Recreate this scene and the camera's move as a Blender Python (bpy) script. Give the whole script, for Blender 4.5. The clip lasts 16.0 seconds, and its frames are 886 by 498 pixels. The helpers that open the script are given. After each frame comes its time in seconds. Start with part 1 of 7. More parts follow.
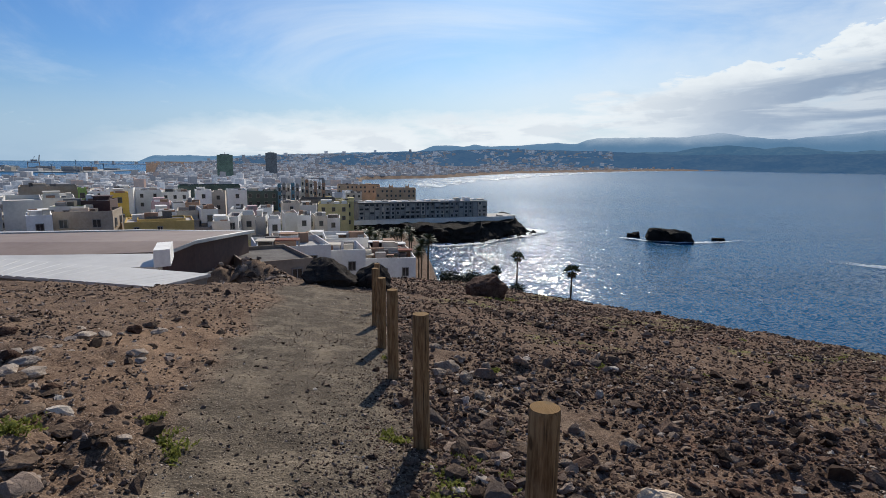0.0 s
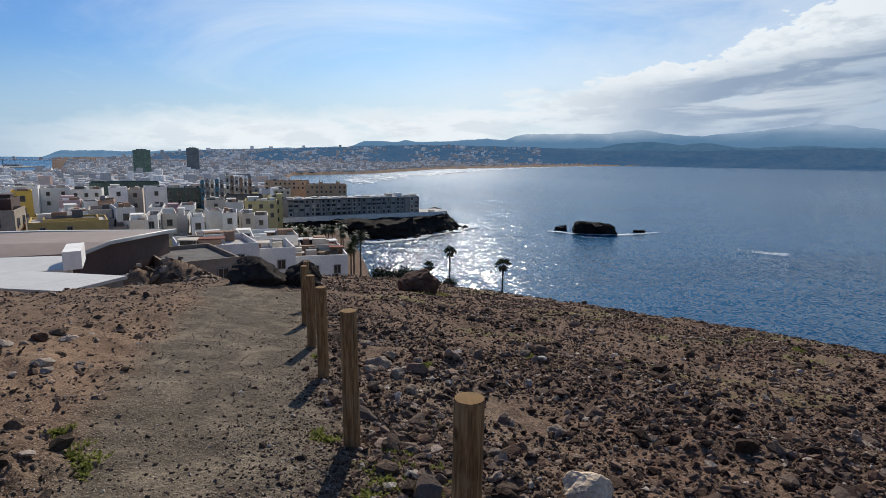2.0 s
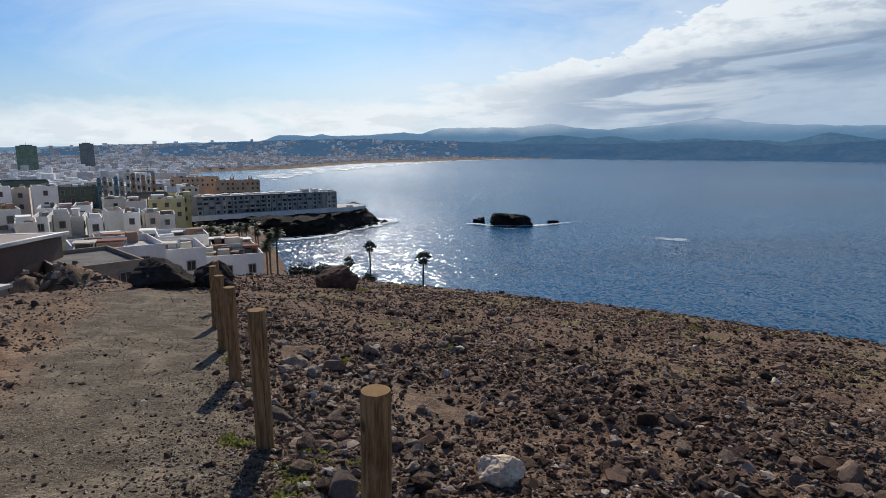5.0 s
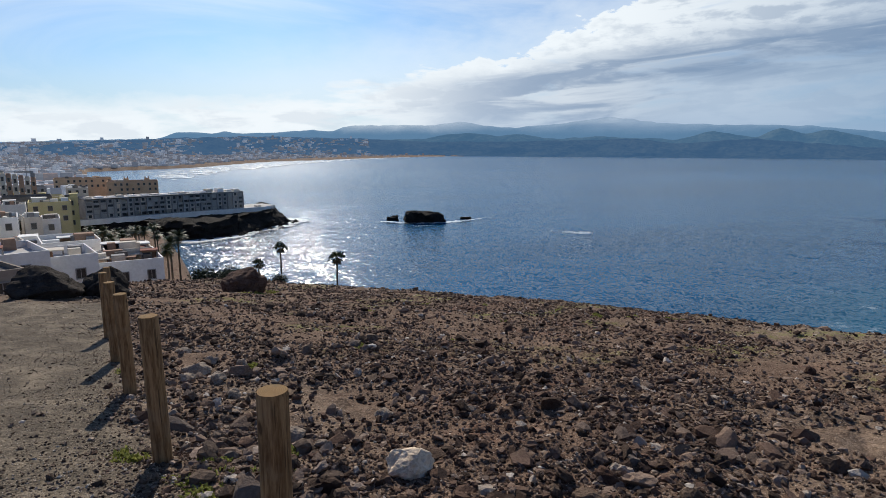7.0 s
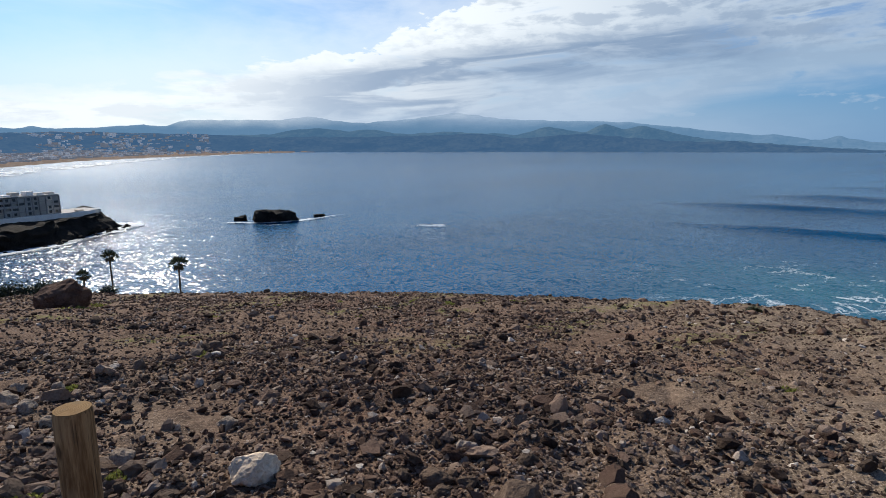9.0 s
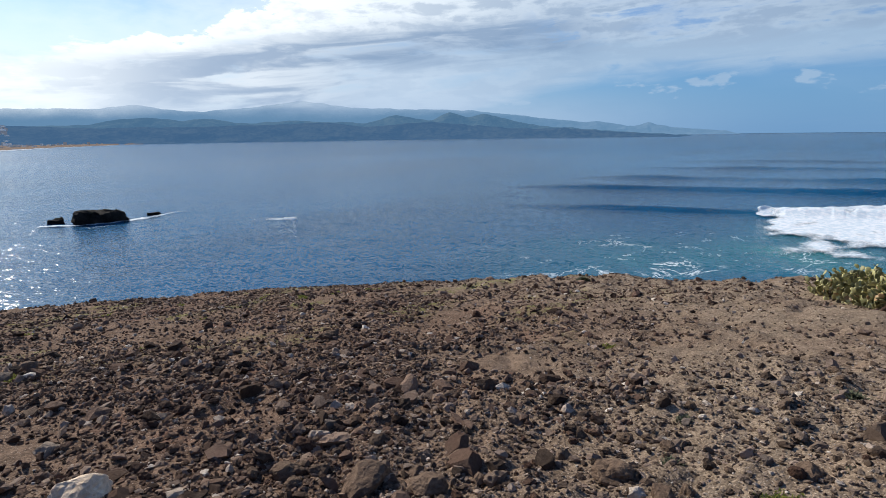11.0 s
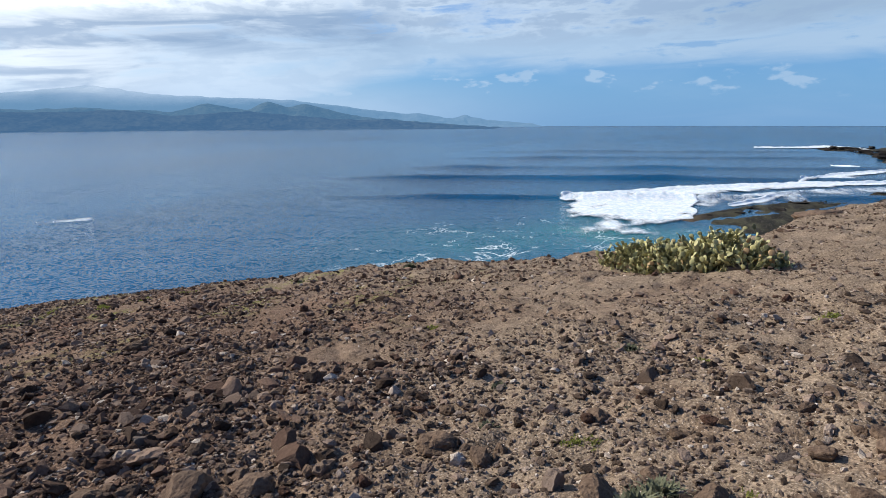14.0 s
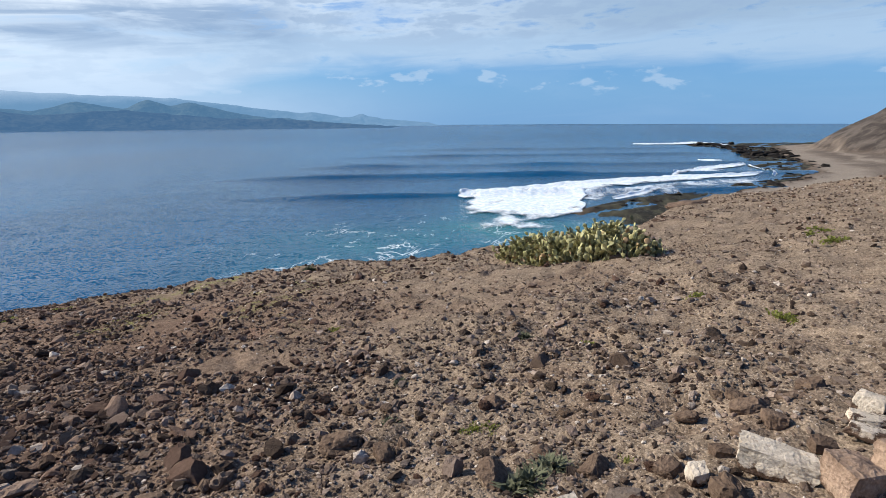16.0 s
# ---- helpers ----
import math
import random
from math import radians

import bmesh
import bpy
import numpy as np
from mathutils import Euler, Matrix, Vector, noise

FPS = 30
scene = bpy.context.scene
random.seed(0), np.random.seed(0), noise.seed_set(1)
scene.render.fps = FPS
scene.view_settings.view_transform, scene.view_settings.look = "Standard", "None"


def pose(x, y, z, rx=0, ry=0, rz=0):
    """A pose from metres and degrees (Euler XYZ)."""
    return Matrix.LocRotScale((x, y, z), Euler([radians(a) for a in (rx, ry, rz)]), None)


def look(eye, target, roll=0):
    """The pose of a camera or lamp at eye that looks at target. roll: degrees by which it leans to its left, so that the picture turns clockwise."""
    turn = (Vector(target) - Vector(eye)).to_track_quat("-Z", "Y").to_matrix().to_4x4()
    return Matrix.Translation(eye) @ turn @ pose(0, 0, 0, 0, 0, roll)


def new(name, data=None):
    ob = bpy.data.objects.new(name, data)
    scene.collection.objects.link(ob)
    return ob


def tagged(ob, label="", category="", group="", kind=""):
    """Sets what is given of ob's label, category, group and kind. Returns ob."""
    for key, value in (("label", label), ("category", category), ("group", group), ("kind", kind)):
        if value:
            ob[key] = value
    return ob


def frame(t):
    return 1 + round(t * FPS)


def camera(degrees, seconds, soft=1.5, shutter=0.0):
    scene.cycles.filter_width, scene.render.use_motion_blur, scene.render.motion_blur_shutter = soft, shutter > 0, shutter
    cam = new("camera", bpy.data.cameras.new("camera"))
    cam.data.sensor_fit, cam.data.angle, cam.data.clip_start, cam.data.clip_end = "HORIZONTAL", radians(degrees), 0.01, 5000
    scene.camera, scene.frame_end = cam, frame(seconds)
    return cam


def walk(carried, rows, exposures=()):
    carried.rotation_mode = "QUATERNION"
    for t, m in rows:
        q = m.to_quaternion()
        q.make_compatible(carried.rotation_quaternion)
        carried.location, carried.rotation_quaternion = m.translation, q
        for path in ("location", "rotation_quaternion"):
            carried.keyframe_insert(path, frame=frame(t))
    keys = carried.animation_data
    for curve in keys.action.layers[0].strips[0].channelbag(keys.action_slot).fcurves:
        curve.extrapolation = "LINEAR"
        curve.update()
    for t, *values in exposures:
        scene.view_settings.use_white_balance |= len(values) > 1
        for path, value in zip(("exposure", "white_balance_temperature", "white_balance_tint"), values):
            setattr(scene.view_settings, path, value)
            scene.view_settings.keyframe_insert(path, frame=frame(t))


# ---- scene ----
EXPOSURES = [(0.0, -0.25), (4.0, -0.25), (9.0, -0.05), (12.5, 0.2), (16.0, 0.35)]
cam = camera(76.19, 16.0, soft=0.65)
# seconds, place, turn (degrees)
ROWS = [
    (0.0, -0.009, -0.015, 1.505, 80.98, -0.66, 1.48),
    (0.5, -0.007, -0.014, 1.504, 80.89, -0.69, -0.28),
    (1.0, 0.002, -0.016, 1.503, 80.80, -0.77, -2.06),
    (1.5, 0.013, -0.016, 1.502, 80.72, -0.70, -3.84),
    (2.0, 0.030, -0.017, 1.500, 80.62, -0.69, -5.40),
    (2.5, 0.037, -0.020, 1.498, 80.52, -0.68, -6.71),
    (3.0, 0.037, -0.021, 1.498, 80.43, -0.64, -7.81),
    (3.5, 0.050, -0.027, 1.497, 80.36, -0.54, -8.99),
    (4.0, 0.065, -0.031, 1.497, 80.27, -0.46, -10.45),
    (6.5, 0.143, -0.086, 1.494, 79.93, -0.19, -19.77),
    (7.0, 0.158, -0.101, 1.491, 79.91, -0.22, -22.42),
    (7.5, 0.186, -0.114, 1.486, 79.85, -0.22, -25.36),
    (8.0, 0.222, -0.123, 1.480, 79.69, 0.04, -28.87),
    (8.5, 0.242, -0.146, 1.473, 79.56, 0.11, -32.92),
    (9.0, 0.254, -0.179, 1.467, 79.47, 0.10, -37.16),
    (11.5, 0.279, -0.324, 1.465, 77.90, 0.57, -55.39),
    (12.0, 0.274, -0.324, 1.462, 77.64, 0.20, -58.56),
    (12.5, 0.270, -0.334, 1.456, 77.46, 0.04, -61.59),
    (13.0, 0.271, -0.356, 1.454, 77.36, 0.03, -64.38),
    (13.5, 0.275, -0.383, 1.452, 77.30, 0.10, -67.03),
    (14.0, 0.278, -0.404, 1.452, 77.25, 0.18, -69.49),
    (14.5, 0.275, -0.420, 1.452, 77.22, 0.17, -71.73),
    (15.0, 0.268, -0.435, 1.452, 77.18, 0.20, -74.13),
    (15.5, 0.254, -0.448, 1.457, 77.13, 0.25, -77.09),
    (16.0, 0.229, -0.466, 1.463, 77.12, 0.31, -79.65),
]
walk(cam, [(t, pose(x, y, z, a, b, c)) for t, x, y, z, a, b, c in ROWS], exposures=EXPOSURES)

# ---------------------------------------------------------------- light
SUN_AZ, SUN_EL = 5.0, 33.0          # degrees right of +y, above the horizon
SEA_Z = -43.0


def tree_of(idblock):
    idblock.use_nodes = True
    nt = idblock.node_tree
    nt.nodes.clear()
    return nt


class Nodes:
    """Short hand for building a node tree."""

    def __init__(self, nt):
        self.nt = nt

    def add(self, kind, ins=None):
        n = self.nt.nodes.new(kind)
        for k, v in (ins or {}).items():
            self.put(n.inputs[k], v)
        return n

    def put(self, sock, v):
        if isinstance(v, bpy.types.NodeSocket):
            self.nt.links.new(v, sock)
        elif isinstance(v, (tuple, list)) and len(v) == 3 and sock.type == "RGBA":
            sock.default_value = (*v, 1)
        else:
            sock.default_value = v

    def math(self, op, a, b=0.0, c=0.0, clamp=False):
        n = self.add("ShaderNodeMath", {0: a, 1: b, 2: c})
        n.operation, n.use_clamp = op, clamp
        return n.outputs[0]

    def mix(self, f, a, b, kind="MIX"):
        n = self.add("ShaderNodeMix")
        n.data_type, n.blend_type = "RGBA", kind
        self.put(n.inputs[0], f)
        self.put(n.inputs[6], a)
        self.put(n.inputs[7], b)
        return n.outputs[2]

    def step(self, v, lo, hi, a=0.0, b=1.0):
        n = self.add("ShaderNodeMapRange", {0: v, 1: lo, 2: hi, 3: a, 4: b})
        n.interpolation_type = "SMOOTHSTEP"
        return n.outputs[0]

    def noise(self, vec, scale, detail=4.0, rough=0.55, dist=0.0):
        n = self.add("ShaderNodeTexNoise", {"Scale": scale, "Detail": detail, "Roughness": rough, "Distortion": dist})
        if vec is not None:
            self.put(n.inputs["Vector"], vec)
        return n.outputs["Fac"]


def curve(n, x, knots):
    """A value that follows knots (x, value), straight from one to the next."""
    lo, hi = knots[0][0], knots[-1][0]
    vals = [v for _, v in knots]
    a, b = min(vals), max(vals)
    f = n.add("ShaderNodeMapRange", {0: x, 1: lo, 2: hi, 3: 0.0, 4: 1.0}).outputs[0]
    node = n.add("ShaderNodeValToRGB", {0: f})
    el = node.color_ramp.elements
    for k, (p, v) in enumerate(knots):
        g = (v - a) / (b - a)
        e = el[0] if k == 0 else el[len(el) - 1] if k == len(knots) - 1 else el.new((p - lo) / (hi - lo))
        e.color = (g, g, g, 1)
    return n.add("ShaderNodeMapRange", {0: node.outputs[0], 1: 0.0, 2: 1.0, 3: a, 4: b}).outputs[0]


def make_world():
    w = bpy.data.worlds.new("sky")
    scene.world = w
    n = Nodes(tree_of(w))
    sky = n.add("ShaderNodeTexSky")
    sky.sky_type, sky.sun_disc = "NISHITA", False
    sky.sun_elevation, sky.sun_rotation = radians(SUN_EL), radians(SUN_AZ)
    sky.altitude, sky.air_density, sky.dust_density, sky.ozone_density = 40.0, 1.0, 0.7, 4.0
    way = n.add("ShaderNodeTexCoord").outputs["Generated"]
    xyz = n.add("ShaderNodeSeparateXYZ", {0: way}).outputs
    az = n.math("MULTIPLY", n.math("ARCTAN2", xyz[0], xyz[1]), 57.2958)
    el = n.math("MULTIPLY", n.math("ARCSINE", xyz[2]), 57.2958)
    # cloud noise in bearing and height, and on a flat layer overhead
    def mul(*v):
        out = v[0]
        for w in v[1:]:
            out = n.math("MULTIPLY", out, w)
        return out

    def bell(x, c, w):
        d = n.math("DIVIDE", n.math("SUBTRACT", x, c), w)
        return n.math("POWER", 2.71828, n.math("MULTIPLY", n.math("MULTIPLY", d, d), -1.0))

    side = n.add("ShaderNodeCombineXYZ", {0: n.math("MULTIPLY", az, 0.07), 1: n.math("MULTIPLY", el, 0.17), 2: 3.7}).outputs[0]
    wide = n.add("ShaderNodeCombineXYZ", {0: n.math("MULTIPLY", az, 0.045), 1: n.math("MULTIPLY", n.math("SUBTRACT", el, n.math("MULTIPLY", az, 0.05)), 0.30), 2: 8.2}).outputs[0]
    up = n.math("ADD", n.math("MAXIMUM", xyz[2], 0.0), 0.16)
    flat = n.add("ShaderNodeCombineXYZ", {0: n.math("DIVIDE", xyz[0], up), 1: n.math("DIVIDE", xyz[1], up), 2: n.math("MULTIPLY", xyz[2], 3.0)}).outputs[0]
    puffs = n.noise(side, 3.4, 9.0, 0.58, 0.15)
    streak = n.noise(wide, 2.0, 8.0, 0.56, 0.5)
    fine = n.noise(flat, 1.6, 9.0, 0.58, 0.3)
    # the bank: a low bright layer over the town that climbs to overhead on the open-sea side
    soft = n.step(az, 4.0, 26.0, 2.2, 0.55)
    top = curve(n, az, [(-45, 1.6), (-32, 2.6), (-24, 3.9), (-12, 4.2), (2, 5.0), (10, 6.0), (17, 7.4), (24, 8.2), (30, 9.4), (36, 11.4), (39.5, 13.2), (44, 17.0), (60, 27.0), (120, 34.0), (179, 20.0)])
    top = n.math("ADD", top, mul(n.math("SUBTRACT", puffs, 0.5), n.step(az, 8.0, 40.0, 3.0, 9.0)))
    below = n.math("SMOOTH_MIN", 1.0, n.math("DIVIDE", n.math("ADD", n.math("SUBTRACT", top, el), n.math("MULTIPLY", soft, 0.3)), soft), 0.3)
    below = n.math("MAXIMUM", below, 0.0)
    low = curve(n, az, [(-45, -6.0), (44, -4.0), (50, -1.0), (56, 1.6), (62, 3.5), (68, 4.6), (75, 5.1), (95, 5.0), (116, 4.5), (179, 4.5)])
    low = n.math("ADD", low, n.math("MULTIPLY", n.math("SUBTRACT", streak, 0.5), 3.2))
    above = n.step(n.math("SUBTRACT", el, low), -0.9, 1.2)
    thin = n.step(n.math("ADD", n.math("MULTIPLY", fine, 0.5), n.math("MULTIPLY", streak, 0.5)), 0.36, 0.50, 0.55, 1.0)
    thin = n.mix(n.step(az, 16.0, 30.0), thin, n.step(n.math("ADD", n.math("MULTIPLY", fine, 0.5), n.math("MULTIPLY", streak, 0.5)), 0.34, 0.46, 0.72, 1.0))
    holes = n.step(n.math("ADD", n.math("MULTIPLY", puffs, 0.5), n.math("MULTIPLY", streak, 0.5)), 0.38, 0.47, 0.45, 1.0)
    holes = n.math("MAXIMUM", holes, n.step(az, 58.0, 74.0, 1.0, 0.0))
    cover = mul(above, below, thin, holes, n.step(az, -40.0, -16.0, 0.10, 1.0))
    # thin high veil, mist on the far hills and small puffs low over the sea
    veil = mul(n.step(n.noise(flat, 0.42, 8.0, 0.60, 0.9), 0.44, 0.74), n.step(el, 2.0, 12.0, 0.35, 0.62), n.step(az, 55.0, 85.0, 1.0, 0.35))
    near_bank = mul(n.step(n.math("SUBTRACT", el, top), 7.0, -0.5), n.step(az, -14.0, 12.0, 0.15, 0.55), n.step(az, 44.0, 52.0, 1.0, 0.0))
    mist = mul(n.step(el, 5.0, 1.0, 0.0, 0.75), n.step(az, 8.0, 30.0), n.step(az, 52.0, 86.0, 1.0, 0.0))
    puff = mul(n.step(n.noise(side, 3.9, 6.0, 0.52), 0.57, 0.66), n.step(el, 1.6, 2.8), n.step(el, 4.4, 5.6, 0.75, 0.0), n.step(az, 40.0, 54.0, 0.35, 1.0))
    cover = n.math("MAXIMUM", n.math("MAXIMUM", cover, near_bank), n.math("MAXIMUM", mist, n.math("MAXIMUM", veil, puff)))
    # bright rims towards the sun, grey undersides: one long slanting band and the body under it
    line = curve(n, az, [(-45, 3.0), (12, 3.6), (18, 4.6), (30, 5.8), (37, 6.9), (43.5, 7.7), (50, 8.3), (60, 8.8), (70, 8.5), (179, 8.5)])
    off = n.math("ADD", n.math("SUBTRACT", el, line), n.math("MULTIPLY", n.math("SUBTRACT", streak, 0.5), 4.0))
    band = mul(n.math("MINIMUM", n.math("MULTIPLY", bell(off, 0.0, 1.5), 1.4), 1.0), n.step(streak, 0.34, 0.5, 0.55, 1.0), n.step(az, 14.0, 32.0, 0.0, 1.0), n.step(az, 62.0, 69.0, 1.0, 0.0))
    body = mul(n.step(off, 1.2, -0.8), n.step(el, 0.6, 2.4), n.step(az, 12.0, 30.0), n.step(az, 36.0, 48.0, 0.95, 0.0), n.step(streak, 0.36, 0.56, 0.45, 1.0))
    under = mul(n.step(off, 0.4, -1.6), n.step(az, 34.0, 46.0))
    ragged = mul(n.step(n.math("ADD", n.math("MULTIPLY", puffs, 0.5), n.math("MULTIPLY", streak, 0.5)), 0.47, 0.555), n.step(az, 24.0, 58.0, 0.35, 0.95), n.step(n.math("SUBTRACT", top, el), 0.3, 2.5))
    lit = n.mix(n.step(az, 34.0, 74.0), (14.2, 15.2, 15.9), n.mix(n.step(az, 74.0, 100.0), (6.2, 7.9, 10.1), (4.0, 5.7, 7.9)))
    shade = n.mix(n.math("MULTIPLY", ragged, 0.7), lit, n.mix(n.step(az, 34.0, 74.0), (6.4, 7.8, 9.8), (3.7, 5.3, 7.7)))
    grey = n.math("MINIMUM", n.math("MAXIMUM", band, body), 1.0)
    shade = n.mix(n.math("MULTIPLY", under, 0.8), shade, n.mix(n.step(az, 46.0, 66.0), (6.6, 8.5, 10.9), (4.9, 7.0, 9.6)))
    shade = n.mix(n.math("MULTIPLY", grey, 0.86), shade, n.mix(n.step(az, 20.0, 44.0), (4.7, 6.3, 8.8), (3.1, 4.7, 7.2)))
    mistcol = n.mix(n.step(az, 12.0, 34.0), (11.0, 12.6, 14.2), (5.8, 7.8, 10.5))
    shade = n.mix(n.math("MULTIPLY", mist, 0.8), shade, mistcol)
    haze = n.math("MULTIPLY", n.step(el, 0.0, 10.0, 1.0, 0.0), n.step(az, 20.0, 85.0, 0.85, 0.8))
    clear = n.mix(1.0, sky.outputs[0], n.mix(n.step(az, 35.0, 90.0), n.mix(n.step(az, -32.0, -6.0), (0.70, 1.10, 1.56), (0.80, 1.16, 1.48)), (0.58, 1.02, 1.55)), "MULTIPLY")
    base = n.mix(haze, clear, n.mix(n.step(az, 0.0, 75.0), n.mix(n.step(az, -40.0, -8.0), (5.4, 8.3, 11.6), (8.4, 10.6, 12.6)), (2.4, 4.9, 8.7)))
    full = n.mix(cover, base, shade)
    bg = n.add("ShaderNodeBackground", {"Color": full, "Strength": 0.07})
    out = n.add("ShaderNodeOutputWorld", {"Surface": bg.outputs[0]})
    lamp = bpy.data.lights.new("sun", "SUN")
    lamp.energy, lamp.angle, lamp.color = 5.0, radians(0.53), (1.0, 0.93, 0.82)
    sun = new("sun", lamp)
    a, e = radians(SUN_AZ), radians(SUN_EL)
    sun.matrix_world = look((0, 0, 60), Vector((0, 0, 60)) - Vector((math.sin(a) * math.cos(e), math.cos(a) * math.cos(e), math.sin(e))))


make_world()

# ---------------------------------------------------------------- materials
def material(name, build):
    m = bpy.data.materials.new(name)
    n = Nodes(tree_of(m))
    surface = build(n)
    n.add("ShaderNodeOutputMaterial", {"Surface": surface})
    return m


def principled(n, colour, rough=0.8, bump=None, strength=0.3, dist=0.02, metal=0.0, **more):
    ins = {"Base Color": colour, "Roughness": rough, "Metallic": metal, "Specular IOR Level": 0.08 if isinstance(rough, float) and rough > 0.7 else 0.5}
    if bump is not None:
        ins["Normal"] = n.add("ShaderNodeBump", {"Height": bump, "Strength": strength, "Distance": dist}).outputs[0]
    ins.update(more)
    return n.add("ShaderNodeBsdfPrincipled", ins).outputs[0]


def place(n):
    return n.add("ShaderNodeNewGeometry").outputs["Position"]


def local(n):
    return n.add("ShaderNodeTexCoord").outputs["Object"]


def mottled(name, dark, light, scale, rough=0.85, bump=0.3, dist=0.02, spread=0.15, world=False, metal=0.0, grain=9.0):
    """A surface with blotches and grain, a little different from piece to piece."""
    def build(n):
        v = place(n) if world else local(n)
        big = n.noise(v, scale, 5.0, 0.6)
        small = n.noise(v, scale * grain, 4.0, 0.65)
        f = n.step(n.math("ADD", n.math("MULTIPLY", big, 0.6), n.math("MULTIPLY", small, 0.4)), 0.32, 0.68)
        c = n.mix(f, dark, light)
        rnd = n.add("ShaderNodeObjectInfo").outputs["Random"]
        k = n.math("ADD", n.math("MULTIPLY", rnd, 2 * spread), 1.0 - spread)
        kk = n.add("ShaderNodeCombineXYZ", {0: k, 1: k, 2: k}).outputs[0]
        c = n.mix(1.0, c, kk, "MULTIPLY")
        return principled(n, c, rough, n.math("ADD", n.math("MULTIPLY", big, 0.5), small), bump, dist, metal)
    return material(name, build)


def attr(n, name):
    a = n.add("ShaderNodeAttribute")
    a.attribute_name = name
    return a.outputs["Fac"]


def cells(n, v, scale, jitter=1.0):
    """Small packed lumps: height towards each lump's middle, and a random value a lump."""
    vo = n.add("ShaderNodeTexVoronoi", {"Vector": v, "Scale": scale, "Randomness": jitter})
    rnd = n.add("ShaderNodeSeparateXYZ", {0: vo.outputs["Color"]}).outputs[0]
    return n.step(vo.outputs["Distance"], 0.05, 0.75, 1.0, 0.0), rnd


def ground_build(n):
    v = place(n)
    big = n.noise(v, 0.35, 5.0, 0.6)
    mid = n.noise(v, 2.6, 6.0, 0.65)
    small = n.noise(v, 22.0, 5.0, 0.7)
    grit = n.noise(v, 95.0, 3.0, 0.7)
    warp = n.add("ShaderNodeVectorMath", {0: v, 1: n.add("ShaderNodeCombineXYZ", {0: n.math("MULTIPLY", small, 0.005), 1: n.math("MULTIPLY", grit, 0.003)}).outputs[0]}).outputs[0]
    lump_h, lump_r = cells(n, warp, 46.0)
    peb_h, peb_r = cells(n, warp, 115.0)
    f = n.step(n.math("ADD", n.math("MULTIPLY", mid, 0.34), n.math("ADD", n.math("MULTIPLY", small, 0.36), n.math("ADD", n.math("MULTIPLY", peb_r, 0.12), n.math("MULTIPLY", lump_r, 0.14)))), 0.28, 0.74)
    bare = n.mix(f, (0.057, 0.035, 0.024), (0.275, 0.174, 0.118))
    bare = n.mix(n.step(big, 0.42, 0.62, 0.0, 0.6), bare, n.mix(f, (0.080, 0.051, 0.034), (0.365, 0.243, 0.166)))
    rust = n.step(n.noise(v, 0.55, 5.0, 0.65), 0.54, 0.66, 0.0, 0.65)
    bare = n.mix(rust, bare, n.mix(f, (0.060, 0.028, 0.019), (0.200, 0.098, 0.066)))
    dry = n.mix(f, (0.086, 0.061, 0.042), (0.440, 0.340, 0.242))
    dry = n.mix(n.step(n.noise(v, 0.8, 5.0, 0.65), 0.52, 0.66, 0.0, 0.5), dry, n.mix(f, (0.072, 0.045, 0.031), (0.33, 0.225, 0.155)))
    c = n.mix(n.math("MULTIPLY", attr(n, "dry"), 0.85), bare, dry)
    tan = n.mix(f, (0.23, 0.125, 0.066), (0.50, 0.31, 0.175))
    c = n.mix(attr(n, "soil"), c, tan)
    left = n.mix(f, (0.064, 0.042, 0.030), (0.315, 0.212, 0.146))
    left = n.mix(n.step(n.noise(v, 1.1, 5.0, 0.65), 0.46, 0.62, 0.0, 0.8), left, n.mix(f, (0.090, 0.058, 0.038), (0.42, 0.285, 0.190)))
    c = n.mix(n.math("MULTIPLY", attr(n, "left"), 0.8), c, left)
    track = n.mix(f, (0.054, 0.043, 0.032), (0.220, 0.175, 0.128))
    track = n.mix(n.step(mid, 0.48, 0.66, 0.0, 0.65), track, n.mix(f, (0.105, 0.082, 0.058), (0.32, 0.254, 0.182)))
    trail = n.noise(n.add("ShaderNodeMapping", {"Vector": v, "Rotation": (0, 0, radians(11.6)), "Scale": (1.0, 0.16, 1.0)}).outputs[0], 2.4, 5.0, 0.6, 0.3)
    track = n.mix(n.step(trail, 0.50, 0.66, 0.0, 0.75), track, n.mix(f, (0.125, 0.098, 0.069), (0.35, 0.278, 0.200)))
    c = n.mix(attr(n, "path"), c, track)
    c = n.mix(n.math("MULTIPLY", attr(n, "moss"), n.step(n.noise(v, 6.0, 5.0, 0.7), 0.46, 0.58)), c, n.mix(f, (0.09, 0.10, 0.022), (0.27, 0.265, 0.075)))
    sand = n.mix(f, (0.24, 0.195, 0.15), (0.42, 0.345, 0.265))
    c = n.mix(attr(n, "sand"), c, sand)
    reef = n.mix(n.step(n.noise(n.add("ShaderNodeMapping", {"Vector": v, "Rotation": (0, 0, radians(42)), "Scale": (0.35, 1.0, 1.0)}).outputs[0], 0.16, 6.0, 0.65), 0.40, 0.62), (0.018, 0.017, 0.014), (0.060, 0.056, 0.036))
    c = n.mix(attr(n, "reef"), c, reef)
    ash = n.mix(n.step(n.noise(v, 0.045, 6.0, 0.65), 0.38, 0.62), (0.045, 0.037, 0.032), (0.105, 0.086, 0.072))
    c = n.mix(attr(n, "ash"), c, ash)
    pale = n.math("MULTIPLY", n.step(peb_r, 0.92, 0.95), n.step(peb_h, 0.35, 0.6))
    c = n.mix(n.math("MULTIPLY", pale, 0.5), c, (0.60, 0.51, 0.42))
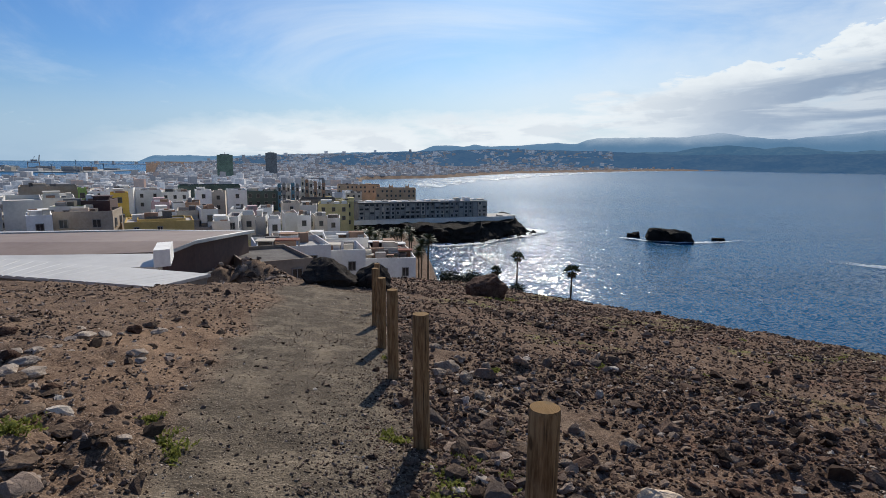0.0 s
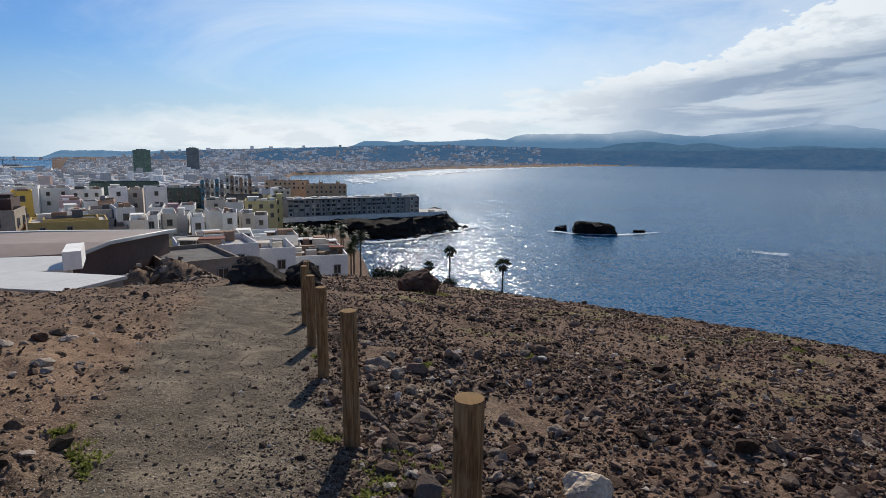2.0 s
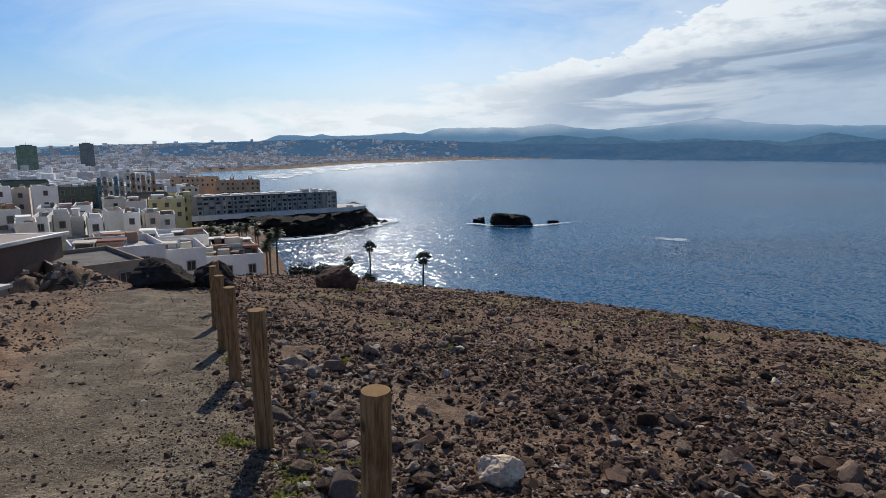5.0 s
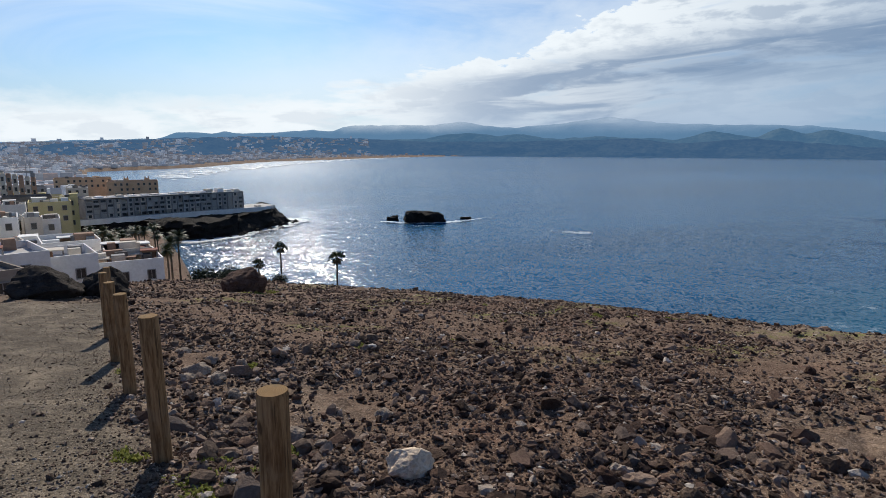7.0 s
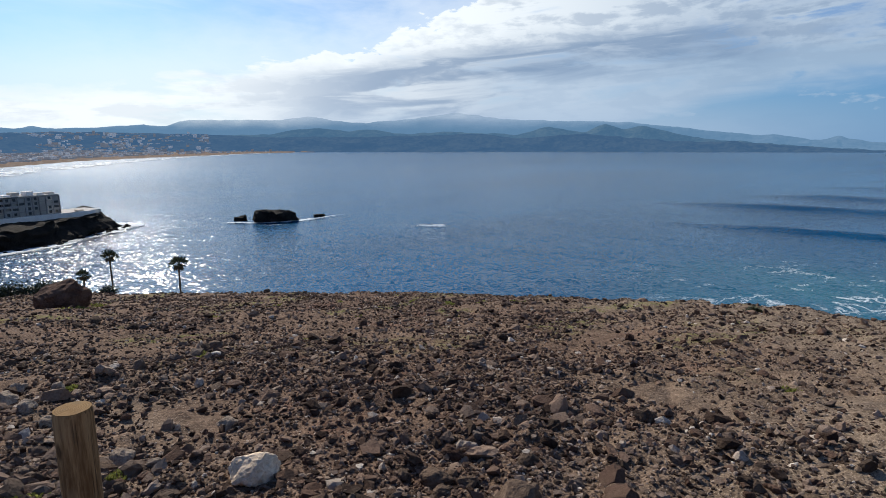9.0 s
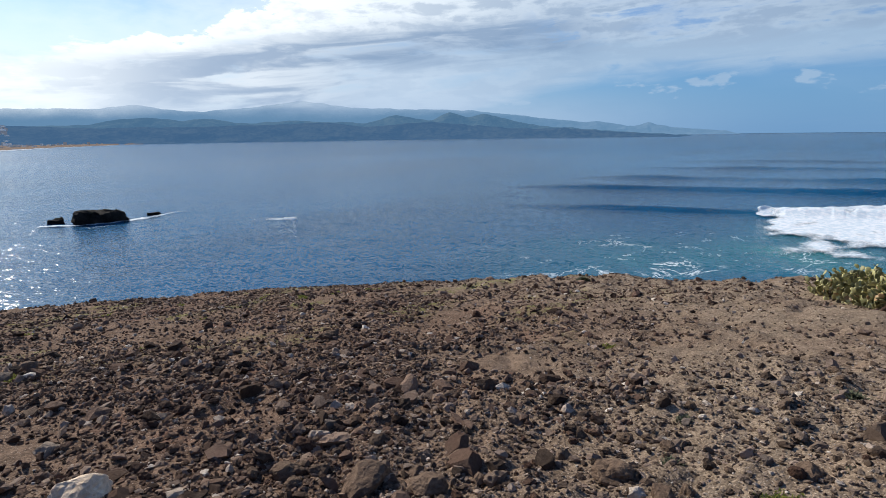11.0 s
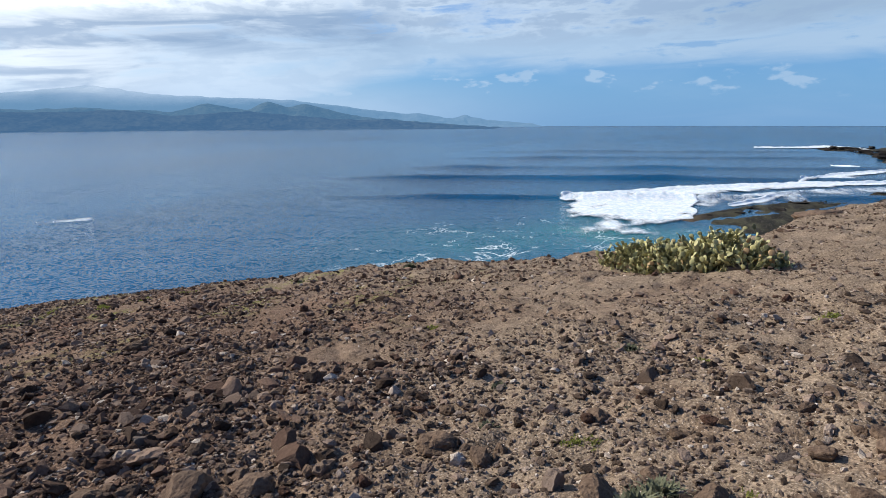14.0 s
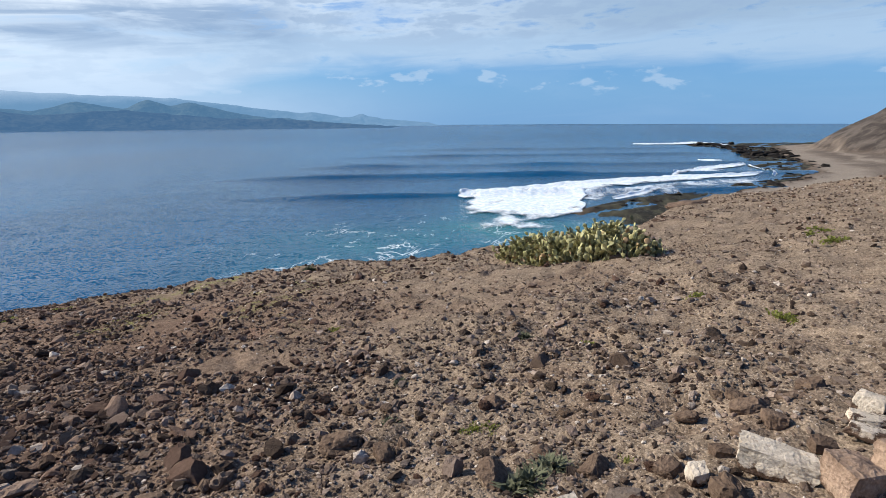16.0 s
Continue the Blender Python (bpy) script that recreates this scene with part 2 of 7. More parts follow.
    dark = n.math("MULTIPLY", n.step(lump_r, 0.74, 0.80), n.step(lump_h, 0.40, 0.65))
    c = n.mix(n.math("MULTIPLY", dark, 0.4), c, (0.036, 0.026, 0.020))
    h = n.math("ADD", n.math("MULTIPLY", mid, 0.5), n.math("ADD", n.math("MULTIPLY", small, 0.45), n.math("ADD", n.math("MULTIPLY", grit, 0.20), n.math("ADD", n.math("MULTIPLY", n.math("MULTIPLY", lump_h, lump_r), 0.30), n.math("MULTIPLY", n.math("MULTIPLY", peb_h, peb_r), 0.10)))))
    return principled(n, c, 0.95, h, 0.7, 0.042)


def sea_build(n):
    v = place(n)
    sw = n.add("ShaderNodeMapping", {"Vector": v, "Rotation": (0, 0, radians(25)), "Scale": (1.0, 0.45, 1.0)}).outputs[0]
    h = n.math("MULTIPLY", n.noise(sw, 0.06, 2.0, 0.5), 1.0)
    for scale, high, flow in ((0.27, 0.34, 0.3), (1.0, 0.10, 0.3)):
        h = n.math("ADD", h, n.math("MULTIPLY", n.noise(sw if scale < 0.5 else v, scale, 2.0, 0.5, flow), high))
    shallow = attr(n, "shallow")
    wind = n.noise(n.add("ShaderNodeMapping", {"Vector": v, "Rotation": (0, 0, radians(-18)), "Scale": (0.25, 1.0, 1.0)}).outputs[0], 0.008, 6.0, 0.6)
    deep = n.mix(n.step(wind, 0.36, 0.64), (0.001, 0.052, 0.125), (0.003, 0.084, 0.188))
    col = n.mix(shallow, deep, (0.012, 0.150, 0.165))
    # thin drifting foam lines
    net = n.noise(n.add("ShaderNodeMapping", {"Vector": v, "Scale": (0.8, 1.3, 1.0)}).outputs[0], 0.055, 6.0, 0.60, 1.2)
    lines = n.step(n.math("ABSOLUTE", n.math("SUBTRACT", net, 0.5)), 0.028, 0.004)
    patch = n.step(n.noise(v, 0.045, 4.0, 0.6), 0.50, 0.60)
    foam = n.math("MULTIPLY", n.math("MULTIPLY", lines, patch), attr(n, "lace"), clamp=True)
    foam = n.math("MULTIPLY", foam, n.step(n.noise(v, 0.9, 4.0, 0.7), 0.34, 0.56))
    col = n.mix(foam, col, (0.75, 0.80, 0.82))
    rough = n.math("ADD", n.math("MULTIPLY", foam, 0.6), n.math("ADD", n.math("MULTIPLY", attr(n, "chop"), 0.08), 0.15))
    gloss = n.math("SUBTRACT", 0.30, n.math("MULTIPLY", attr(n, "chop"), 0.16))
    # short wind waves: small facets, each with a slope of its own, on the longer waves
    normal = n.add("ShaderNodeBump", {"Height": h, "Strength": 1.0, "Distance": 1.0}).outputs[0]
    for scale, slope in ((1.6, 0.315),):
        warped = n.add("ShaderNodeVectorMath", {0: v, 1: n.add("ShaderNodeCombineXYZ", {0: n.noise(v, scale * 1.4, 2.0, 0.5), 1: n.noise(v, scale * 1.7, 2.0, 0.5)}).outputs[0]}).outputs[0]
        cell = n.add("ShaderNodeTexVoronoi", {"Vector": warped, "Scale": scale}).outputs["Color"]
        tilt = n.add("ShaderNodeVectorMath", {0: cell, 1: (0.5, 0.5, 0.5)})
        tilt.operation = "SUBTRACT"
        tilt = n.add("ShaderNodeVectorMath", {0: tilt.outputs[0], 1: (slope, slope, 0.0)})
        tilt.operation = "MULTIPLY"
        normal = n.add("ShaderNodeVectorMath", {0: normal, 1: tilt.outputs[0]}).outputs[0]
    normal = n.add("ShaderNodeVectorMath", {0: normal})
    normal.operation = "NORMALIZE"
    return principled(n, col, rough, None, **{"IOR": 1.33, "Specular IOR Level": gloss, "Normal": normal.outputs[0]})


def foam_build(n):
    v = place(n)
    run = n.add("ShaderNodeMapping", {"Vector": v, "Rotation": (0, 0, radians(-15)), "Scale": (0.35, 1.0, 1.0)}).outputs[0]
    t = n.math("ADD", n.math("MULTIPLY", n.noise(run, 0.13, 8.0, 0.68, 0.8), 0.65), n.math("MULTIPLY", n.noise(v, 0.7, 6.0, 0.7), 0.35))
    dens = attr(n, "dens")
    mask = n.step(n.math("ADD", t, n.math("SUBTRACT", dens, 1.0)), -0.10, 0.36)
    col = n.mix(n.step(n.noise(v, 0.35, 5.0, 0.65), 0.4, 0.62), (0.62, 0.72, 0.78), (0.88, 0.90, 0.91))
    white = principled(n, col, 0.7, n.noise(v, 0.8, 5.0, 0.7), 0.6, 0.5)
    clear = n.add("ShaderNodeBsdfTransparent").outputs[0]
    return n.add("ShaderNodeMixShader", {0: mask, 1: clear, 2: white}).outputs[0]


def far_build(dark, light, haze_glow, scale, fade=None):
    """Hills kilometres off, sea-air haze put in as emission; fade: heights between which they thin out as if into
    cloud.
    """
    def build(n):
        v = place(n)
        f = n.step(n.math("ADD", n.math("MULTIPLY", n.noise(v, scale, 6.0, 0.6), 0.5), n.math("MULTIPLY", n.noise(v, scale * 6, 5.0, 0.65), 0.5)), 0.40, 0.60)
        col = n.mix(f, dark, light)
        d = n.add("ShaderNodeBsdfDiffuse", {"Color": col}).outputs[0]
        e = n.add("ShaderNodeEmission", {"Color": haze_glow, "Strength": 1.0}).outputs[0]
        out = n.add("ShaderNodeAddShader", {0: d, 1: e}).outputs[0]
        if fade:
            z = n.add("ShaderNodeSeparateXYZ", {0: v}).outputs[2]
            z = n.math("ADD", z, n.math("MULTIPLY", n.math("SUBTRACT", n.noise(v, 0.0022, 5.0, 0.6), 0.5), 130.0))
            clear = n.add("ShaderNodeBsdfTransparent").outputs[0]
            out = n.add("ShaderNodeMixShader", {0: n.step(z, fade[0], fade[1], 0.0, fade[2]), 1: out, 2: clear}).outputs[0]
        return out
    return build


def wood_build(n):
    v = local(n)
    rnd = n.add("ShaderNodeObjectInfo").outputs["Random"]
    vv = n.add("ShaderNodeVectorMath", {0: v, 1: n.add("ShaderNodeCombineXYZ", {0: n.math("MULTIPLY", rnd, 9.0), 2: n.math("MULTIPLY", rnd, 5.0)}).outputs[0]}).outputs[0]
    long = n.add("ShaderNodeMapping", {"Vector": vv, "Scale": (1.0, 1.0, 0.09)}).outputs[0]
    g = n.noise(long, 34.0, 5.0, 0.65, 0.5)
    s = n.noise(long, 150.0, 3.0, 0.6)
    knot = n.step(n.noise(n.add("ShaderNodeMapping", {"Vector": vv, "Scale": (1.0, 1.0, 0.5)}).outputs[0], 11.0, 2.0, 0.5), 0.68, 0.76)
    c = n.mix(n.step(n.math("ADD", n.math("MULTIPLY", g, 0.7), n.math("MULTIPLY", s, 0.3)), 0.36, 0.64), (0.15, 0.080, 0.036), (0.40, 0.245, 0.120))
    c = n.mix(n.step(n.noise(vv, 5.0, 4.0, 0.6), 0.52, 0.68, 0.0, 0.35), c, (0.32, 0.225, 0.135))
    c = n.mix(n.math("MULTIPLY", knot, 0.8), c, (0.055, 0.03, 0.016))
    crack = n.step(n.noise(n.add("ShaderNodeMapping", {"Vector": vv, "Scale": (1.0, 1.0, 0.03)}).outputs[0], 60.0, 2.0, 0.5), 0.66, 0.70)
    c = n.mix(n.math("MULTIPLY", crack, 0.7), c, (0.05, 0.032, 0.02))
    return principled(n, c, 0.75, n.math("SUBTRACT", g, crack), 0.45, 0.006)


def end_build(n):
    v = local(n)
    wave = n.add("ShaderNodeTexWave", {"Vector": v, "Scale": 42.0, "Distortion": 3.5, "Detail": 3.0, "Detail Scale": 6.0})
    wave.wave_type, wave.rings_direction = "RINGS", "Z"
    ring = wave.outputs["Fac"]
    c = n.mix(n.math("MULTIPLY", ring, 0.7), (0.29, 0.18, 0.08), (0.19, 0.105, 0.042))
    c = n.mix(n.step(n.noise(v, 14.0, 4.0, 0.6), 0.5, 0.7, 0.0, 0.5), c, (0.16, 0.12, 0.075))
    return principled(n, c, 0.85, ring, 0.3, 0.003)


GROUND = material("rocky_ground", ground_build)
SEA = material("sea_water", sea_build)
FOAM = material("white_foam", foam_build)
# third colour: blue distance haze painted in as emission over dim hill colours
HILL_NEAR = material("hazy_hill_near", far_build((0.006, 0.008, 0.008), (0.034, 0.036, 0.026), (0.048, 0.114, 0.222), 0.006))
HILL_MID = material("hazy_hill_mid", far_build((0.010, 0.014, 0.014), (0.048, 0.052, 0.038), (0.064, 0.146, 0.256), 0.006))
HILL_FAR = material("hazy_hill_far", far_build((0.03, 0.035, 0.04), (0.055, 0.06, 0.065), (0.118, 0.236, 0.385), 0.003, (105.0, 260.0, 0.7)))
WOOD = material("weathered_timber", wood_build)
WOOD_END = material("timber_end_grain", end_build)
ROCK_DARK = mottled("dark_lava_rock", (0.016, 0.013, 0.012), (0.07, 0.055, 0.045), 3.0, 0.95, 0.7, 0.05)
ROCK_RED = mottled("brown_lava_rock", (0.052, 0.028, 0.020), (0.150, 0.088, 0.062), 3.0, 0.95, 0.7, 0.05)
ROCK_PALE = mottled("pale_rock", (0.46, 0.34, 0.235), (0.78, 0.63, 0.47), 5.0, 0.9, 0.5, 0.03)
CLIFF = mottled("black_basalt_cliff", (0.010, 0.009, 0.0085), (0.050, 0.041, 0.034), 0.18, 0.9, 0.9, 1.5)
WHITE = mottled("white_render", (0.74, 0.71, 0.66), (0.92, 0.895, 0.85), 0.35, 0.9, 0.1, 0.02, 0.16)
CREAM = mottled("cream_render", (0.52, 0.46, 0.38), (0.70, 0.63, 0.53), 0.35, 0.9, 0.1, 0.02, 0.1)
GREY = mottled("grey_render", (0.22, 0.21, 0.20), (0.36, 0.345, 0.33), 0.35, 0.9, 0.1, 0.02, 0.1)
OCHRE = mottled("ochre_render", (0.54, 0.37, 0.13), (0.68, 0.49, 0.20), 0.35, 0.9, 0.1, 0.02, 0.1)
YELLOW = mottled("yellow_render", (0.52, 0.45, 0.22), (0.66, 0.58, 0.32), 0.35, 0.9, 0.1, 0.02, 0.1)
TERRA = mottled("terracotta_render", (0.30, 0.19, 0.13), (0.42, 0.28, 0.20), 0.35, 0.9, 0.1, 0.02, 0.1)
DARKROOF = mottled("dark_flat_roof", (0.10, 0.09, 0.085), (0.20, 0.185, 0.17), 0.4, 0.95, 0.2, 0.02)
REDROOF = mottled("red_roof", (0.22, 0.10, 0.075), (0.33, 0.16, 0.12), 0.4, 0.95, 0.2, 0.02)
PALEROOF = mottled("pale_flat_roof", (0.42, 0.40, 0.38), (0.64, 0.60, 0.55), 0.4, 0.95, 0.2, 0.02)
WINDOW = mottled("window_dark", (0.015, 0.018, 0.022), (0.05, 0.055, 0.06), 0.8, 0.25, 0.02, 0.01)
SHEETBROWN = mottled("brown_sheet_roof", (0.24, 0.165, 0.125), (0.33, 0.24, 0.185), 0.12, 0.6, 0.05, 0.02, 0.03)
SHEETWHITE = mottled("white_sheet_roof", (0.52, 0.495, 0.455), (0.66, 0.63, 0.58), 0.15, 0.55, 0.05, 0.02, 0.03)
MAROON = mottled("maroon_cladding", (0.055, 0.028, 0.024), (0.10, 0.052, 0.042), 0.3, 0.7, 0.1, 0.02)
GLASSGREEN = mottled("green_glass", (0.015, 0.04, 0.035), (0.06, 0.12, 0.10), 0.06, 0.3, 0.02, 0.01)
GLASSDARK = mottled("dark_tower_glass", (0.02, 0.025, 0.03), (0.06, 0.07, 0.08), 0.06, 0.3, 0.02, 0.01)
TRUNK = mottled("palm_bark", (0.07, 0.055, 0.04), (0.17, 0.135, 0.10), 2.0, 0.95, 0.6, 0.05)
FROND = mottled("palm_leaf", (0.022, 0.035, 0.012), (0.085, 0.10, 0.035), 1.5, 0.6, 0.1, 0.01)
DRYFROND = mottled("dry_palm_leaf", (0.09, 0.065, 0.035), (0.19, 0.14, 0.08), 1.5, 0.8, 0.1, 0.01)
LEAF = mottled("dark_shrub_leaf", (0.015, 0.022, 0.010), (0.055, 0.07, 0.028), 2.5, 0.7, 0.1, 0.01)
TANROCK = mottled("tan_weathered_rock", (0.085, 0.056, 0.039), (0.24, 0.168, 0.115), 4.0, 0.95, 0.6, 0.04)


def cactus_build(n):
    v = place(n)
    own = n.math("FRACT", n.math("ADD", n.add("ShaderNodeNewGeometry").outputs["Random Per Island"], n.add("ShaderNodeObjectInfo").outputs["Random"]))
    c = n.mix(n.step(own, 0.1, 0.9), (0.10, 0.098, 0.036), (0.50, 0.455, 0.20))
    c = n.mix(n.step(n.noise(v, 60.0, 4.0, 0.6), 0.45, 0.7, 0.0, 0.5), c, (0.30, 0.27, 0.13))
    c = n.mix(n.step(own, 0.93, 0.96, 0.0, 0.7), c, (0.25, 0.10, 0.05))
    return principled(n, c, 0.6, n.noise(v, 90.0, 2.0, 0.5), 0.3, 0.004)


CACTUS = material("cactus_skin", cactus_build)


def leaf_build(dark, light):
    def build(n):
        f = n.step(n.noise(place(n), 30.0, 4.0, 0.6), 0.35, 0.65)
        c = n.mix(f, dark, light)
        a = n.add("ShaderNodeBsdfDiffuse", {"Color": c}).outputs[0]
        b = n.add("ShaderNodeBsdfTranslucent", {"Color": c}).outputs[0]
        return n.add("ShaderNodeMixShader", {0: 0.5, 1: a, 2: b}).outputs[0]
    return build


WEED = material("fresh_weed", leaf_build((0.13, 0.145, 0.03), (0.32, 0.325, 0.10)))
CONCRETE = mottled("pale_concrete", (0.45, 0.42, 0.38), (0.66, 0.63, 0.58), 0.5, 0.9, 0.1, 0.02)
STEEL = mottled("grey_steel", (0.20, 0.21, 0.22), (0.35, 0.36, 0.37), 0.5, 0.5, 0.02, 0.01)

# ---------------------------------------------------------------- shapes
def vnoise(x, y, seed=0):
    """Smooth value noise on a unit lattice, -1 to 1."""
    x, y = np.asarray(x, float), np.asarray(y, float)
    xi, yi = np.floor(x).astype(np.int64), np.floor(y).astype(np.int64)
    fx, fy = x - xi, y - yi
    fx, fy = fx * fx * (3 - 2 * fx), fy * fy * (3 - 2 * fy)

    def lat(i, j):
        h = (i * 374761393 + j * 668265263 + seed * 1274126177) & 0xFFFFFFFF
        h = ((h ^ (h >> 13)) * 1274126177) & 0xFFFFFFFF
        return ((h ^ (h >> 16)) & 0xFFFF) / 32767.5 - 1
    a, b, c, d = lat(xi, yi), lat(xi + 1, yi), lat(xi, yi + 1), lat(xi + 1, yi + 1)
    return (a + (b - a) * fx) * (1 - fy) + (c + (d - c) * fx) * fy


def fbm(x, y, octaves=4, seed=0, gain=0.5):
    s, k = 0.0, 1.0
    for o in range(octaves):
        s = s + k * vnoise(x * 2 ** o + 17.3 * o, y * 2 ** o - 9.1 * o, seed + o)
        k *= gain
    return s


def smooth(v, lo, hi):
    t = np.clip((v - lo) / (hi - lo), 0, 1)
    return t * t * (3 - 2 * t)


def soup(name, verts, faces, mat, attrs=None, shade=True):
    """A mesh from arrays: faces an (n, 3) or (n, 4) array."""
    me = bpy.data.meshes.new(name)
    verts, faces = np.asarray(verts, np.float32), np.asarray(faces, np.int32)
    k = faces.shape[1]
    me.vertices.add(len(verts))
    me.vertices.foreach_set("co", verts.ravel())
    me.loops.add(faces.size)
    me.loops.foreach_set("vertex_index", faces.ravel())
    me.polygons.add(len(faces))
    me.polygons.foreach_set("loop_start", np.arange(0, faces.size, k, dtype=np.int32))
    me.polygons.foreach_set("use_smooth", np.full(len(faces), shade))
    for key, v in (attrs or {}).items():
        me.attributes.new(key, "FLOAT", "POINT").data.foreach_set("value", np.asarray(v, np.float32))
    me.update(calc_edges=True)
    me.validate()
    for m in (mat if isinstance(mat, (list, tuple)) else [mat]):
        me.materials.append(m)
    return me


def grid_faces(nu, nv, wrap=False):
    i = np.arange(nu if wrap else nu - 1)[:, None]
    j = np.arange(nv - 1)[None, :]
    i2 = (i + 1) % nu
    return np.stack([i * nv + j, i2 * nv + j, i2 * nv + j + 1, i * nv + j + 1], -1).reshape(-1, 4)


def part(name, mesh, parent, label="", m=None):
    """A mesh as one object under a thing or a part."""
    ob = new(name, mesh)
    ob.parent = parent
    if m is not None:
        ob.matrix_basis = m
    return tagged(ob, label) if label else ob


def thing(name, label, category, group="", kind="", m=None, mesh=None):
    ob = new(name, mesh)
    if m is not None:
        ob.matrix_basis = m
    return tagged(ob, label, category, group, kind)


def from_bm(name, bm, mat, shade=False):
    me = bpy.data.meshes.new(name)
    bmesh.ops.recalc_face_normals(bm, faces=bm.faces)
    bm.to_mesh(me)
    bm.free()
    if shade:
        me.polygons.foreach_set("use_smooth", [True] * len(me.polygons))
    for one in (mat if isinstance(mat, (list, tuple)) else [mat]):
        me.materials.append(one)
    return me


def box_bm(bm, x0, x1, y0, y1, z0, z1, index=0):
    v = [bm.verts.new(p) for p in ((x0, y0, z0), (x1, y0, z0), (x1, y1, z0), (x0, y1, z0), (x0, y0, z1), (x1, y0, z1), (x1, y1, z1), (x0, y1, z1))]
    for q in ((0, 3, 2, 1), (4, 5, 6, 7), (0, 1, 5, 4), (1, 2, 6, 5), (2, 3, 7, 6), (3, 0, 4, 7)):
        bm.faces.new([v[i] for i in q]).material_index = index


def boxes(name, spans, mat):
    bm = bmesh.new()
    for s in spans:
        box_bm(bm, *s)
    return from_bm(name, bm, mat)


def polar(az, r):
    a = radians(az)
    return math.sin(a) * r, math.cos(a) * r


# ---------------------------------------------------------------- the land
EDGE_AZ = np.array([-180, -60, -40, -30, -22, -14, -6, 0, 4, 12, 24, 37, 44, 58, 68, 76, 86, 93, 101, 103.5, 106, 110, 118, 140, 180])
EDGE_R = np.array([60, 30, 18.5, 14.8, 16.5, 20.5, 23.5, 25.0, 24.2, 22.8, 20.4, 19.6, 17.4, 15.4, 14.2, 12.9, 12.4, 12.6, 13.2, 18.0, 24, 22, 22.5, 60, 60])
LOWER_AZ = np.array([-180, -60, -14, -4, 15, 21, 88, 96, 140, 180])
LOWER_Z = np.array([-30, -33, -31, -29, -29.5, -49, -49, -44.0, -36, -30])


def path_centre(y):
    return -0.36 - 0.205 * y


def shore_y(x):
    return np.interp(x, [150, 230, 280, 308, 348, 372, 410, 456, 508, 588, 703, 872, 943, 985, 1050, 1100, 1160, 1600, 5000],
                     [-66, -50, -14, -30, -60, -92, -120, -166, -184, -190, -220, -258, -252, -226, -240, -262, -470, -1600, -6000])


def plain_y(x):
    return np.interp(x, [150, 230, 258, 270, 336, 381, 458, 594, 735, 969, 1150, 5000], [-80, -62, -48, -62, -90, -130, -189, -246, -273, -348, -520, -6200])


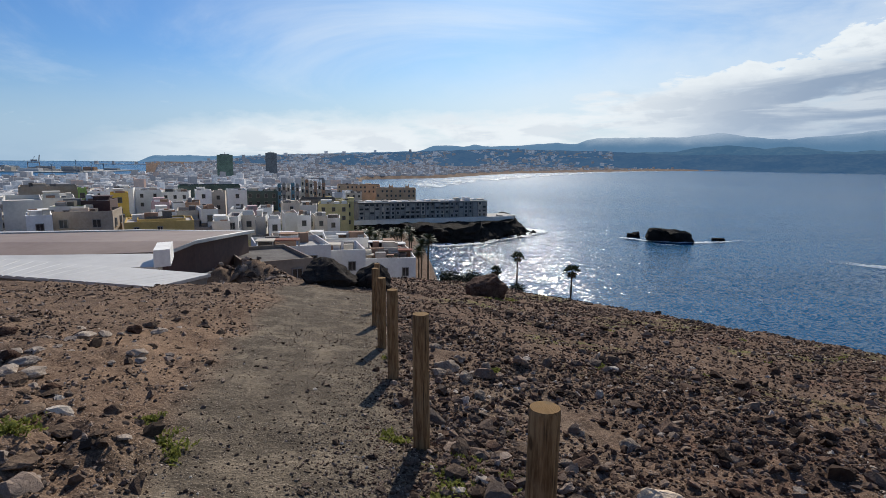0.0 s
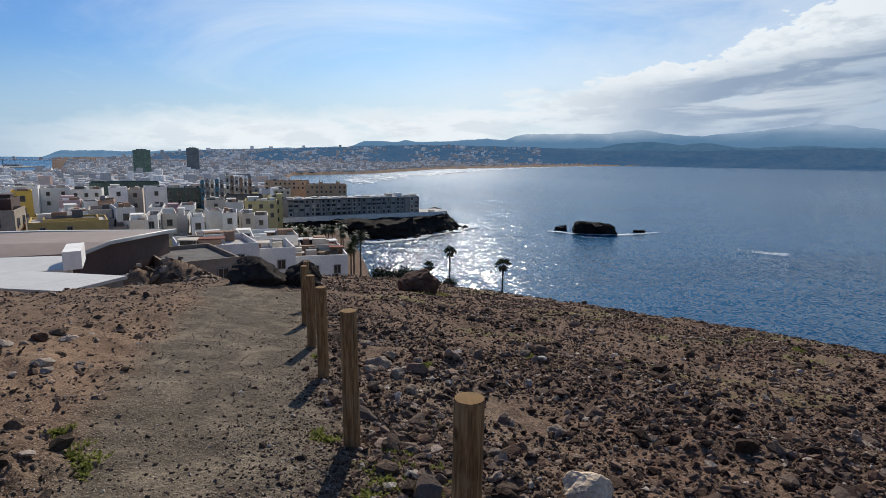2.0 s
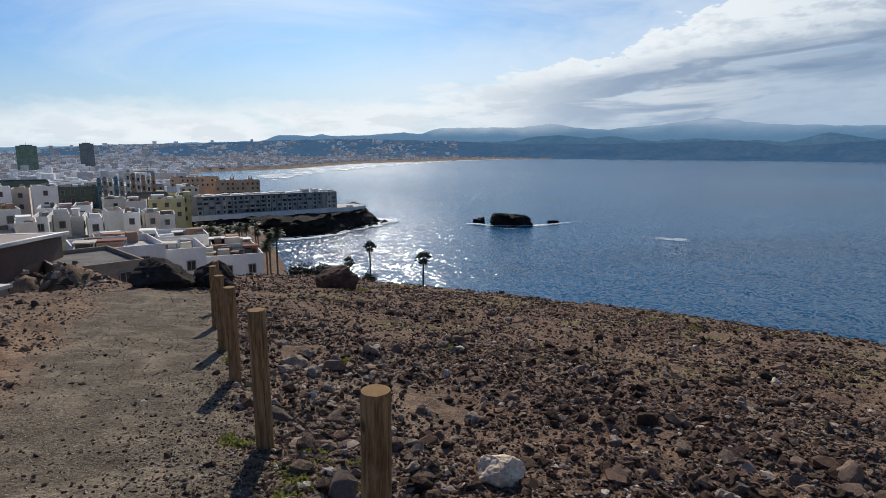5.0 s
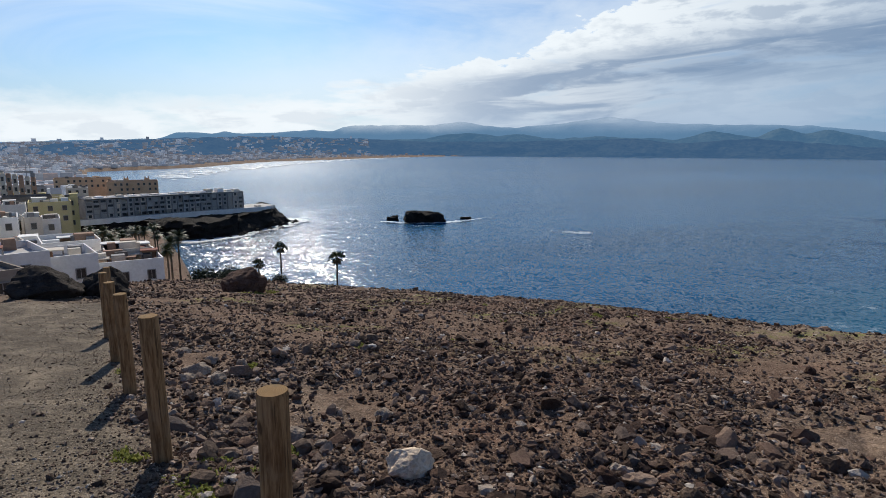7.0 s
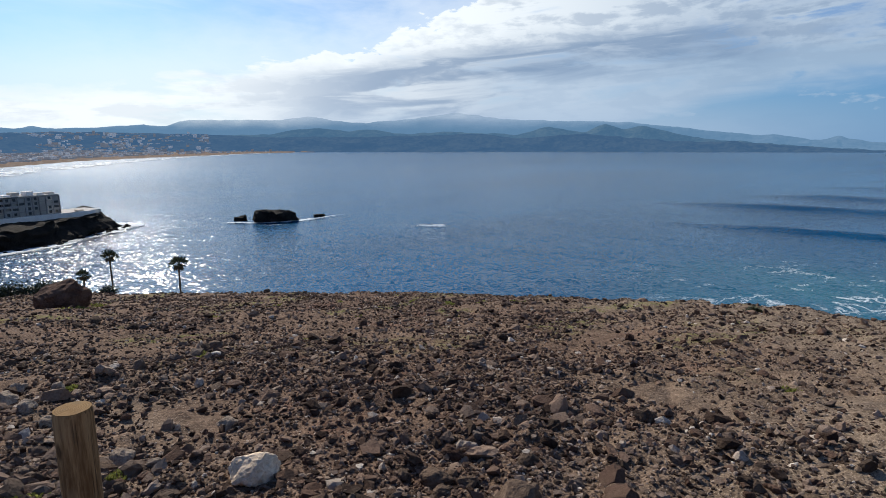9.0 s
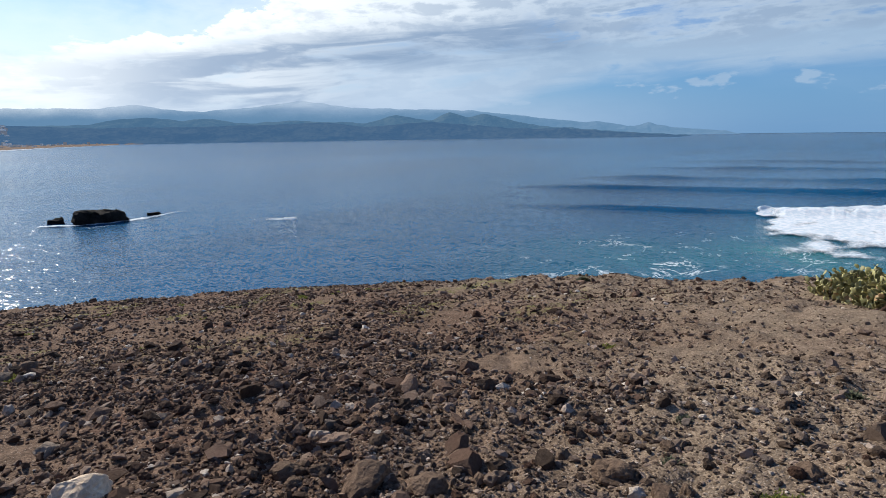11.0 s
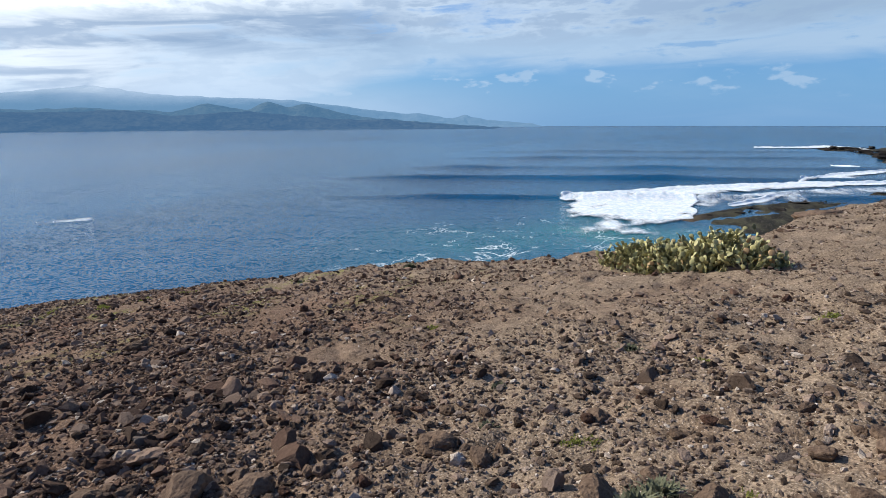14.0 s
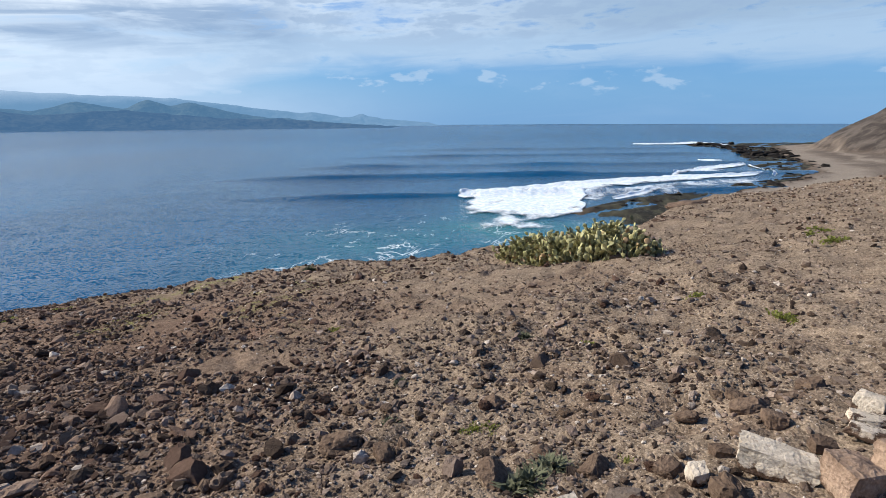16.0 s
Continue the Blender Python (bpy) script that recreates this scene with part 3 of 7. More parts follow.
def land_height(x, y, detail=True):
    x, y = np.asarray(x, float), np.asarray(y, float)
    r = np.hypot(x, y)
    az = np.degrees(np.arctan2(x, y))
    re = np.interp(az, EDGE_AZ, EDGE_R) + 0.5 * vnoise(az * 0.6, r * 0.0, 3)
    inner = np.minimum(r, re + 12)
    k = np.where(r > 0, inner / np.maximum(r, 1e-6), 1)
    plane = -0.104 * np.maximum(x * k, -4.0) - 0.162 * y * k
    plane = plane + smooth(r, 9, 22) * 0.12 * fbm(x / 7.0, y / 7.0, 2, 5) + 0.05 * smooth(r, 1, 4) * fbm(x / 1.7, y / 1.7, 3, 6)
    mound = np.exp(-((x + 2.75) / 0.85) ** 2 - ((y - 2.85) / 0.95) ** 2)
    plane = plane + mound * (0.03 + 0.10 * np.abs(fbm(x / 0.42, y / 0.42, 4, 27)))
    bank = np.exp(-(((x + 9.3) / 2.5) ** 2 + ((y - 21.3) / 1.3) ** 2) ** 1.6)
    bank = bank * (2.15 + 0.30 * fbm(x / 0.7, y / 0.7, 5, 33, 0.65))
    d = np.maximum(r - re, 0)
    drop = np.where(d < 9, 0.045 * d * d, 3.645 + 0.81 * (d - 9))
    low = np.interp(az, LOWER_AZ, LOWER_Z) + 1.5 * fbm(x / 60.0, y / 60.0, 3, 8)
    # terraces under the bluff step down to the town plain and the bay
    far = smooth(r, 118, 190)
    sea_dir = smooth(az + 0.02 * np.minimum(r, 330), 1.0, 3.5)
    low = np.where((az > -60) & (az < 40), low * (1 - far) + (-37.5 * (1 - sea_dir) - 49 * sea_dir) * far, low)
    town_end = smooth(x - np.interp(y, [0, 300, 420, 1200, 1390, 1870, 2790, 4900], [-15, -60, -75, -204, -30, 160, 930, 4200]), -10, 14)
    low = np.where((az <= 60) & (y > 345), np.maximum(low, -38) * (1 - town_end) - 49 * town_end, low)
    harbour = smooth(-az, 28.0, 30.0) * smooth(r, 1250, 1400) * (az < 0)
    low = low * (1 - harbour) - 49 * harbour
    # shore on the open side: reef shelf, plain and the ash hill
    xs, ys = x, y
    inland = shore_y(x) - ys
    dryland = plain_y(x) + 5 * fbm(x / 16.0, y / 16.0, 3, 12) - ys
    plain = -43.05 + 0.42 * smooth(inland, -2, 12) + 2.0 * smooth(dryland, -5, 7) + 4.0 * smooth(dryland, 10, 130) + 0.004 * np.maximum(dryland - 150, 0)
    shelf = fbm((x * 0.74 - y * 0.67) / 34.0, (x * 0.67 + y * 0.74) / 9.0, 4, 11)
    plain = plain + (0.50 * shelf + 0.25 * np.sign(shelf) * np.abs(shelf) ** 0.3) * smooth(inland, -8, 6) * (1 - smooth(dryland, 0, 30) * 0.85)
    plain = np.where(inland < 0, np.maximum(-49, plain + inland * 0.06), plain)
    cone = np.hypot(x - 790, y + 690)
    hill = np.maximum(0, 205 - 0.60 * cone) * (1 + 0.05 * fbm(x / 60, y / 60, 3, 14))
    plain = plain + hill + (5.0 * fbm(x / 34, y / 34, 4, 15) + 1.5 * np.abs(fbm(np.arctan2(x - 790, y + 690) * 9, cone / 200, 3, 16))) * smooth(hill, 4, 40)
    right = smooth(az, 86, 92.5) * (az < 160)
    low = low * (1 - right) + plain * right
    z = np.maximum(plane - drop, low) + bank
    if detail:
        z = z + (0.030 * fbm(x / 0.20, y / 0.20, 3, 21) + 0.055 * np.maximum(fbm(x / 0.55, y / 0.55, 4, 23), 0) + 0.022 * np.maximum(fbm(x / 0.9, y / 0.9, 4, 29), 0) * smooth(r, 4, 9)) * smooth(r, 0.5, 2) * (1 - smooth(r, 40, 60)) * (1 - 0.75 * path_mask(x, y))
    return z


def path_mask(x, y):
    w = 0.74 + 0.03 * np.maximum(y, 0) + 0.16 * fbm(x / 0.8, y / 0.8, 3, 31)
    return (1 - smooth(np.abs(x - path_centre(y)), w - 0.22, w + 0.32)) * (1 - smooth(y, 13.5, 17.5))


def build_land():
    az = np.concatenate([np.arange(-46, 124, 0.3), np.arange(124, 314, 5.0)])
    r = [0.0005, 0.3, 0.6]
    while r[-1] < 40:
        r.append(r[-1] * 1.0135)
    while r[-1] < 1500:
        r.append(r[-1] * 1.02)
    while r[-1] < 4900:
        r.append(r[-1] * 1.06)
    r = np.array(r)
    A, R = np.meshgrid(np.radians(az), r, indexing="ij")
    x, y = (np.sin(A) * R).ravel(), (np.cos(A) * R).ravel()
    z = land_height(x, y)
    rr, aa = R.ravel(), np.degrees(A).ravel()
    soil = np.exp(-((x + 3.1 + 0.28 * (y - 6)) / 0.95) ** 2 - ((y - 6.2) / 2.8) ** 2) + 0.7 * np.exp(-((x + 3.9) / 0.7) ** 2 - ((y - 11) / 1.6) ** 2)
    soil = np.clip(1.15 * soil * (1 + 0.5 * fbm(x / 0.9, y / 0.9, 3, 41)), 0, 1)
    dry = smooth(aa + 14 * fbm(x / 4, y / 4, 2, 42), 34, 92) * (aa < 170) * (1 - 0.8 * smooth(rr, 60, 120))
    dry = np.clip(dry + 0.75 * np.exp(-((x - 0.4) / 1.0) ** 2 - ((y - 5.2) / 2.8) ** 2) * (0.7 + 0.5 * fbm(x / 0.6, y / 0.6, 3, 49)), 0, 1)
    moss = smooth(fbm(x / 2.1, y / 1.3, 4, 43), 0.18, 0.62) * smooth(rr, 5, 12) * (1 - smooth(rr, 30, 45)) * (1 - smooth(aa, 70, 100)) * smooth(aa, -8, 4) * 0.8
    sea_side = smooth(aa, 90, 96) * (rr > 120) * (aa < 160)
    past = plain_y(x) + 7 * fbm(x / 16.0, y / 16.0, 3, 12) - y
    reef = sea_side * (1 - smooth(past, -2, 7)) * (x < 1300)
    strip = np.exp(-((past - 20 - 9 * fbm(x / 60, y / 60, 2, 45)) / 16) ** 2) * smooth(x, 300, 360) + 0.9 * np.exp(-((past - 62 - 14 * fbm(x / 90, y / 90, 2, 47)) / 4.5) ** 2) * smooth(x, 380, 480)
    sand = sea_side * np.clip(strip * (0.9 + 0.35 * fbm(x / 22, y / 22, 3, 48)), 0, 1) * (1 - reef)
    sand = np.clip(sand + 0.5 * sea_side * smooth(past, 2, 16) * (1 - smooth(z, -37.8, -34.5)) * (x > 300), 0, 1)
    beach = (aa < 22) * (aa > -12) * (rr > 1150) * smooth(z, -46, -42) * (1 - smooth(z, -39.5, -38.5))
    me = soup("ground", np.stack([x, y, z], 1), grid_faces(len(az), len(r), True), GROUND,
              {"path": path_mask(x, y), "ash": smooth(rr, 90, 160) * (aa > 90) * (aa < 170) * smooth(past, 0, 10) * (1 - 0.75 * sand), "soil": soil, "dry": dry, "left": (1 - smooth(aa + 6 * fbm(x / 3, y / 3, 2, 46), -16, -6)) * (aa > -90) * (rr < 60), "moss": moss, "reef": reef, "sand": np.clip(sand + 0.4 * beach, 0, 1)})
    return thing("ground", "bare brown volcanic hillside strewn with lava gravel", "ground", kind="structure", mesh=me)


ground = build_land()


def swell(x, y):
    """Long ridges running in towards the reef."""
    u = (x * 0.965 + y * 0.262)
    zone = smooth(x, 280, 330) * (1 - smooth(x, 900, 1400)) * smooth(y, -420, -60) * (1 - smooth(y, 110, 300))
    s = 0
    for c, h, w in ((336, 2.6, 6.0), (446, 4.2, 9.0), (553, 3.2, 11), (706, 2.8, 13), (860, 2.4, 16)):
        bend = c + 3 * np.sin(y / 95.0 + c)
        s = s + h * np.exp(-((u - bend) / w) ** 2) * (1 + 0.35 * vnoise(y / 60.0, c, 7))
    return s * zone


def build_sea():
    az = np.concatenate([np.arange(-46, 124, 0.5), np.arange(124, 314, 6.0)])
    r = [20.0]
    while r[-1] < 1300:
        r.append(r[-1] * 1.011)
    while r[-1] < 4900:
        r.append(r[-1] * 1.05)
    r.append(4950.0)
    r = np.array(r)
    A, R = np.meshgrid(np.radians(az), r, indexing="ij")
    x, y = (np.sin(A) * R).ravel(), (np.cos(A) * R).ravel()
    z = SEA_Z + swell(x, y) + 0.12 * fbm(x / 9.0, y / 5.0, 2, 51) * (R.ravel() < 1200)
    shallow = np.exp(-((x - 235) / 75) ** 2 - ((y - 12) / 48) ** 2) * 0.95
    shallow = np.clip(shallow + 0.4 * np.exp(-((x - 180) / 50) ** 2 - ((y - 75) / 35) ** 2), 0, 1) * (0.75 + 0.4 * fbm(x / 30, y / 30, 3, 52))
    lace = np.exp(-((x - 185) / 48) ** 2 - ((y - 62) / 40) ** 2) + 0.8 * np.exp(-((x - 232) / 40) ** 2 - ((y - 20) / 38) ** 2)
    lace = lace + 0.95 * np.exp(-((np.hypot((x - 120) / 1.4, y - 321) - 11) / 5) ** 2)
    me = soup("sea", np.stack([x, y, z], 1), grid_faces(len(az), len(r), True), SEA, {"shallow": np.clip(shallow, 0, 1), "lace": np.clip(lace, 0, 1), "chop": smooth(R.ravel(), 450, 1500)})
    return thing("sea", "blue ocean bay with small wind waves and sun glitter", "sea", kind="structure", mesh=me)


sea = build_sea()


def foam_sheet(name, line, width, label, dens=0.62, lift=0.25, n=240, m=40, seed=0):
    """White water along a line of (x, y, inner, outer) stations; density fades at the rims."""
    line = np.array(line, float)
    t = np.linspace(0, len(line) - 1, n)
    c = np.stack([np.interp(t, np.arange(len(line)), line[:, k]) for k in range(4)], 1)
    d = np.gradient(c[:, :2], axis=0)
    d /= np.linalg.norm(d, axis=1)[:, None]
    nrm = np.stack([-d[:, 1], d[:, 0]], 1)
    s = np.linspace(0, 1, m)
    off = c[:, 2:3] + (c[:, 3:4] - c[:, 2:3]) * s[None, :]
    x = c[:, 0:1] + nrm[:, 0:1] * off
    y = c[:, 1:2] + nrm[:, 1:2] * off
    rim = np.minimum(0.45 + 0.55 * smooth(s, 0.0, 0.55), 1 - smooth(s, 0.93, 1.0))[None, :] * smooth(s, 0, 0.06)[None, :]
    ends = np.minimum(smooth(np.linspace(0, 1, n), 0, 0.05), 1 - smooth(np.linspace(0, 1, n), 0.93, 1))[:, None]
    de = rim * ends * dens + 0.10 * fbm(x / 18, y / 12, 3, 60 + seed) - 0.12 * (rim * ends < 0.02)
    z = SEA_Z + swell(x, y) + lift + 0.8 * rim * ends * (0.35 + 0.3 * fbm(x / 4.0, y / 4.0, 3, 61 + seed))
    me = soup(name, np.stack([x.ravel(), y.ravel(), z.ravel()], 1), grid_faces(n, m), FOAM, {"dens": np.clip(de, 0, 1).ravel()})
    return thing(name, label, "sea foam", kind="structure", mesh=me)


def foam_band(name, label, front, back, dens=0.9, lift=0.4, n=220, m=36, seed=0, ragged=5.0, fade=0.6, end=0.62, tip=0.04, torn=0.16):
    """White water between a breaking front and a trailing rim, both given in plan."""
    t = np.linspace(0, len(front) - 1, n)
    k = np.arange(len(front))
    fr, bk = np.array(front, float), np.array(back, float)
    f = np.stack([np.interp(t, k, fr[:, 0]), np.interp(t, k, fr[:, 1])], 1)
    b = np.stack([np.interp(t, k, bk[:, 0]), np.interp(t, k, bk[:, 1])], 1)
    for _ in range(6):
        f[1:-1] = (f[:-2] + f[2:] + 2 * f[1:-1]) / 4
        b[1:-1] = (b[:-2] + b[2:] + 2 * b[1:-1]) / 4
    s = np.linspace(-0.06, 1.15, m)[None, :]
    x = f[:, :1] + (b[:, :1] - f[:, :1]) * s
    y = f[:, 1:] + (b[:, 1:] - f[:, 1:]) * s
    wob = vnoise(x / 14.0, y / 14.0, 60 + seed) * 0.10 + vnoise(x / ragged, y / ragged, 64 + seed) * 0.05
    q = np.clip(s + wob, 0, 1)
    body = smooth(q, 0.0, 0.05) * (1 - fade * smooth(q, 0.30, 0.85)) * (1 - smooth(s + 2.2 * wob, end, 1.12))
    e = np.linspace(0, 1, n)[:, None]
    body = body * smooth(e + 0.5 * wob, 0, tip) * (1 - smooth(e + 0.5 * wob, 0.95, 1))
    de = body * dens + torn * fbm(x / 13, y / 13, 3, 66 + seed) * (body > 0.02) - 0.1 * (body <= 0.02)
    crest = np.exp(-((s - 0.10) / 0.10) ** 2)
    z = np.maximum(SEA_Z + swell(x, y) + lift, SEA_Z + lift) + body * (0.25 + 1.4 * crest) * (0.75 + 0.22 * fbm(x / 5.0, y / 5.0, 3, 61 + seed))
    me = soup(name, np.stack([x.ravel(), y.ravel(), z.ravel()], 1), grid_faces(n, m), FOAM, {"dens": np.clip(de, 0, 1).ravel()})
    return thing(name, label, "sea foam", kind="structure", mesh=me)


foam_band("wave_foam", "white broken surf rolling in over the reef",
          [(330, 52), (353, 40), (378, 18), (414, -13), (446, -59), (472, -99), (484, -136), (495, -163), (500, -176)],
          [(316, 46), (318, 34), (324, 14), (335, -11), (378, -43), (412, -76), (444, -110), (465, -142), (490, -173)], 0.98, 0.5, fade=0.45)
foam_band("foam_wash", "thick white wash spreading in front of the reef",
          [(332, 52), (346, 37), (362, 14), (380, -12), (350, -26)], [(262, 44), (222, 31), (198, 8), (216, -10), (268, -18)], 0.95, 0.45, seed=15, fade=0.06, end=0.46, tip=0.26, torn=0.12)
foam_band("foam_wash", "lacy white wash drifting over the shallow reef",
          [(338, -10), (375, -42), (405, -74), (430, -107), (448, -137), (470, -160)], [(306, -22), (335, -52), (360, -84), (395, -112), (425, -140), (460, -166)], 0.60, 0.15, seed=18, fade=0.3)
foam_band("wave_foam", "white crest of the second breaker further out",
          [(475, -96), (513, -114), (546, -131), (576, -154), (611, -194)], [(466, -97), (484, -113), (498, -130), (533, -154), (590, -188)], 0.95, 0.5, seed=3, fade=0.35)
foam_band("wave_foam", "small white crest near the rocks", [(664, -160), (655, -172), (645, -184)], [(640, -160), (632, -172), (630, -182)], 0.85, 0.5, n=50, seed=4)
foam_band("shore_foam", "thin line of surf at the reef edge", [(331, -36), (354, -50), (371, -65), (391, -83)], [(322, -40), (344, -55), (361, -70), (384, -87)], 0.80, 0.3, n=90, m=16, seed=5, ragged=3.0)
foam_band("shore_foam", "thin line of surf where the wave reaches the rocks", [(590, -189), (560, -186), (525, -183), (500, -180), (484, -174)], [(588, -196), (558, -191), (522, -188), (496, -184), (478, -176)], 0.70, 0.3, n=90, m=16, seed=6, ragged=3.0)
foam_band("point_foam", "surf breaking on the far rocky point", [(1062, -140), (1064, -180), (1080, -212), (1140, -254), (1150, -270), (1060, -300)],
          [(1040, -140), (1036, -180), (1036, -212), (1030, -226), (1060, -262), (1000, -296)], 0.98, 1.0, n=120, seed=7, fade=0.3)
foam_band("foam_streak", "thin white foam streak drifting on the bay", [(170, 259), (178, 253), (187, 243)], [(166, 256), (174, 250), (184, 240)], 0.66, 0.15, n=60, m=12, seed=31, ragged=2.0)
foam_band("foam_streak", "small white foam fleck on the bay", [(95, 182), (98, 180), (101, 177)], [(93, 180), (96, 178), (99, 175)], 0.62, 0.15, n=30, m=10, seed=32, ragged=1.5)
foam_sheet("headland_foam", [(-34, 296, -7, 6), (-10, 289, -9, 5), (12, 298, -7, 5), (26, 315, -7, 5), (42, 333, -8, 7), (53, 352, -9, 6), (44, 380, -6, 6)], 1, "white wash round the foot of the basalt headland", 0.64, 0.3, seed=8)
foam_sheet("islet_foam", [(92, 332, -3, 4), (105, 320, -4, 3), (120, 313, -4, 3), (138, 314, -4, 3), (160, 322, -3, 3), (178, 325, -1, 1)], 1, "white wash round the black sea rock", 0.58, 0.25, seed=9)
# one wide foam sheet for the surf and, painted white, the sun glare there
foam_band("beach_surf", "broad white surf with painted sun glare along the long beach",
          [(-70, 820), (-20, 930), (40, 1150), (118, 1320), (335, 1800), (560, 2200), (950, 2680), (1500, 3150)],
          [(-120, 1130), (-70, 1310), (20, 1440), (135, 1660), (395, 2130), (640, 2480), (1000, 2800), (1540, 3220)], 0.56, 0.3, n=400, m=80, seed=12, ragged=30.0, fade=0.15, end=0.9)


# ---------------------------------------------------------------- distant hills
def ridge(name, label, dist, depth, mat, knots, rough, seed):
    """A hill range as a relief sheet: its crest runs through knots (azimuth, height angle), with broken ground below."""
    ka, kh = np.array(knots, float).T
    az = np.arange(ka[0], ka[-1], 0.08)
    s = np.linspace(0, 1, 40)
    line = np.interp(az, ka, kh)
    ker = np.exp(-(np.arange(-10, 11) / 5.0) ** 2)
    line = np.convolve(np.pad(line, 10, mode="edge"), ker / ker.sum(), "valid") + 0.045 * fbm(az / 0.9, az * 0, 5, seed)
    A, S = np.meshgrid(az, s, indexing="ij")
    ends = smooth(A, ka[0], ka[0] + 2) * (1 - smooth(A, ka[-1] - 2, ka[-1]))
    top = line[:, None] / 57.3 * dist
    R = dist - depth * (1 - S) * (1 + 0.15 * fbm(A / 4, S * 2, 3, seed + 7))
    gully = rough / 57.3 * dist * fbm(A * 0.9 + 0.5 * fbm(A, S * 5, 2, seed + 3), S * 5.0, 5, seed + 9) * np.sin(S * 3.14159)
    Z = SEA_Z - 2 + (44.5 + top) * ends * smooth(S, 0, 1.0) ** 0.8 + gully * ends
    a = np.radians(A)
    me = soup(name, np.stack([(np.sin(a) * R).ravel(), (np.cos(a) * R).ravel(), Z.ravel()], 1), grid_faces(len(az), len(s)), mat)
    return thing(name, label, "hills", kind="structure", mesh=me)


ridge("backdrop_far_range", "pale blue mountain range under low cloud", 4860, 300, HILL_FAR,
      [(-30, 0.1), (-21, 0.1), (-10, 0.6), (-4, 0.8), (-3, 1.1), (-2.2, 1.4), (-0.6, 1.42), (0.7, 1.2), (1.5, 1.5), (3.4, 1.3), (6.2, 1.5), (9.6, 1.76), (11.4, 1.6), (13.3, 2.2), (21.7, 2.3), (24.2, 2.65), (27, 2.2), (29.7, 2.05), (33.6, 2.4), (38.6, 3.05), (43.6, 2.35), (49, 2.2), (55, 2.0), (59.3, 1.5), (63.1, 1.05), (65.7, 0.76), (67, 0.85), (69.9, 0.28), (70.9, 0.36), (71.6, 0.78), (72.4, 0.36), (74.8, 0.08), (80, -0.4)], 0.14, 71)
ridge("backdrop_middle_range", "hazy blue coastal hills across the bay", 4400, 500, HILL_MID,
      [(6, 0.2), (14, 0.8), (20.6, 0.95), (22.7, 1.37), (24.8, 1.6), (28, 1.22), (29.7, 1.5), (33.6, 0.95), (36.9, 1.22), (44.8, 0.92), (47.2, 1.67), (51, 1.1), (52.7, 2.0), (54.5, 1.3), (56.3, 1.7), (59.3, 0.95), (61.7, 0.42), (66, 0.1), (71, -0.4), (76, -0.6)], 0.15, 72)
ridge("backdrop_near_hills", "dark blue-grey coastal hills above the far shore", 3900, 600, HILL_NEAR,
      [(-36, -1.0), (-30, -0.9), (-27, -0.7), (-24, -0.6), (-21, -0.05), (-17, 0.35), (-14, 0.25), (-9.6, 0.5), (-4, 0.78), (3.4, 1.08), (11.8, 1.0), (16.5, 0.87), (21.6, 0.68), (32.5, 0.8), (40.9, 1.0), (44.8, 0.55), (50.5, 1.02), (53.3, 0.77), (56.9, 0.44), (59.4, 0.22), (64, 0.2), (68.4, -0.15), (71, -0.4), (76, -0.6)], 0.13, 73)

# ---------------------------------------------------------------- posts, boulders
def post_meshes(seed):
    rng = random.Random(seed)
    n = 20
    body, cap = bmesh.new(), bmesh.new()
    rings = []
    for z, k in ((-0.35, 1.0), (0.0, 1.0), (0.25, 1.0), (0.5, 0.995), (0.75, 0.99), (0.985, 0.985), (1.0, 0.94)):
        rings.append([body.verts.new((0.06 * k * math.cos(6.28319 * i / n) * (1 + 0.02 * noise.noise((i, z * 2, seed))), 0.06 * k * math.sin(6.28319 * i / n), z)) for i in range(n)])
    for a, b in zip(rings, rings[1:]):
        for i in range(n):
            body.faces.new((a[i], a[(i + 1) % n], b[(i + 1) % n], b[i]))
    mid = [cap.verts.new((0.0564 * math.cos(6.28319 * i / n), 0.0564 * math.sin(6.28319 * i / n), 1.0005 + 0.002 * rng.random())) for i in range(n)]
    c = cap.verts.new((0, 0, 1.003))
    for i in range(n):
        cap.faces.new((mid[i], mid[(i + 1) % n], c))
    return from_bm("shaft", body, WOOD, True), from_bm("cut_top", cap, WOOD_END)


POSTS = [(0.322, 1.976, 0.98, 0.5), (-0.24, 3.82, 1.02, -0.6), (-0.68, 5.88, 1.03, -0.5), (-1.03, 7.55, 1.03, 0.3), (-1.42, 9.6, 1.05, -0.4), (-1.66, 11.6, 1.05, 0.6)]
for i, (x, y, h, tilt) in enumerate(POSTS):
    shaft, top = post_meshes(i)
    p = thing("wooden_post", "round weathered timber post beside the gravel path", "post", "posts along the path",
              m=pose(x, y, float(land_height(x, y, False)) - 0.02, tilt, tilt * 0.7, 47 * i) @ Matrix.Diagonal((1, 1, h, 1)))
    part("shaft", shaft, p)
    part("cut_top", top, p, "sawn end grain of the post")


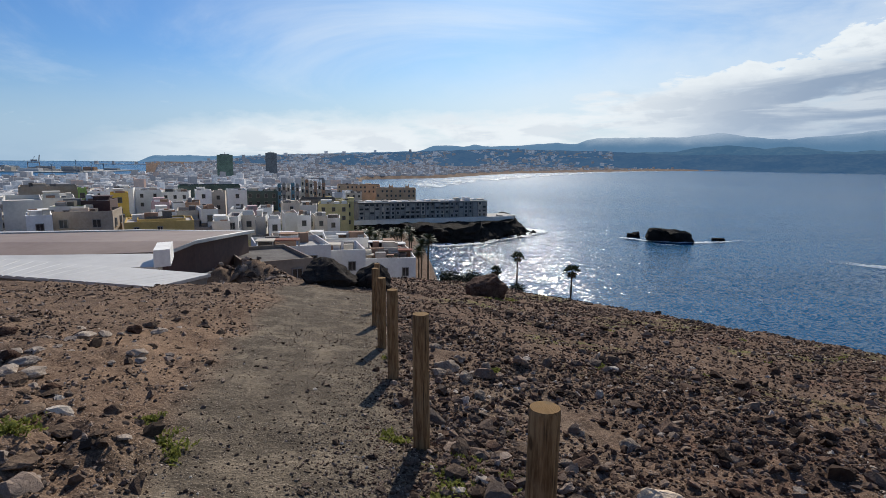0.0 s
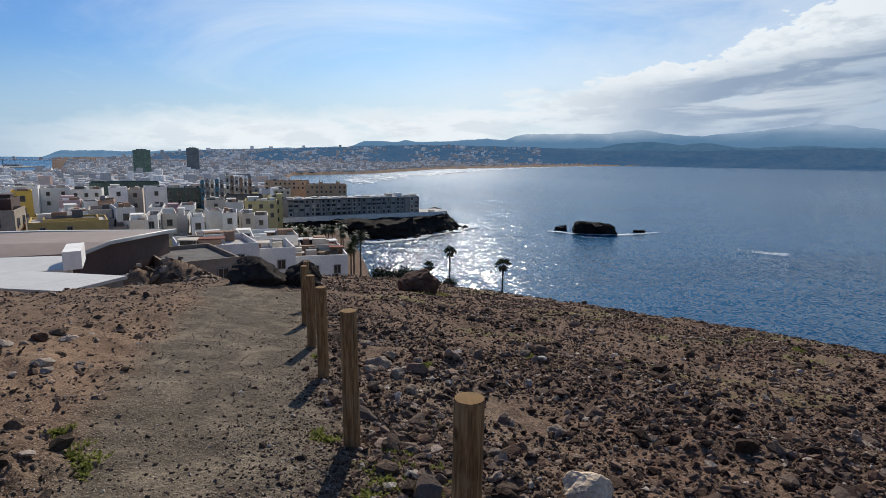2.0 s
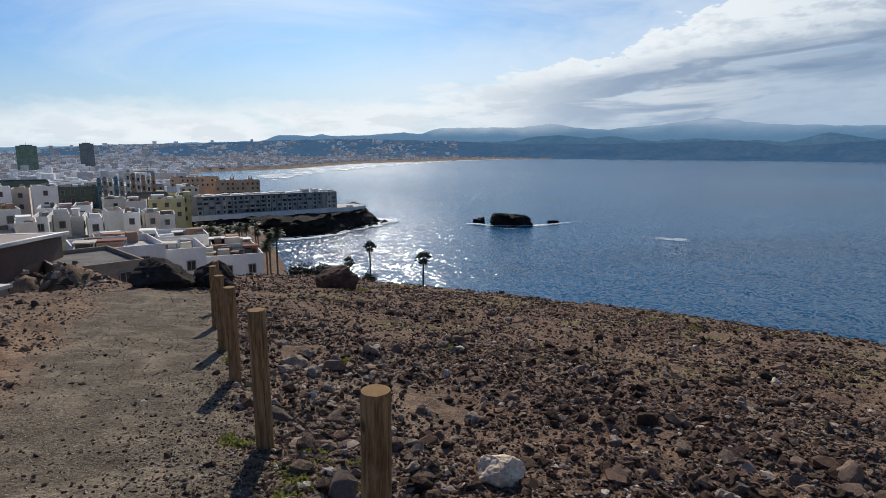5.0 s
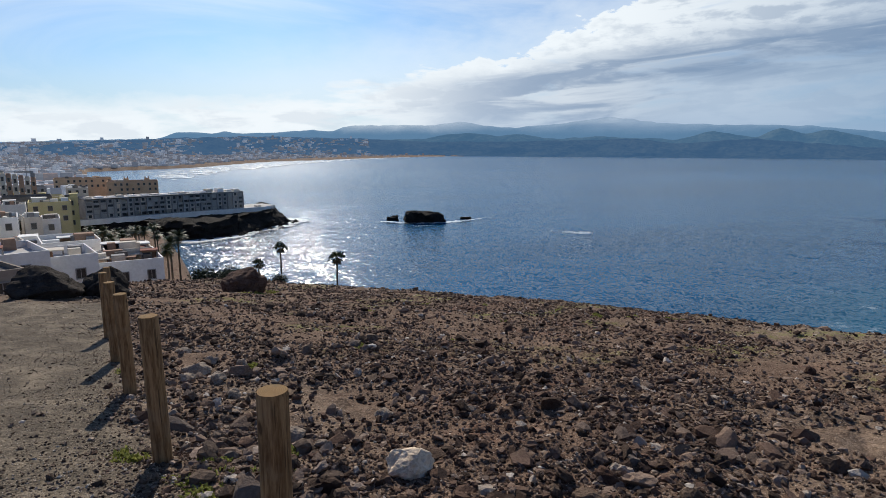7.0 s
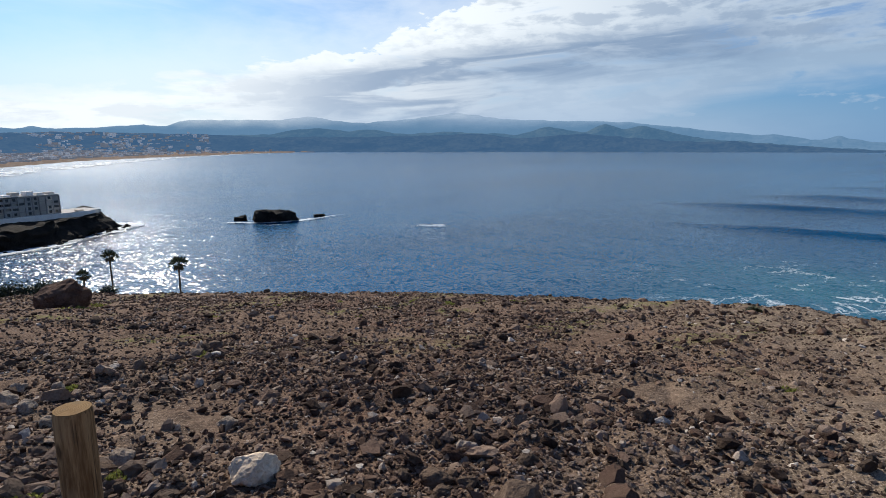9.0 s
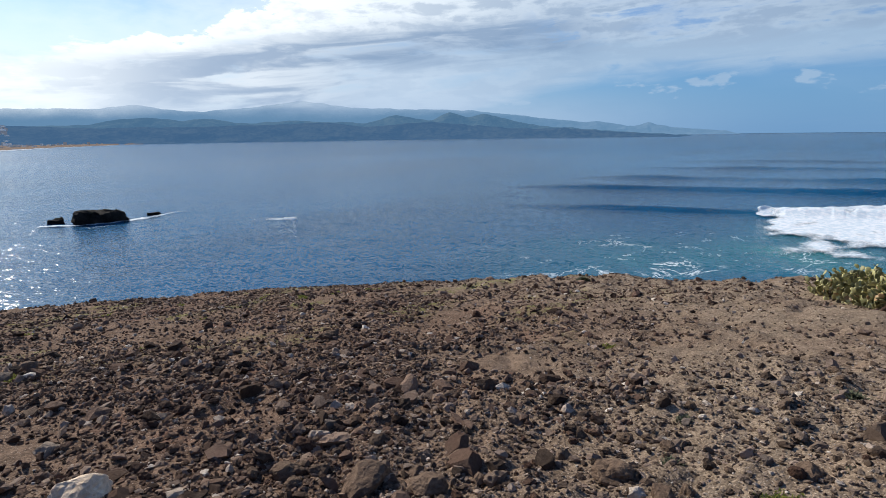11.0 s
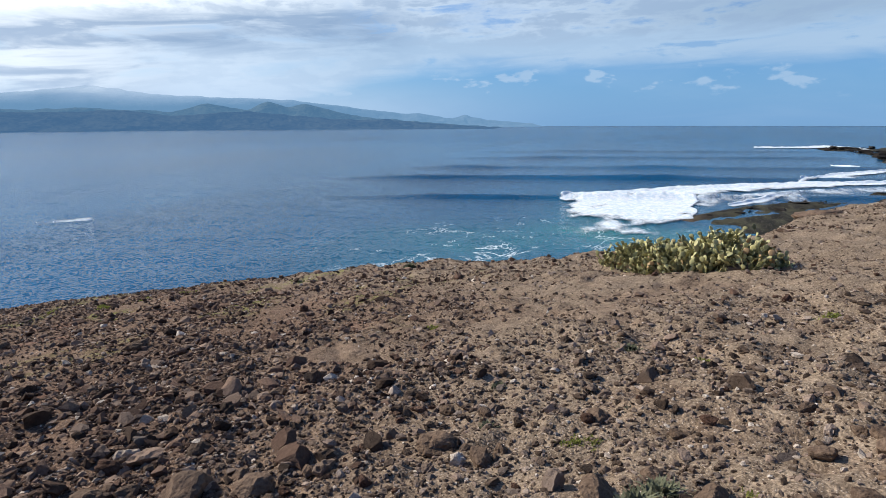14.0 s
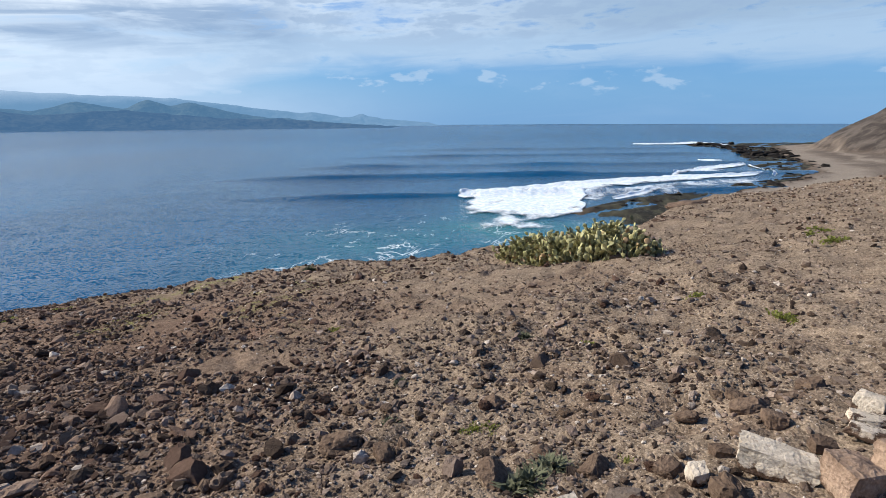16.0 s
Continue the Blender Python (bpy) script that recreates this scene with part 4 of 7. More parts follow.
def rock_mesh(name, seed, mat, size=(1, 1, 1), sub=3, rough=0.35, facets=7):
    """A stone: a ball cut by a few planes, then roughened; it sits on z = 0."""
    bm = bmesh.new()
    bmesh.ops.create_icosphere(bm, subdivisions=sub, radius=1.0)
    rng = random.Random(seed)
    cuts = []
    for _ in range(facets):
        d = Vector((rng.uniform(-1, 1), rng.uniform(-1, 1), rng.uniform(-0.5, 1))).normalized()
        cuts.append((d, rng.uniform(0.55, 0.85)))
    for v in bm.verts:
        for d, k in cuts:
            o = v.co.dot(d) - k
            if o > 0:
                v.co -= d * o * 0.92
        q = v.co * 1.6 + Vector((seed * 3.1, seed, 0))
        v.co *= 1 + rough * 0.5 * noise.noise(q) + rough * 0.22 * noise.noise(q * 3.1) + rough * 0.10 * noise.noise(q * 7.3)
        v.co.x *= size[0]
        v.co.y *= size[1]
        v.co.z = v.co.z * size[2] + size[2] * 0.62
    return from_bm(name, bm, mat, False)


def rock(name, label, x, y, size, mat, seed, sub=4, rough=0.4, group="", turn=0.0, sink=0.08):
    me = rock_mesh(name, seed, mat, size, sub, rough)
    z = float(land_height(x, y, False)) - sink * size[2]
    return thing(name, label, "rock", group, m=pose(x, y, z, 0, 0, turn), mesh=me)


DUSTYROCK = mottled("dusty_brown_stone", (0.080, 0.052, 0.037), (0.21, 0.145, 0.100), 5.0, 0.95, 0.6, 0.03)
rock("boulder", "large black lava boulder at the end of the path", -3.75, 16.2, (0.86, 0.7, 0.50), ROCK_DARK, 3)
rock("boulder", "rounded black lava boulder beside the path", -2.55, 16.7, (0.62, 0.55, 0.5), ROCK_DARK, 8)
rock("boulder", "reddish brown lava boulder on the slope", 0.95, 18.9, (0.76, 0.6, 0.62), ROCK_RED, 12)
rock("outcrop", "pale brown rock outcrop at the rim of the bluff", *polar(104.6, 19.5), (0.9, 0.7, 0.20), DUSTYROCK, 33, sink=0.6)
rock("earth_mound", "low dusty brown earth mound at the foot of the cactus", 9.5, -1.95, (0.52, 0.30, 0.13), TANROCK, 41, 4, 0.4, turn=-60, sink=0.5)
rock("earth_mound", "low dusty brown earth mound at the foot of the cactus", 9.72, -1.40, (0.34, 0.22, 0.13), TANROCK, 42, 4, 0.4, turn=-60, sink=0.5)
rock("pale_stone", "pale cream stone lying on the gravel", 1.29, 3.17, (0.165, 0.14, 0.12), ROCK_PALE, 17)


# ---------------------------------------------------------------- islet and headland
def crag(name, label, outline, top, mat, seed, step=1.0, skirt=3.0, taper=0.93):
    """A steep rock mass: an outline in plan extruded from under the sea to a broken top."""
    pts = np.array(outline, float)
    n = 160
    t = np.linspace(0, len(pts), n, endpoint=False)
    i = t.astype(int)
    f = t - i
    p = pts[i % len(pts)] * (1 - f)[:, None] + pts[(i + 1) % len(pts)] * f[:, None]
    c = p.mean(0)
    levels = np.array([0.0, 0.15, 0.3, 0.45, 0.6, 0.75, 0.9, 1.0, 1.0, 1.0, 1.0, 1.0])
    shrink = np.array([*(1.10 + (taper - 1.10) * np.array([0, 0.2, 0.38, 0.52, 0.66, 0.78, 0.90, 1.0])), 0.75 * taper, 0.5 * taper, 0.25, 0.03])
    L, _ = np.meshgrid(levels, t, indexing="ij")
    Sh = shrink[:, None]
    x = c[0] + (p[None, :, 0] - c[0]) * Sh
    y = c[1] + (p[None, :, 1] - c[1]) * Sh
    w = 1.6 * step * fbm(x / (5 * step) + L * 3, y / (5 * step) - L * 2, 4, seed)
    d = np.stack([p[:, 0] - c[0], p[:, 1] - c[1]], 1)
    d /= np.linalg.norm(d, axis=1)[:, None] + 1e-6
    x, y = x + d[None, :, 0] * w * (Sh > taper - 0.02), y + d[None, :, 1] * w * (Sh > taper - 0.02)
    z0 = SEA_Z - skirt
    z = z0 + (top(x, y) - z0) * L + 0.5 * step * fbm(x / (3 * step), y / (3 * step), 4, seed + 4) * L
    me = soup(name, np.stack([x.ravel(), y.ravel(), z.ravel()], 1), grid_faces(len(levels), n, False), mat, shade=False)
    # close the seam
    bm = bmesh.new()
    bm.from_mesh(me)
    bm.verts.ensure_lookup_table()
    for k in range(len(levels) - 1):
        bm.faces.new([bm.verts[k * n + n - 1], bm.verts[k * n], bm.verts[(k + 1) * n], bm.verts[(k + 1) * n + n - 1]])
    bmesh.ops.recalc_face_normals(bm, faces=bm.faces)
    bm.to_mesh(me)
    bm.free()
    return thing(name, label, "rock", mesh=me)


crag("sea_rock", "black basalt rock standing in the bay", [(108, 322), (118, 318), (131, 315), (133, 324), (124, 332), (112, 331)],
     lambda x, y: SEA_Z + 5.9 + 1.1 * fbm(x / 5, y / 5, 4, 77) - 1.8 * smooth(x, 127, 133) - 0.9 * (1 - smooth(x, 108, 113)), CLIFF, 5, 1.0, 3.0, 0.93)
crag("sea_rock", "low black rock awash beside the larger one", [(101, 337), (109, 335), (110, 341), (103, 342)], lambda x, y: SEA_Z + 2.4 + 0.9 * fbm(x / 3, y / 3, 3, 78), CLIFF, 9, 0.5, 3.0, 0.75)
crag("sea_rock", "small black rocks barely above the water", [(147, 326), (154, 325), (155, 328), (148, 329)], lambda x, y: SEA_Z + 1.3 + 0 * x, CLIFF, 13, 0.25)
cape = crag("headland", "black basalt headland below the white promenade", [(-75, 306), (-45, 304), (-24, 301), (-6, 297), (8, 306), (20, 320), (36, 337), (42, 350), (34, 378), (-20, 405), (-80, 415)],
     lambda x, y: SEA_Z + 8.9 - 1.6 * smooth(x, 36, 46) + 0.8 * fbm(x / 6, y / 6, 4, 79), CLIFF, 21, 2.6, 3.0, 0.90)
# fallen blocks at its foot
CAPE_FOOT = np.array([(-30, 299), (-8, 293), (9, 300), (22, 316), (40, 334), (47, 350), (38, 376)], float)
for k in range(26):
    t = 6 * (k + 0.5) / 26
    i = int(t)
    p = CAPE_FOOT[i] * (1 - t + i) + CAPE_FOOT[i + 1] * (t - i)
    s = 0.9 + 0.9 * abs(math.sin(k * 2.3))
    part("fallen_block", rock_mesh("fallen_block", 300 + k, CLIFF, (s * 1.3, s, s * 0.8), 3, 0.6, 6), cape, "", pose(p[0] + 2.2 * math.sin(k * 5.1), p[1] + 2.2 * math.cos(k * 3.7), SEA_Z - 0.4, 0, 0, 47 * k))


# ---------------------------------------------------------------- shore rocks
def shore_rocks(name, label, count, seed, pick, size):
    """Black angular rocks along the shore, too many to count."""
    rng = np.random.default_rng(seed)
    bm = bmesh.new()
    bmesh.ops.create_icosphere(bm, subdivisions=2, radius=1.0)
    v = np.array([p.co[:] for p in bm.verts])
    f = np.array([[q.index for q in p.verts] for p in bm.faces])
    bm.free()
    x, y = pick(rng, count)
    z = np.maximum(land_height(x, y, False), SEA_Z - 0.3)
    V = []
    for k in range(count):
        w = v * (1 + 0.22 * rng.standard_normal((len(v), 1)))
        for _ in range(6):
            d = rng.standard_normal(3)
            d /= np.linalg.norm(d)
            w = w - np.maximum(w @ d - rng.uniform(0.35, 0.7), 0)[:, None] * d
        s = size * math.exp(0.5 * rng.standard_normal())
        w = w * (s * rng.uniform(0.7, 2.0), s * rng.uniform(0.7, 2.0), s * rng.uniform(0.35, 0.65))
        V.append(w + (x[k], y[k], z[k] + 0.1 * s))
    F = (f[None] + (np.arange(count) * len(v))[:, None, None]).reshape(-1, 3)
    return thing(name, label, "rocks", kind="stuff", mesh=soup(name, np.concatenate(V), F, CLIFF, shade=False))


def along_reef(rng, n):
    x = rng.uniform(290, 860, n)
    t = rng.random(n) ** 1.3
    return x, shore_y(x) + (plain_y(x) - shore_y(x)) * t


def on_point(rng, n):
    x = rng.uniform(700, 1075, n)
    return x, shore_y(x) - 4 - rng.random(n) ** 1.5 * 60


def on_plain_edge(rng, n):
    x = rng.uniform(330, 900, n)
    return x, plain_y(x) + rng.normal(0, 6, n)


shore_rocks("reef_rocks", "low black rocks strewn over the wave-cut reef", 260, 1, along_reef, 1.0)
shore_rocks("point_rocks", "black lava rocks of the far point", 240, 2, on_point, 2.7)
shore_rocks("plain_rocks", "dark rocks along the edge of the coastal plain", 150, 3, on_plain_edge, 1.0)


def on_ash(rng, n):
    a, d = rng.uniform(0.2, 2.6, n), 60 + 270 * rng.random(n)
    return 790 - np.sin(a) * d, -690 + np.cos(a) * d


shore_rocks("hill_rocks", "scattered dark rocks on the ash hill", 420, 4, on_ash, 1.5)

# ---------------------------------------------------------------- loose stones
STONE_STOPS = {
    "slope": [(0.0, (0.036, 0.023, 0.017)), (0.25, (0.088, 0.054, 0.039)), (0.50, (0.185, 0.114, 0.081)), (0.68, (0.160, 0.118, 0.095)), (0.82, (0.29, 0.195, 0.140)), (0.965, (0.38, 0.29, 0.22)), (1.0, (0.72, 0.63, 0.53))],
    "dusty": [(0.0, (0.050, 0.035, 0.026)), (0.25, (0.115, 0.080, 0.059)), (0.50, (0.21, 0.152, 0.114)), (0.68, (0.17, 0.135, 0.112)), (0.82, (0.30, 0.215, 0.165)), (0.94, (0.42, 0.33, 0.265)), (1.0, (0.72, 0.63, 0.53))],
}


def stone_build(n, tone="slope"):
    v = place(n)
    isl = n.add("ShaderNodeNewGeometry").outputs["Random Per Island"]
    own = n.math("FRACT", n.math("ADD", n.math("MULTIPLY", isl, 1.0), n.add("ShaderNodeObjectInfo").outputs["Random"]))
    ramp = n.add("ShaderNodeValToRGB", {0: own})
    ramp.color_ramp.interpolation = "LINEAR"
    stops = STONE_STOPS[tone]
    el = ramp.color_ramp.elements
    el[0].position, el[0].color = stops[0][0], (*stops[0][1], 1)
    el[1].position, el[1].color = stops[-1][0], (*stops[-1][1], 1)
    for p, c in stops[1:-1]:
        el.new(p).color = (*c, 1)
    small = n.noise(v, 45.0, 5.0, 0.7)
    dust = n.step(n.noise(v, 9.0, 4.0, 0.6), 0.45, 0.68, 0.0, 0.3)
    c = n.mix(dust, ramp.outputs[0], (0.20, 0.142, 0.10))
    c = n.mix(n.step(small, 0.35, 0.65, 0.0, 0.5), c, n.mix(1.0, c, (0.5, 0.47, 0.45), "MULTIPLY"))
    pores = n.noise(v, 160.0, 3.0, 0.6)
    return principled(n, c, 0.95, n.math("ADD", small, n.math("MULTIPLY", pores, 0.4)), 0.9, 0.016)


STONE = material("mixed_lava_stone", stone_build)
STONE_DUSTY = material("dusty_lava_stone", lambda n: stone_build(n, "dusty"))


def ico(sub):
    bm = bmesh.new()
    bmesh.ops.create_icosphere(bm, subdivisions=sub, radius=1.0)
    v = np.array([p.co[:] for p in bm.verts])
    f = np.array([[q.index for q in p.verts] for p in bm.faces])
    bm.free()
    return v, f


def scatter(name, label, count, r0, r1, size, sub, seed, keep_path, sigma=0.45, az0=-44, az1=121, left=0.62, mat=None):
    """Many loose stones in one mesh, bedded in the ground."""
    rng = np.random.default_rng(seed)
    r = r0 * (r1 / r0) ** rng.random(count)
    az = np.radians(az0 + (az1 - az0) * rng.random(count))
    x, y = np.sin(az) * r, np.cos(az) * r
    p = path_mask(x, y)
    clump = fbm(x / 1.3, y / 1.3, 3, 91) * 0.5 + 0.5
    ok = (rng.random(count) < 1 - (1 - keep_path) * p) & (rng.random(count) < 0.24 + 1.45 * clump ** 1.6)
    soil = np.exp(-((x + 3.1 + 0.28 * (y - 6)) / 0.75) ** 2 - ((y - 6.2) / 2.4) ** 2)
    ok &= rng.random(count) > 0.85 * soil
    ok &= rng.random(count) > (1 - smooth(np.degrees(az), -14, -4)) * (0.30 if size < 0.013 else left) * (x < path_centre(y))
    x, y, r, p = x[ok], y[ok], r[ok], p[ok]
    n = len(x)
    s = np.maximum(size * np.exp(sigma * rng.standard_normal(n)), 0.0016 * r) * (1 - 0.55 * p)
    s = s * (1.25 - 0.30 * smooth(np.degrees(az[ok]), 45, 85))
    s = np.minimum(s, 0.11 + 0.004 * r)
    v, f = ico(sub)
    shapes = []
    for k in range(10):
        w = v * (1 + 0.30 * rng.standard_normal((len(v), 1)) * (0.8, 0.55, 0.22)[sub - 1] + (0.25 * fbm(2.1 * v[:, 0] + 9 * k, 2.1 * v[:, 1] + 1.7 * v[:, 2], 3, 300 + k))[:, None])
        for _ in range(5 if sub < 3 else 4):
            d = rng.standard_normal(3)
            d /= np.linalg.norm(d)
            o = np.maximum(w @ d - rng.uniform(0.35, 0.75), 0)
            w = w - o[:, None] * d
        shapes.append(w)
    shapes = np.array(shapes)
    w = shapes[rng.integers(0, 10, n)] * (s[:, None] * rng.uniform(0.7, 1.35, (n, 3)) * np.array([1, 1, 0.72]))[:, None, :]
    a = rng.random(n) * 6.283
    ca, sa = np.cos(a)[:, None], np.sin(a)[:, None]
    b = rng.standard_normal(n) * 0.35
    cb, sb = np.cos(b)[:, None], np.sin(b)[:, None]
    wy, wz = w[:, :, 1] * cb - w[:, :, 2] * sb, w[:, :, 1] * sb + w[:, :, 2] * cb
    X = w[:, :, 0] * ca - wy * sa + x[:, None]
    Y = w[:, :, 0] * sa + wy * ca + y[:, None]
    Z = wz + (land_height(x, y) + s * rng.uniform(0.05, 0.35, n))[:, None]
    V = np.stack([X, Y, Z], -1).reshape(-1, 3)
    F = (f[None] + (np.arange(n) * len(v))[:, None, None]).reshape(-1, 3)
    return thing(name, label, "gravel", kind="stuff", mesh=soup(name, V, F, mat or STONE, shade=False))


scatter("lava_gravel", "dark brown and grey lava gravel covering the slope", 62000, 1.3, 27.0, 0.0092, 1, 1, 0.50, 0.55, -10, 54)
scatter("lava_gravel", "dusty brown lava gravel on the dry side of the slope", 52000, 1.3, 24.0, 0.0092, 1, 11, 0.50, 0.55, 50, 130, mat=STONE_DUSTY)
scatter("lava_gravel", "dusty grey-brown gravel on path and bare soil", 30000, 1.6, 20.0, 0.0078, 1, 21, 0.9, 0.55, -46, -4, mat=STONE_DUSTY)
scatter("path_gravel", "fine grey-brown gravel pressed into the path", 15000, 1.5, 11.0, 0.0135, 1, 23, 1.0, 0.5, -42, 8, mat=STONE_DUSTY)
scatter("lava_rubble", "fist-sized dark brown lava stones on the slope", 1500, 1.4, 4.4, 0.0135, 3, 2, 0.03, 0.62, -12, 70)
scatter("lava_rubble", "fist-sized dusty brown lava stones on the dry slope", 1500, 1.4, 5.0, 0.0135, 3, 12, 0.03, 0.62, 44, 136, mat=STONE_DUSTY)
scatter("lava_rubble", "dark brown lava stones a few steps down the slope", 5200, 3.8, 8.5, 0.0155, 2, 5, 0.03, 0.60, -14, 78)
scatter("lava_rubble", "dusty brown lava stones a few steps along the slope", 2100, 3.8, 8.5, 0.0135, 2, 15, 0.03, 0.60, 66, 118, mat=STONE_DUSTY)
scatter("slope_rubble", "dark brown lava stones covering the upper slope", 27000, 4.5, 26.0, 0.0160, 1, 4, 0.03, 0.55, -12, 80)
scatter("slope_rubble", "dusty lava stones covering the dry upper slope", 7000, 4.5, 24.0, 0.0160, 1, 14, 0.03, 0.55, 70, 118, mat=STONE_DUSTY)
scatter("slope_rubble", "coarse dark lava stones on the lower slope", 4600, 7.0, 25.0, 0.027, 1, 6, 0.02, 0.45, -12, 104)
scatter("bank_rubble", "pinkish brown stones on the bare soil beside the path", 1700, 2.6, 17.0, 0.0155, 2, 7, 0.03, 0.72, -46, -8, left=0.25, mat=STONE_DUSTY)
scatter("pale_rubble", "pale pinkish stones lying beside the posts", 900, 2.9, 9.5, 0.021, 2, 9, 0.02, 0.55, -10, 17, mat=STONE_DUSTY)
scatter("bank_stones", "broken brown stones on the earth bank below the hall", 900, 18.0, 24.5, 0.055, 2, 17, 0.02, 0.6, -30, -17, left=0.0, mat=STONE_DUSTY)
scatter("lava_gravel", "dusty lava gravel on the ground behind the viewpoint", 9000, 0.6, 12.0, 0.0105, 1, 31, 0.5, 0.55, 124, 314, mat=STONE_DUSTY)
scatter("crest_rubble", "dark stones along the crest of the bluff", 2400, 11.0, 26.0, 0.04, 1, 3, 0.02, 0.4, -12)

# single stones
rng = random.Random(5)
STONES = [rock_mesh("stone", 40 + k, ROCK_RED if k % 3 == 0 else DUSTYROCK, (1, 0.85, 0.7), 3, 0.6, 5) for k in range(9)]
count = 0
while count < 290:
    r = 1.9 * (12.0 / 1.9) ** rng.random()
    a = radians(rng.uniform(-42, 120))
    x, y = math.sin(a) * r, math.cos(a) * r
    if float(path_mask(x, y)) > 0.1 or (x + 0.3) ** 2 + (y + 0.2) ** 2 < 1.2 or any(math.hypot(x - q[0], y - q[1]) < 0.2 for q in POSTS):
        continue
    if float(fbm(x / 1.3, y / 1.3, 3, 91)) < rng.uniform(-0.6, 0.5):
        continue
    s = 0.029 * math.exp(0.42 * rng.gauss(0, 1)) * (0.85 + 0.04 * r)
    thing("stone", "rough brown lava stone lying on the gravel", "stone", "loose stones on the slope",
          m=pose(x, y, float(land_height(x, y)) - 0.12 * s, rng.uniform(-14, 14), rng.uniform(-14, 14), rng.uniform(0, 360)) @ Matrix.Diagonal((s * rng.uniform(0.8, 1.5), s * rng.uniform(0.8, 1.2), s, 1)), mesh=STONES[count % 9])
    count += 1

GREYROCK = mottled("grey_weathered_stone", (0.17, 0.125, 0.09), (0.45, 0.355, 0.27), 6.0, 0.95, 0.5, 0.03)
LEFTROCK = mottled("pale_grey_stone", (0.24, 0.19, 0.15), (0.52, 0.43, 0.35), 6.0, 0.95, 0.5, 0.03)


def named_stone(label, x, y, size, mat, seed, turn=0.0, group="", name="stone"):
    rock(name, label, x, y, size, mat, seed, 4, 0.38, group, turn, 0.12)


G = "stones left of the path"
DARK_ONES = (0, 1, 2, 4, 10, 11, 15, 24, 27, 29, 30, 31)
for k, (x, y, w) in enumerate([(-5.35, 6.36, 0.12), (-5.1, 6.28, 0.06), (-5.01, 6.84, 0.07), (-4.68, 6.65, 0.1), (-4.47, 5.52, 0.09), (-4.68, 6.07, 0.08), (-4.27, 5.88, 0.09), (-4.27, 6.13, 0.14), (-4.17, 6.35, 0.11), (-4.07, 6.51, 0.05), (-4.08, 6.8, 0.1), (-4.12, 7.25, 0.08), (-3.82, 6.92, 0.12), (-3.82, 7.41, 0.06), (-3.46, 5.79, 0.07), (-3.36, 5.86, 0.08), (-3.26, 5.43, 0.12), (-3.25, 5.02, 0.05), (-3.08, 5.2, 0.08), (-3.0, 5.59, 0.06), (-4.13, 5.19, 0.1), (-4.1, 5.46, 0.06), (-3.8, 5.23, 0.06), (-4.28, 5.15, 0.09), (-4.09, 4.83, 0.1), (-3.86, 4.74, 0.12), (-3.57, 4.42, 0.13)]
                              + [(-3.45, 4.1, 0.11), (-3.33, 4.13, 0.05), (-3.16, 3.8, 0.06), (-3.08, 3.99, 0.07), (-2.44, 3.74, 0.07), (-3.78, 4.43, 0.11), (-4.33, 5.5, 0.09), (-4.35, 5.1, 0.08)]):
    if k in DARK_ONES:
        named_stone("dark brown lava stone on bare tan soil", x, y, (w, w * 0.8, w * 0.62), DUSTYROCK if k % 2 else ROCK_RED, 60 + k, 37 * k, G)
    else:
        named_stone("flat pale grey stone on bare tan soil", x, y, (w, w * 0.7, w * 0.42), LEFTROCK, 60 + k, 37 * k, G)
for k, (x, y, w) in enumerate([(-0.11, 6.81, 0.16), (0.13, 6.26, 0.12), (-0.2, 6.4, 0.10), (-0.24, 4.97, 0.08), (0.65, 4.11, 0.10), (0.05, 7.3, 0.11), (0.4, 7.0, 0.1), (0.8, 3.74, 0.07), (1.49, 4.5, 0.11), (-0.3, 8.1, 0.12), (0.25, 5.6, 0.09)]):
    named_stone("pale brown stone beside the posts", x, y, (w, w * 0.8, w * 0.7), GREYROCK, 110 + k, 77 * k, "pale stones by the posts")
for k, (x, y, w) in enumerate([(2.32, 1.88, 0.165), (2.31, 2.44, 0.06), (2.47, 1.53, 0.12), (2.11, 2.29, 0.06), (2.05, 2.63, 0.06), (2.55, 2.04, 0.07), (2.62, 1.75, 0.07), (3.11, 0.73, 0.11), (2.2, 2.45, 0.11), (2.64, -0.26, 0.12), (3.14, 0.71, 0.13), (2.66, -0.73, 0.10), (2.72, 1.35, 0.06), (3.18, -1.57, 0.12), (3.43, -1.96, 0.10), (2.42, -1.24, 0.10), (1.81, 4.33, 0.10), (3.63, -0.18, 0.10), (3.0, 0.4, 0.09), (2.85, -0.5, 0.08)]):
    named_stone("dusty brown lava block half bedded in the ground", x, y, (w, w * 0.75, w * 0.6), DUSTYROCK, 130 + k, 63 * k, "brown lava blocks")
for k, (x, y, w) in enumerate([(-2.35, 2.75, 0.20), (-2.75, 2.9, 0.24), (-2.2, 2.35, 0.18), (-2.9, 3.5, 0.26), (-2.45, 3.25, 0.20), (-3.1, 3.95, 0.18), (-2.65, 2.45, 0.2), (-3.3, 3.6, 0.2)]):
    named_stone("low weathered hump of brown bedrock", x, y, (w * 0.55, w * 0.45, w * 0.11), TANROCK, 190 + k, 41 * k, "bedrock humps", "bedrock")
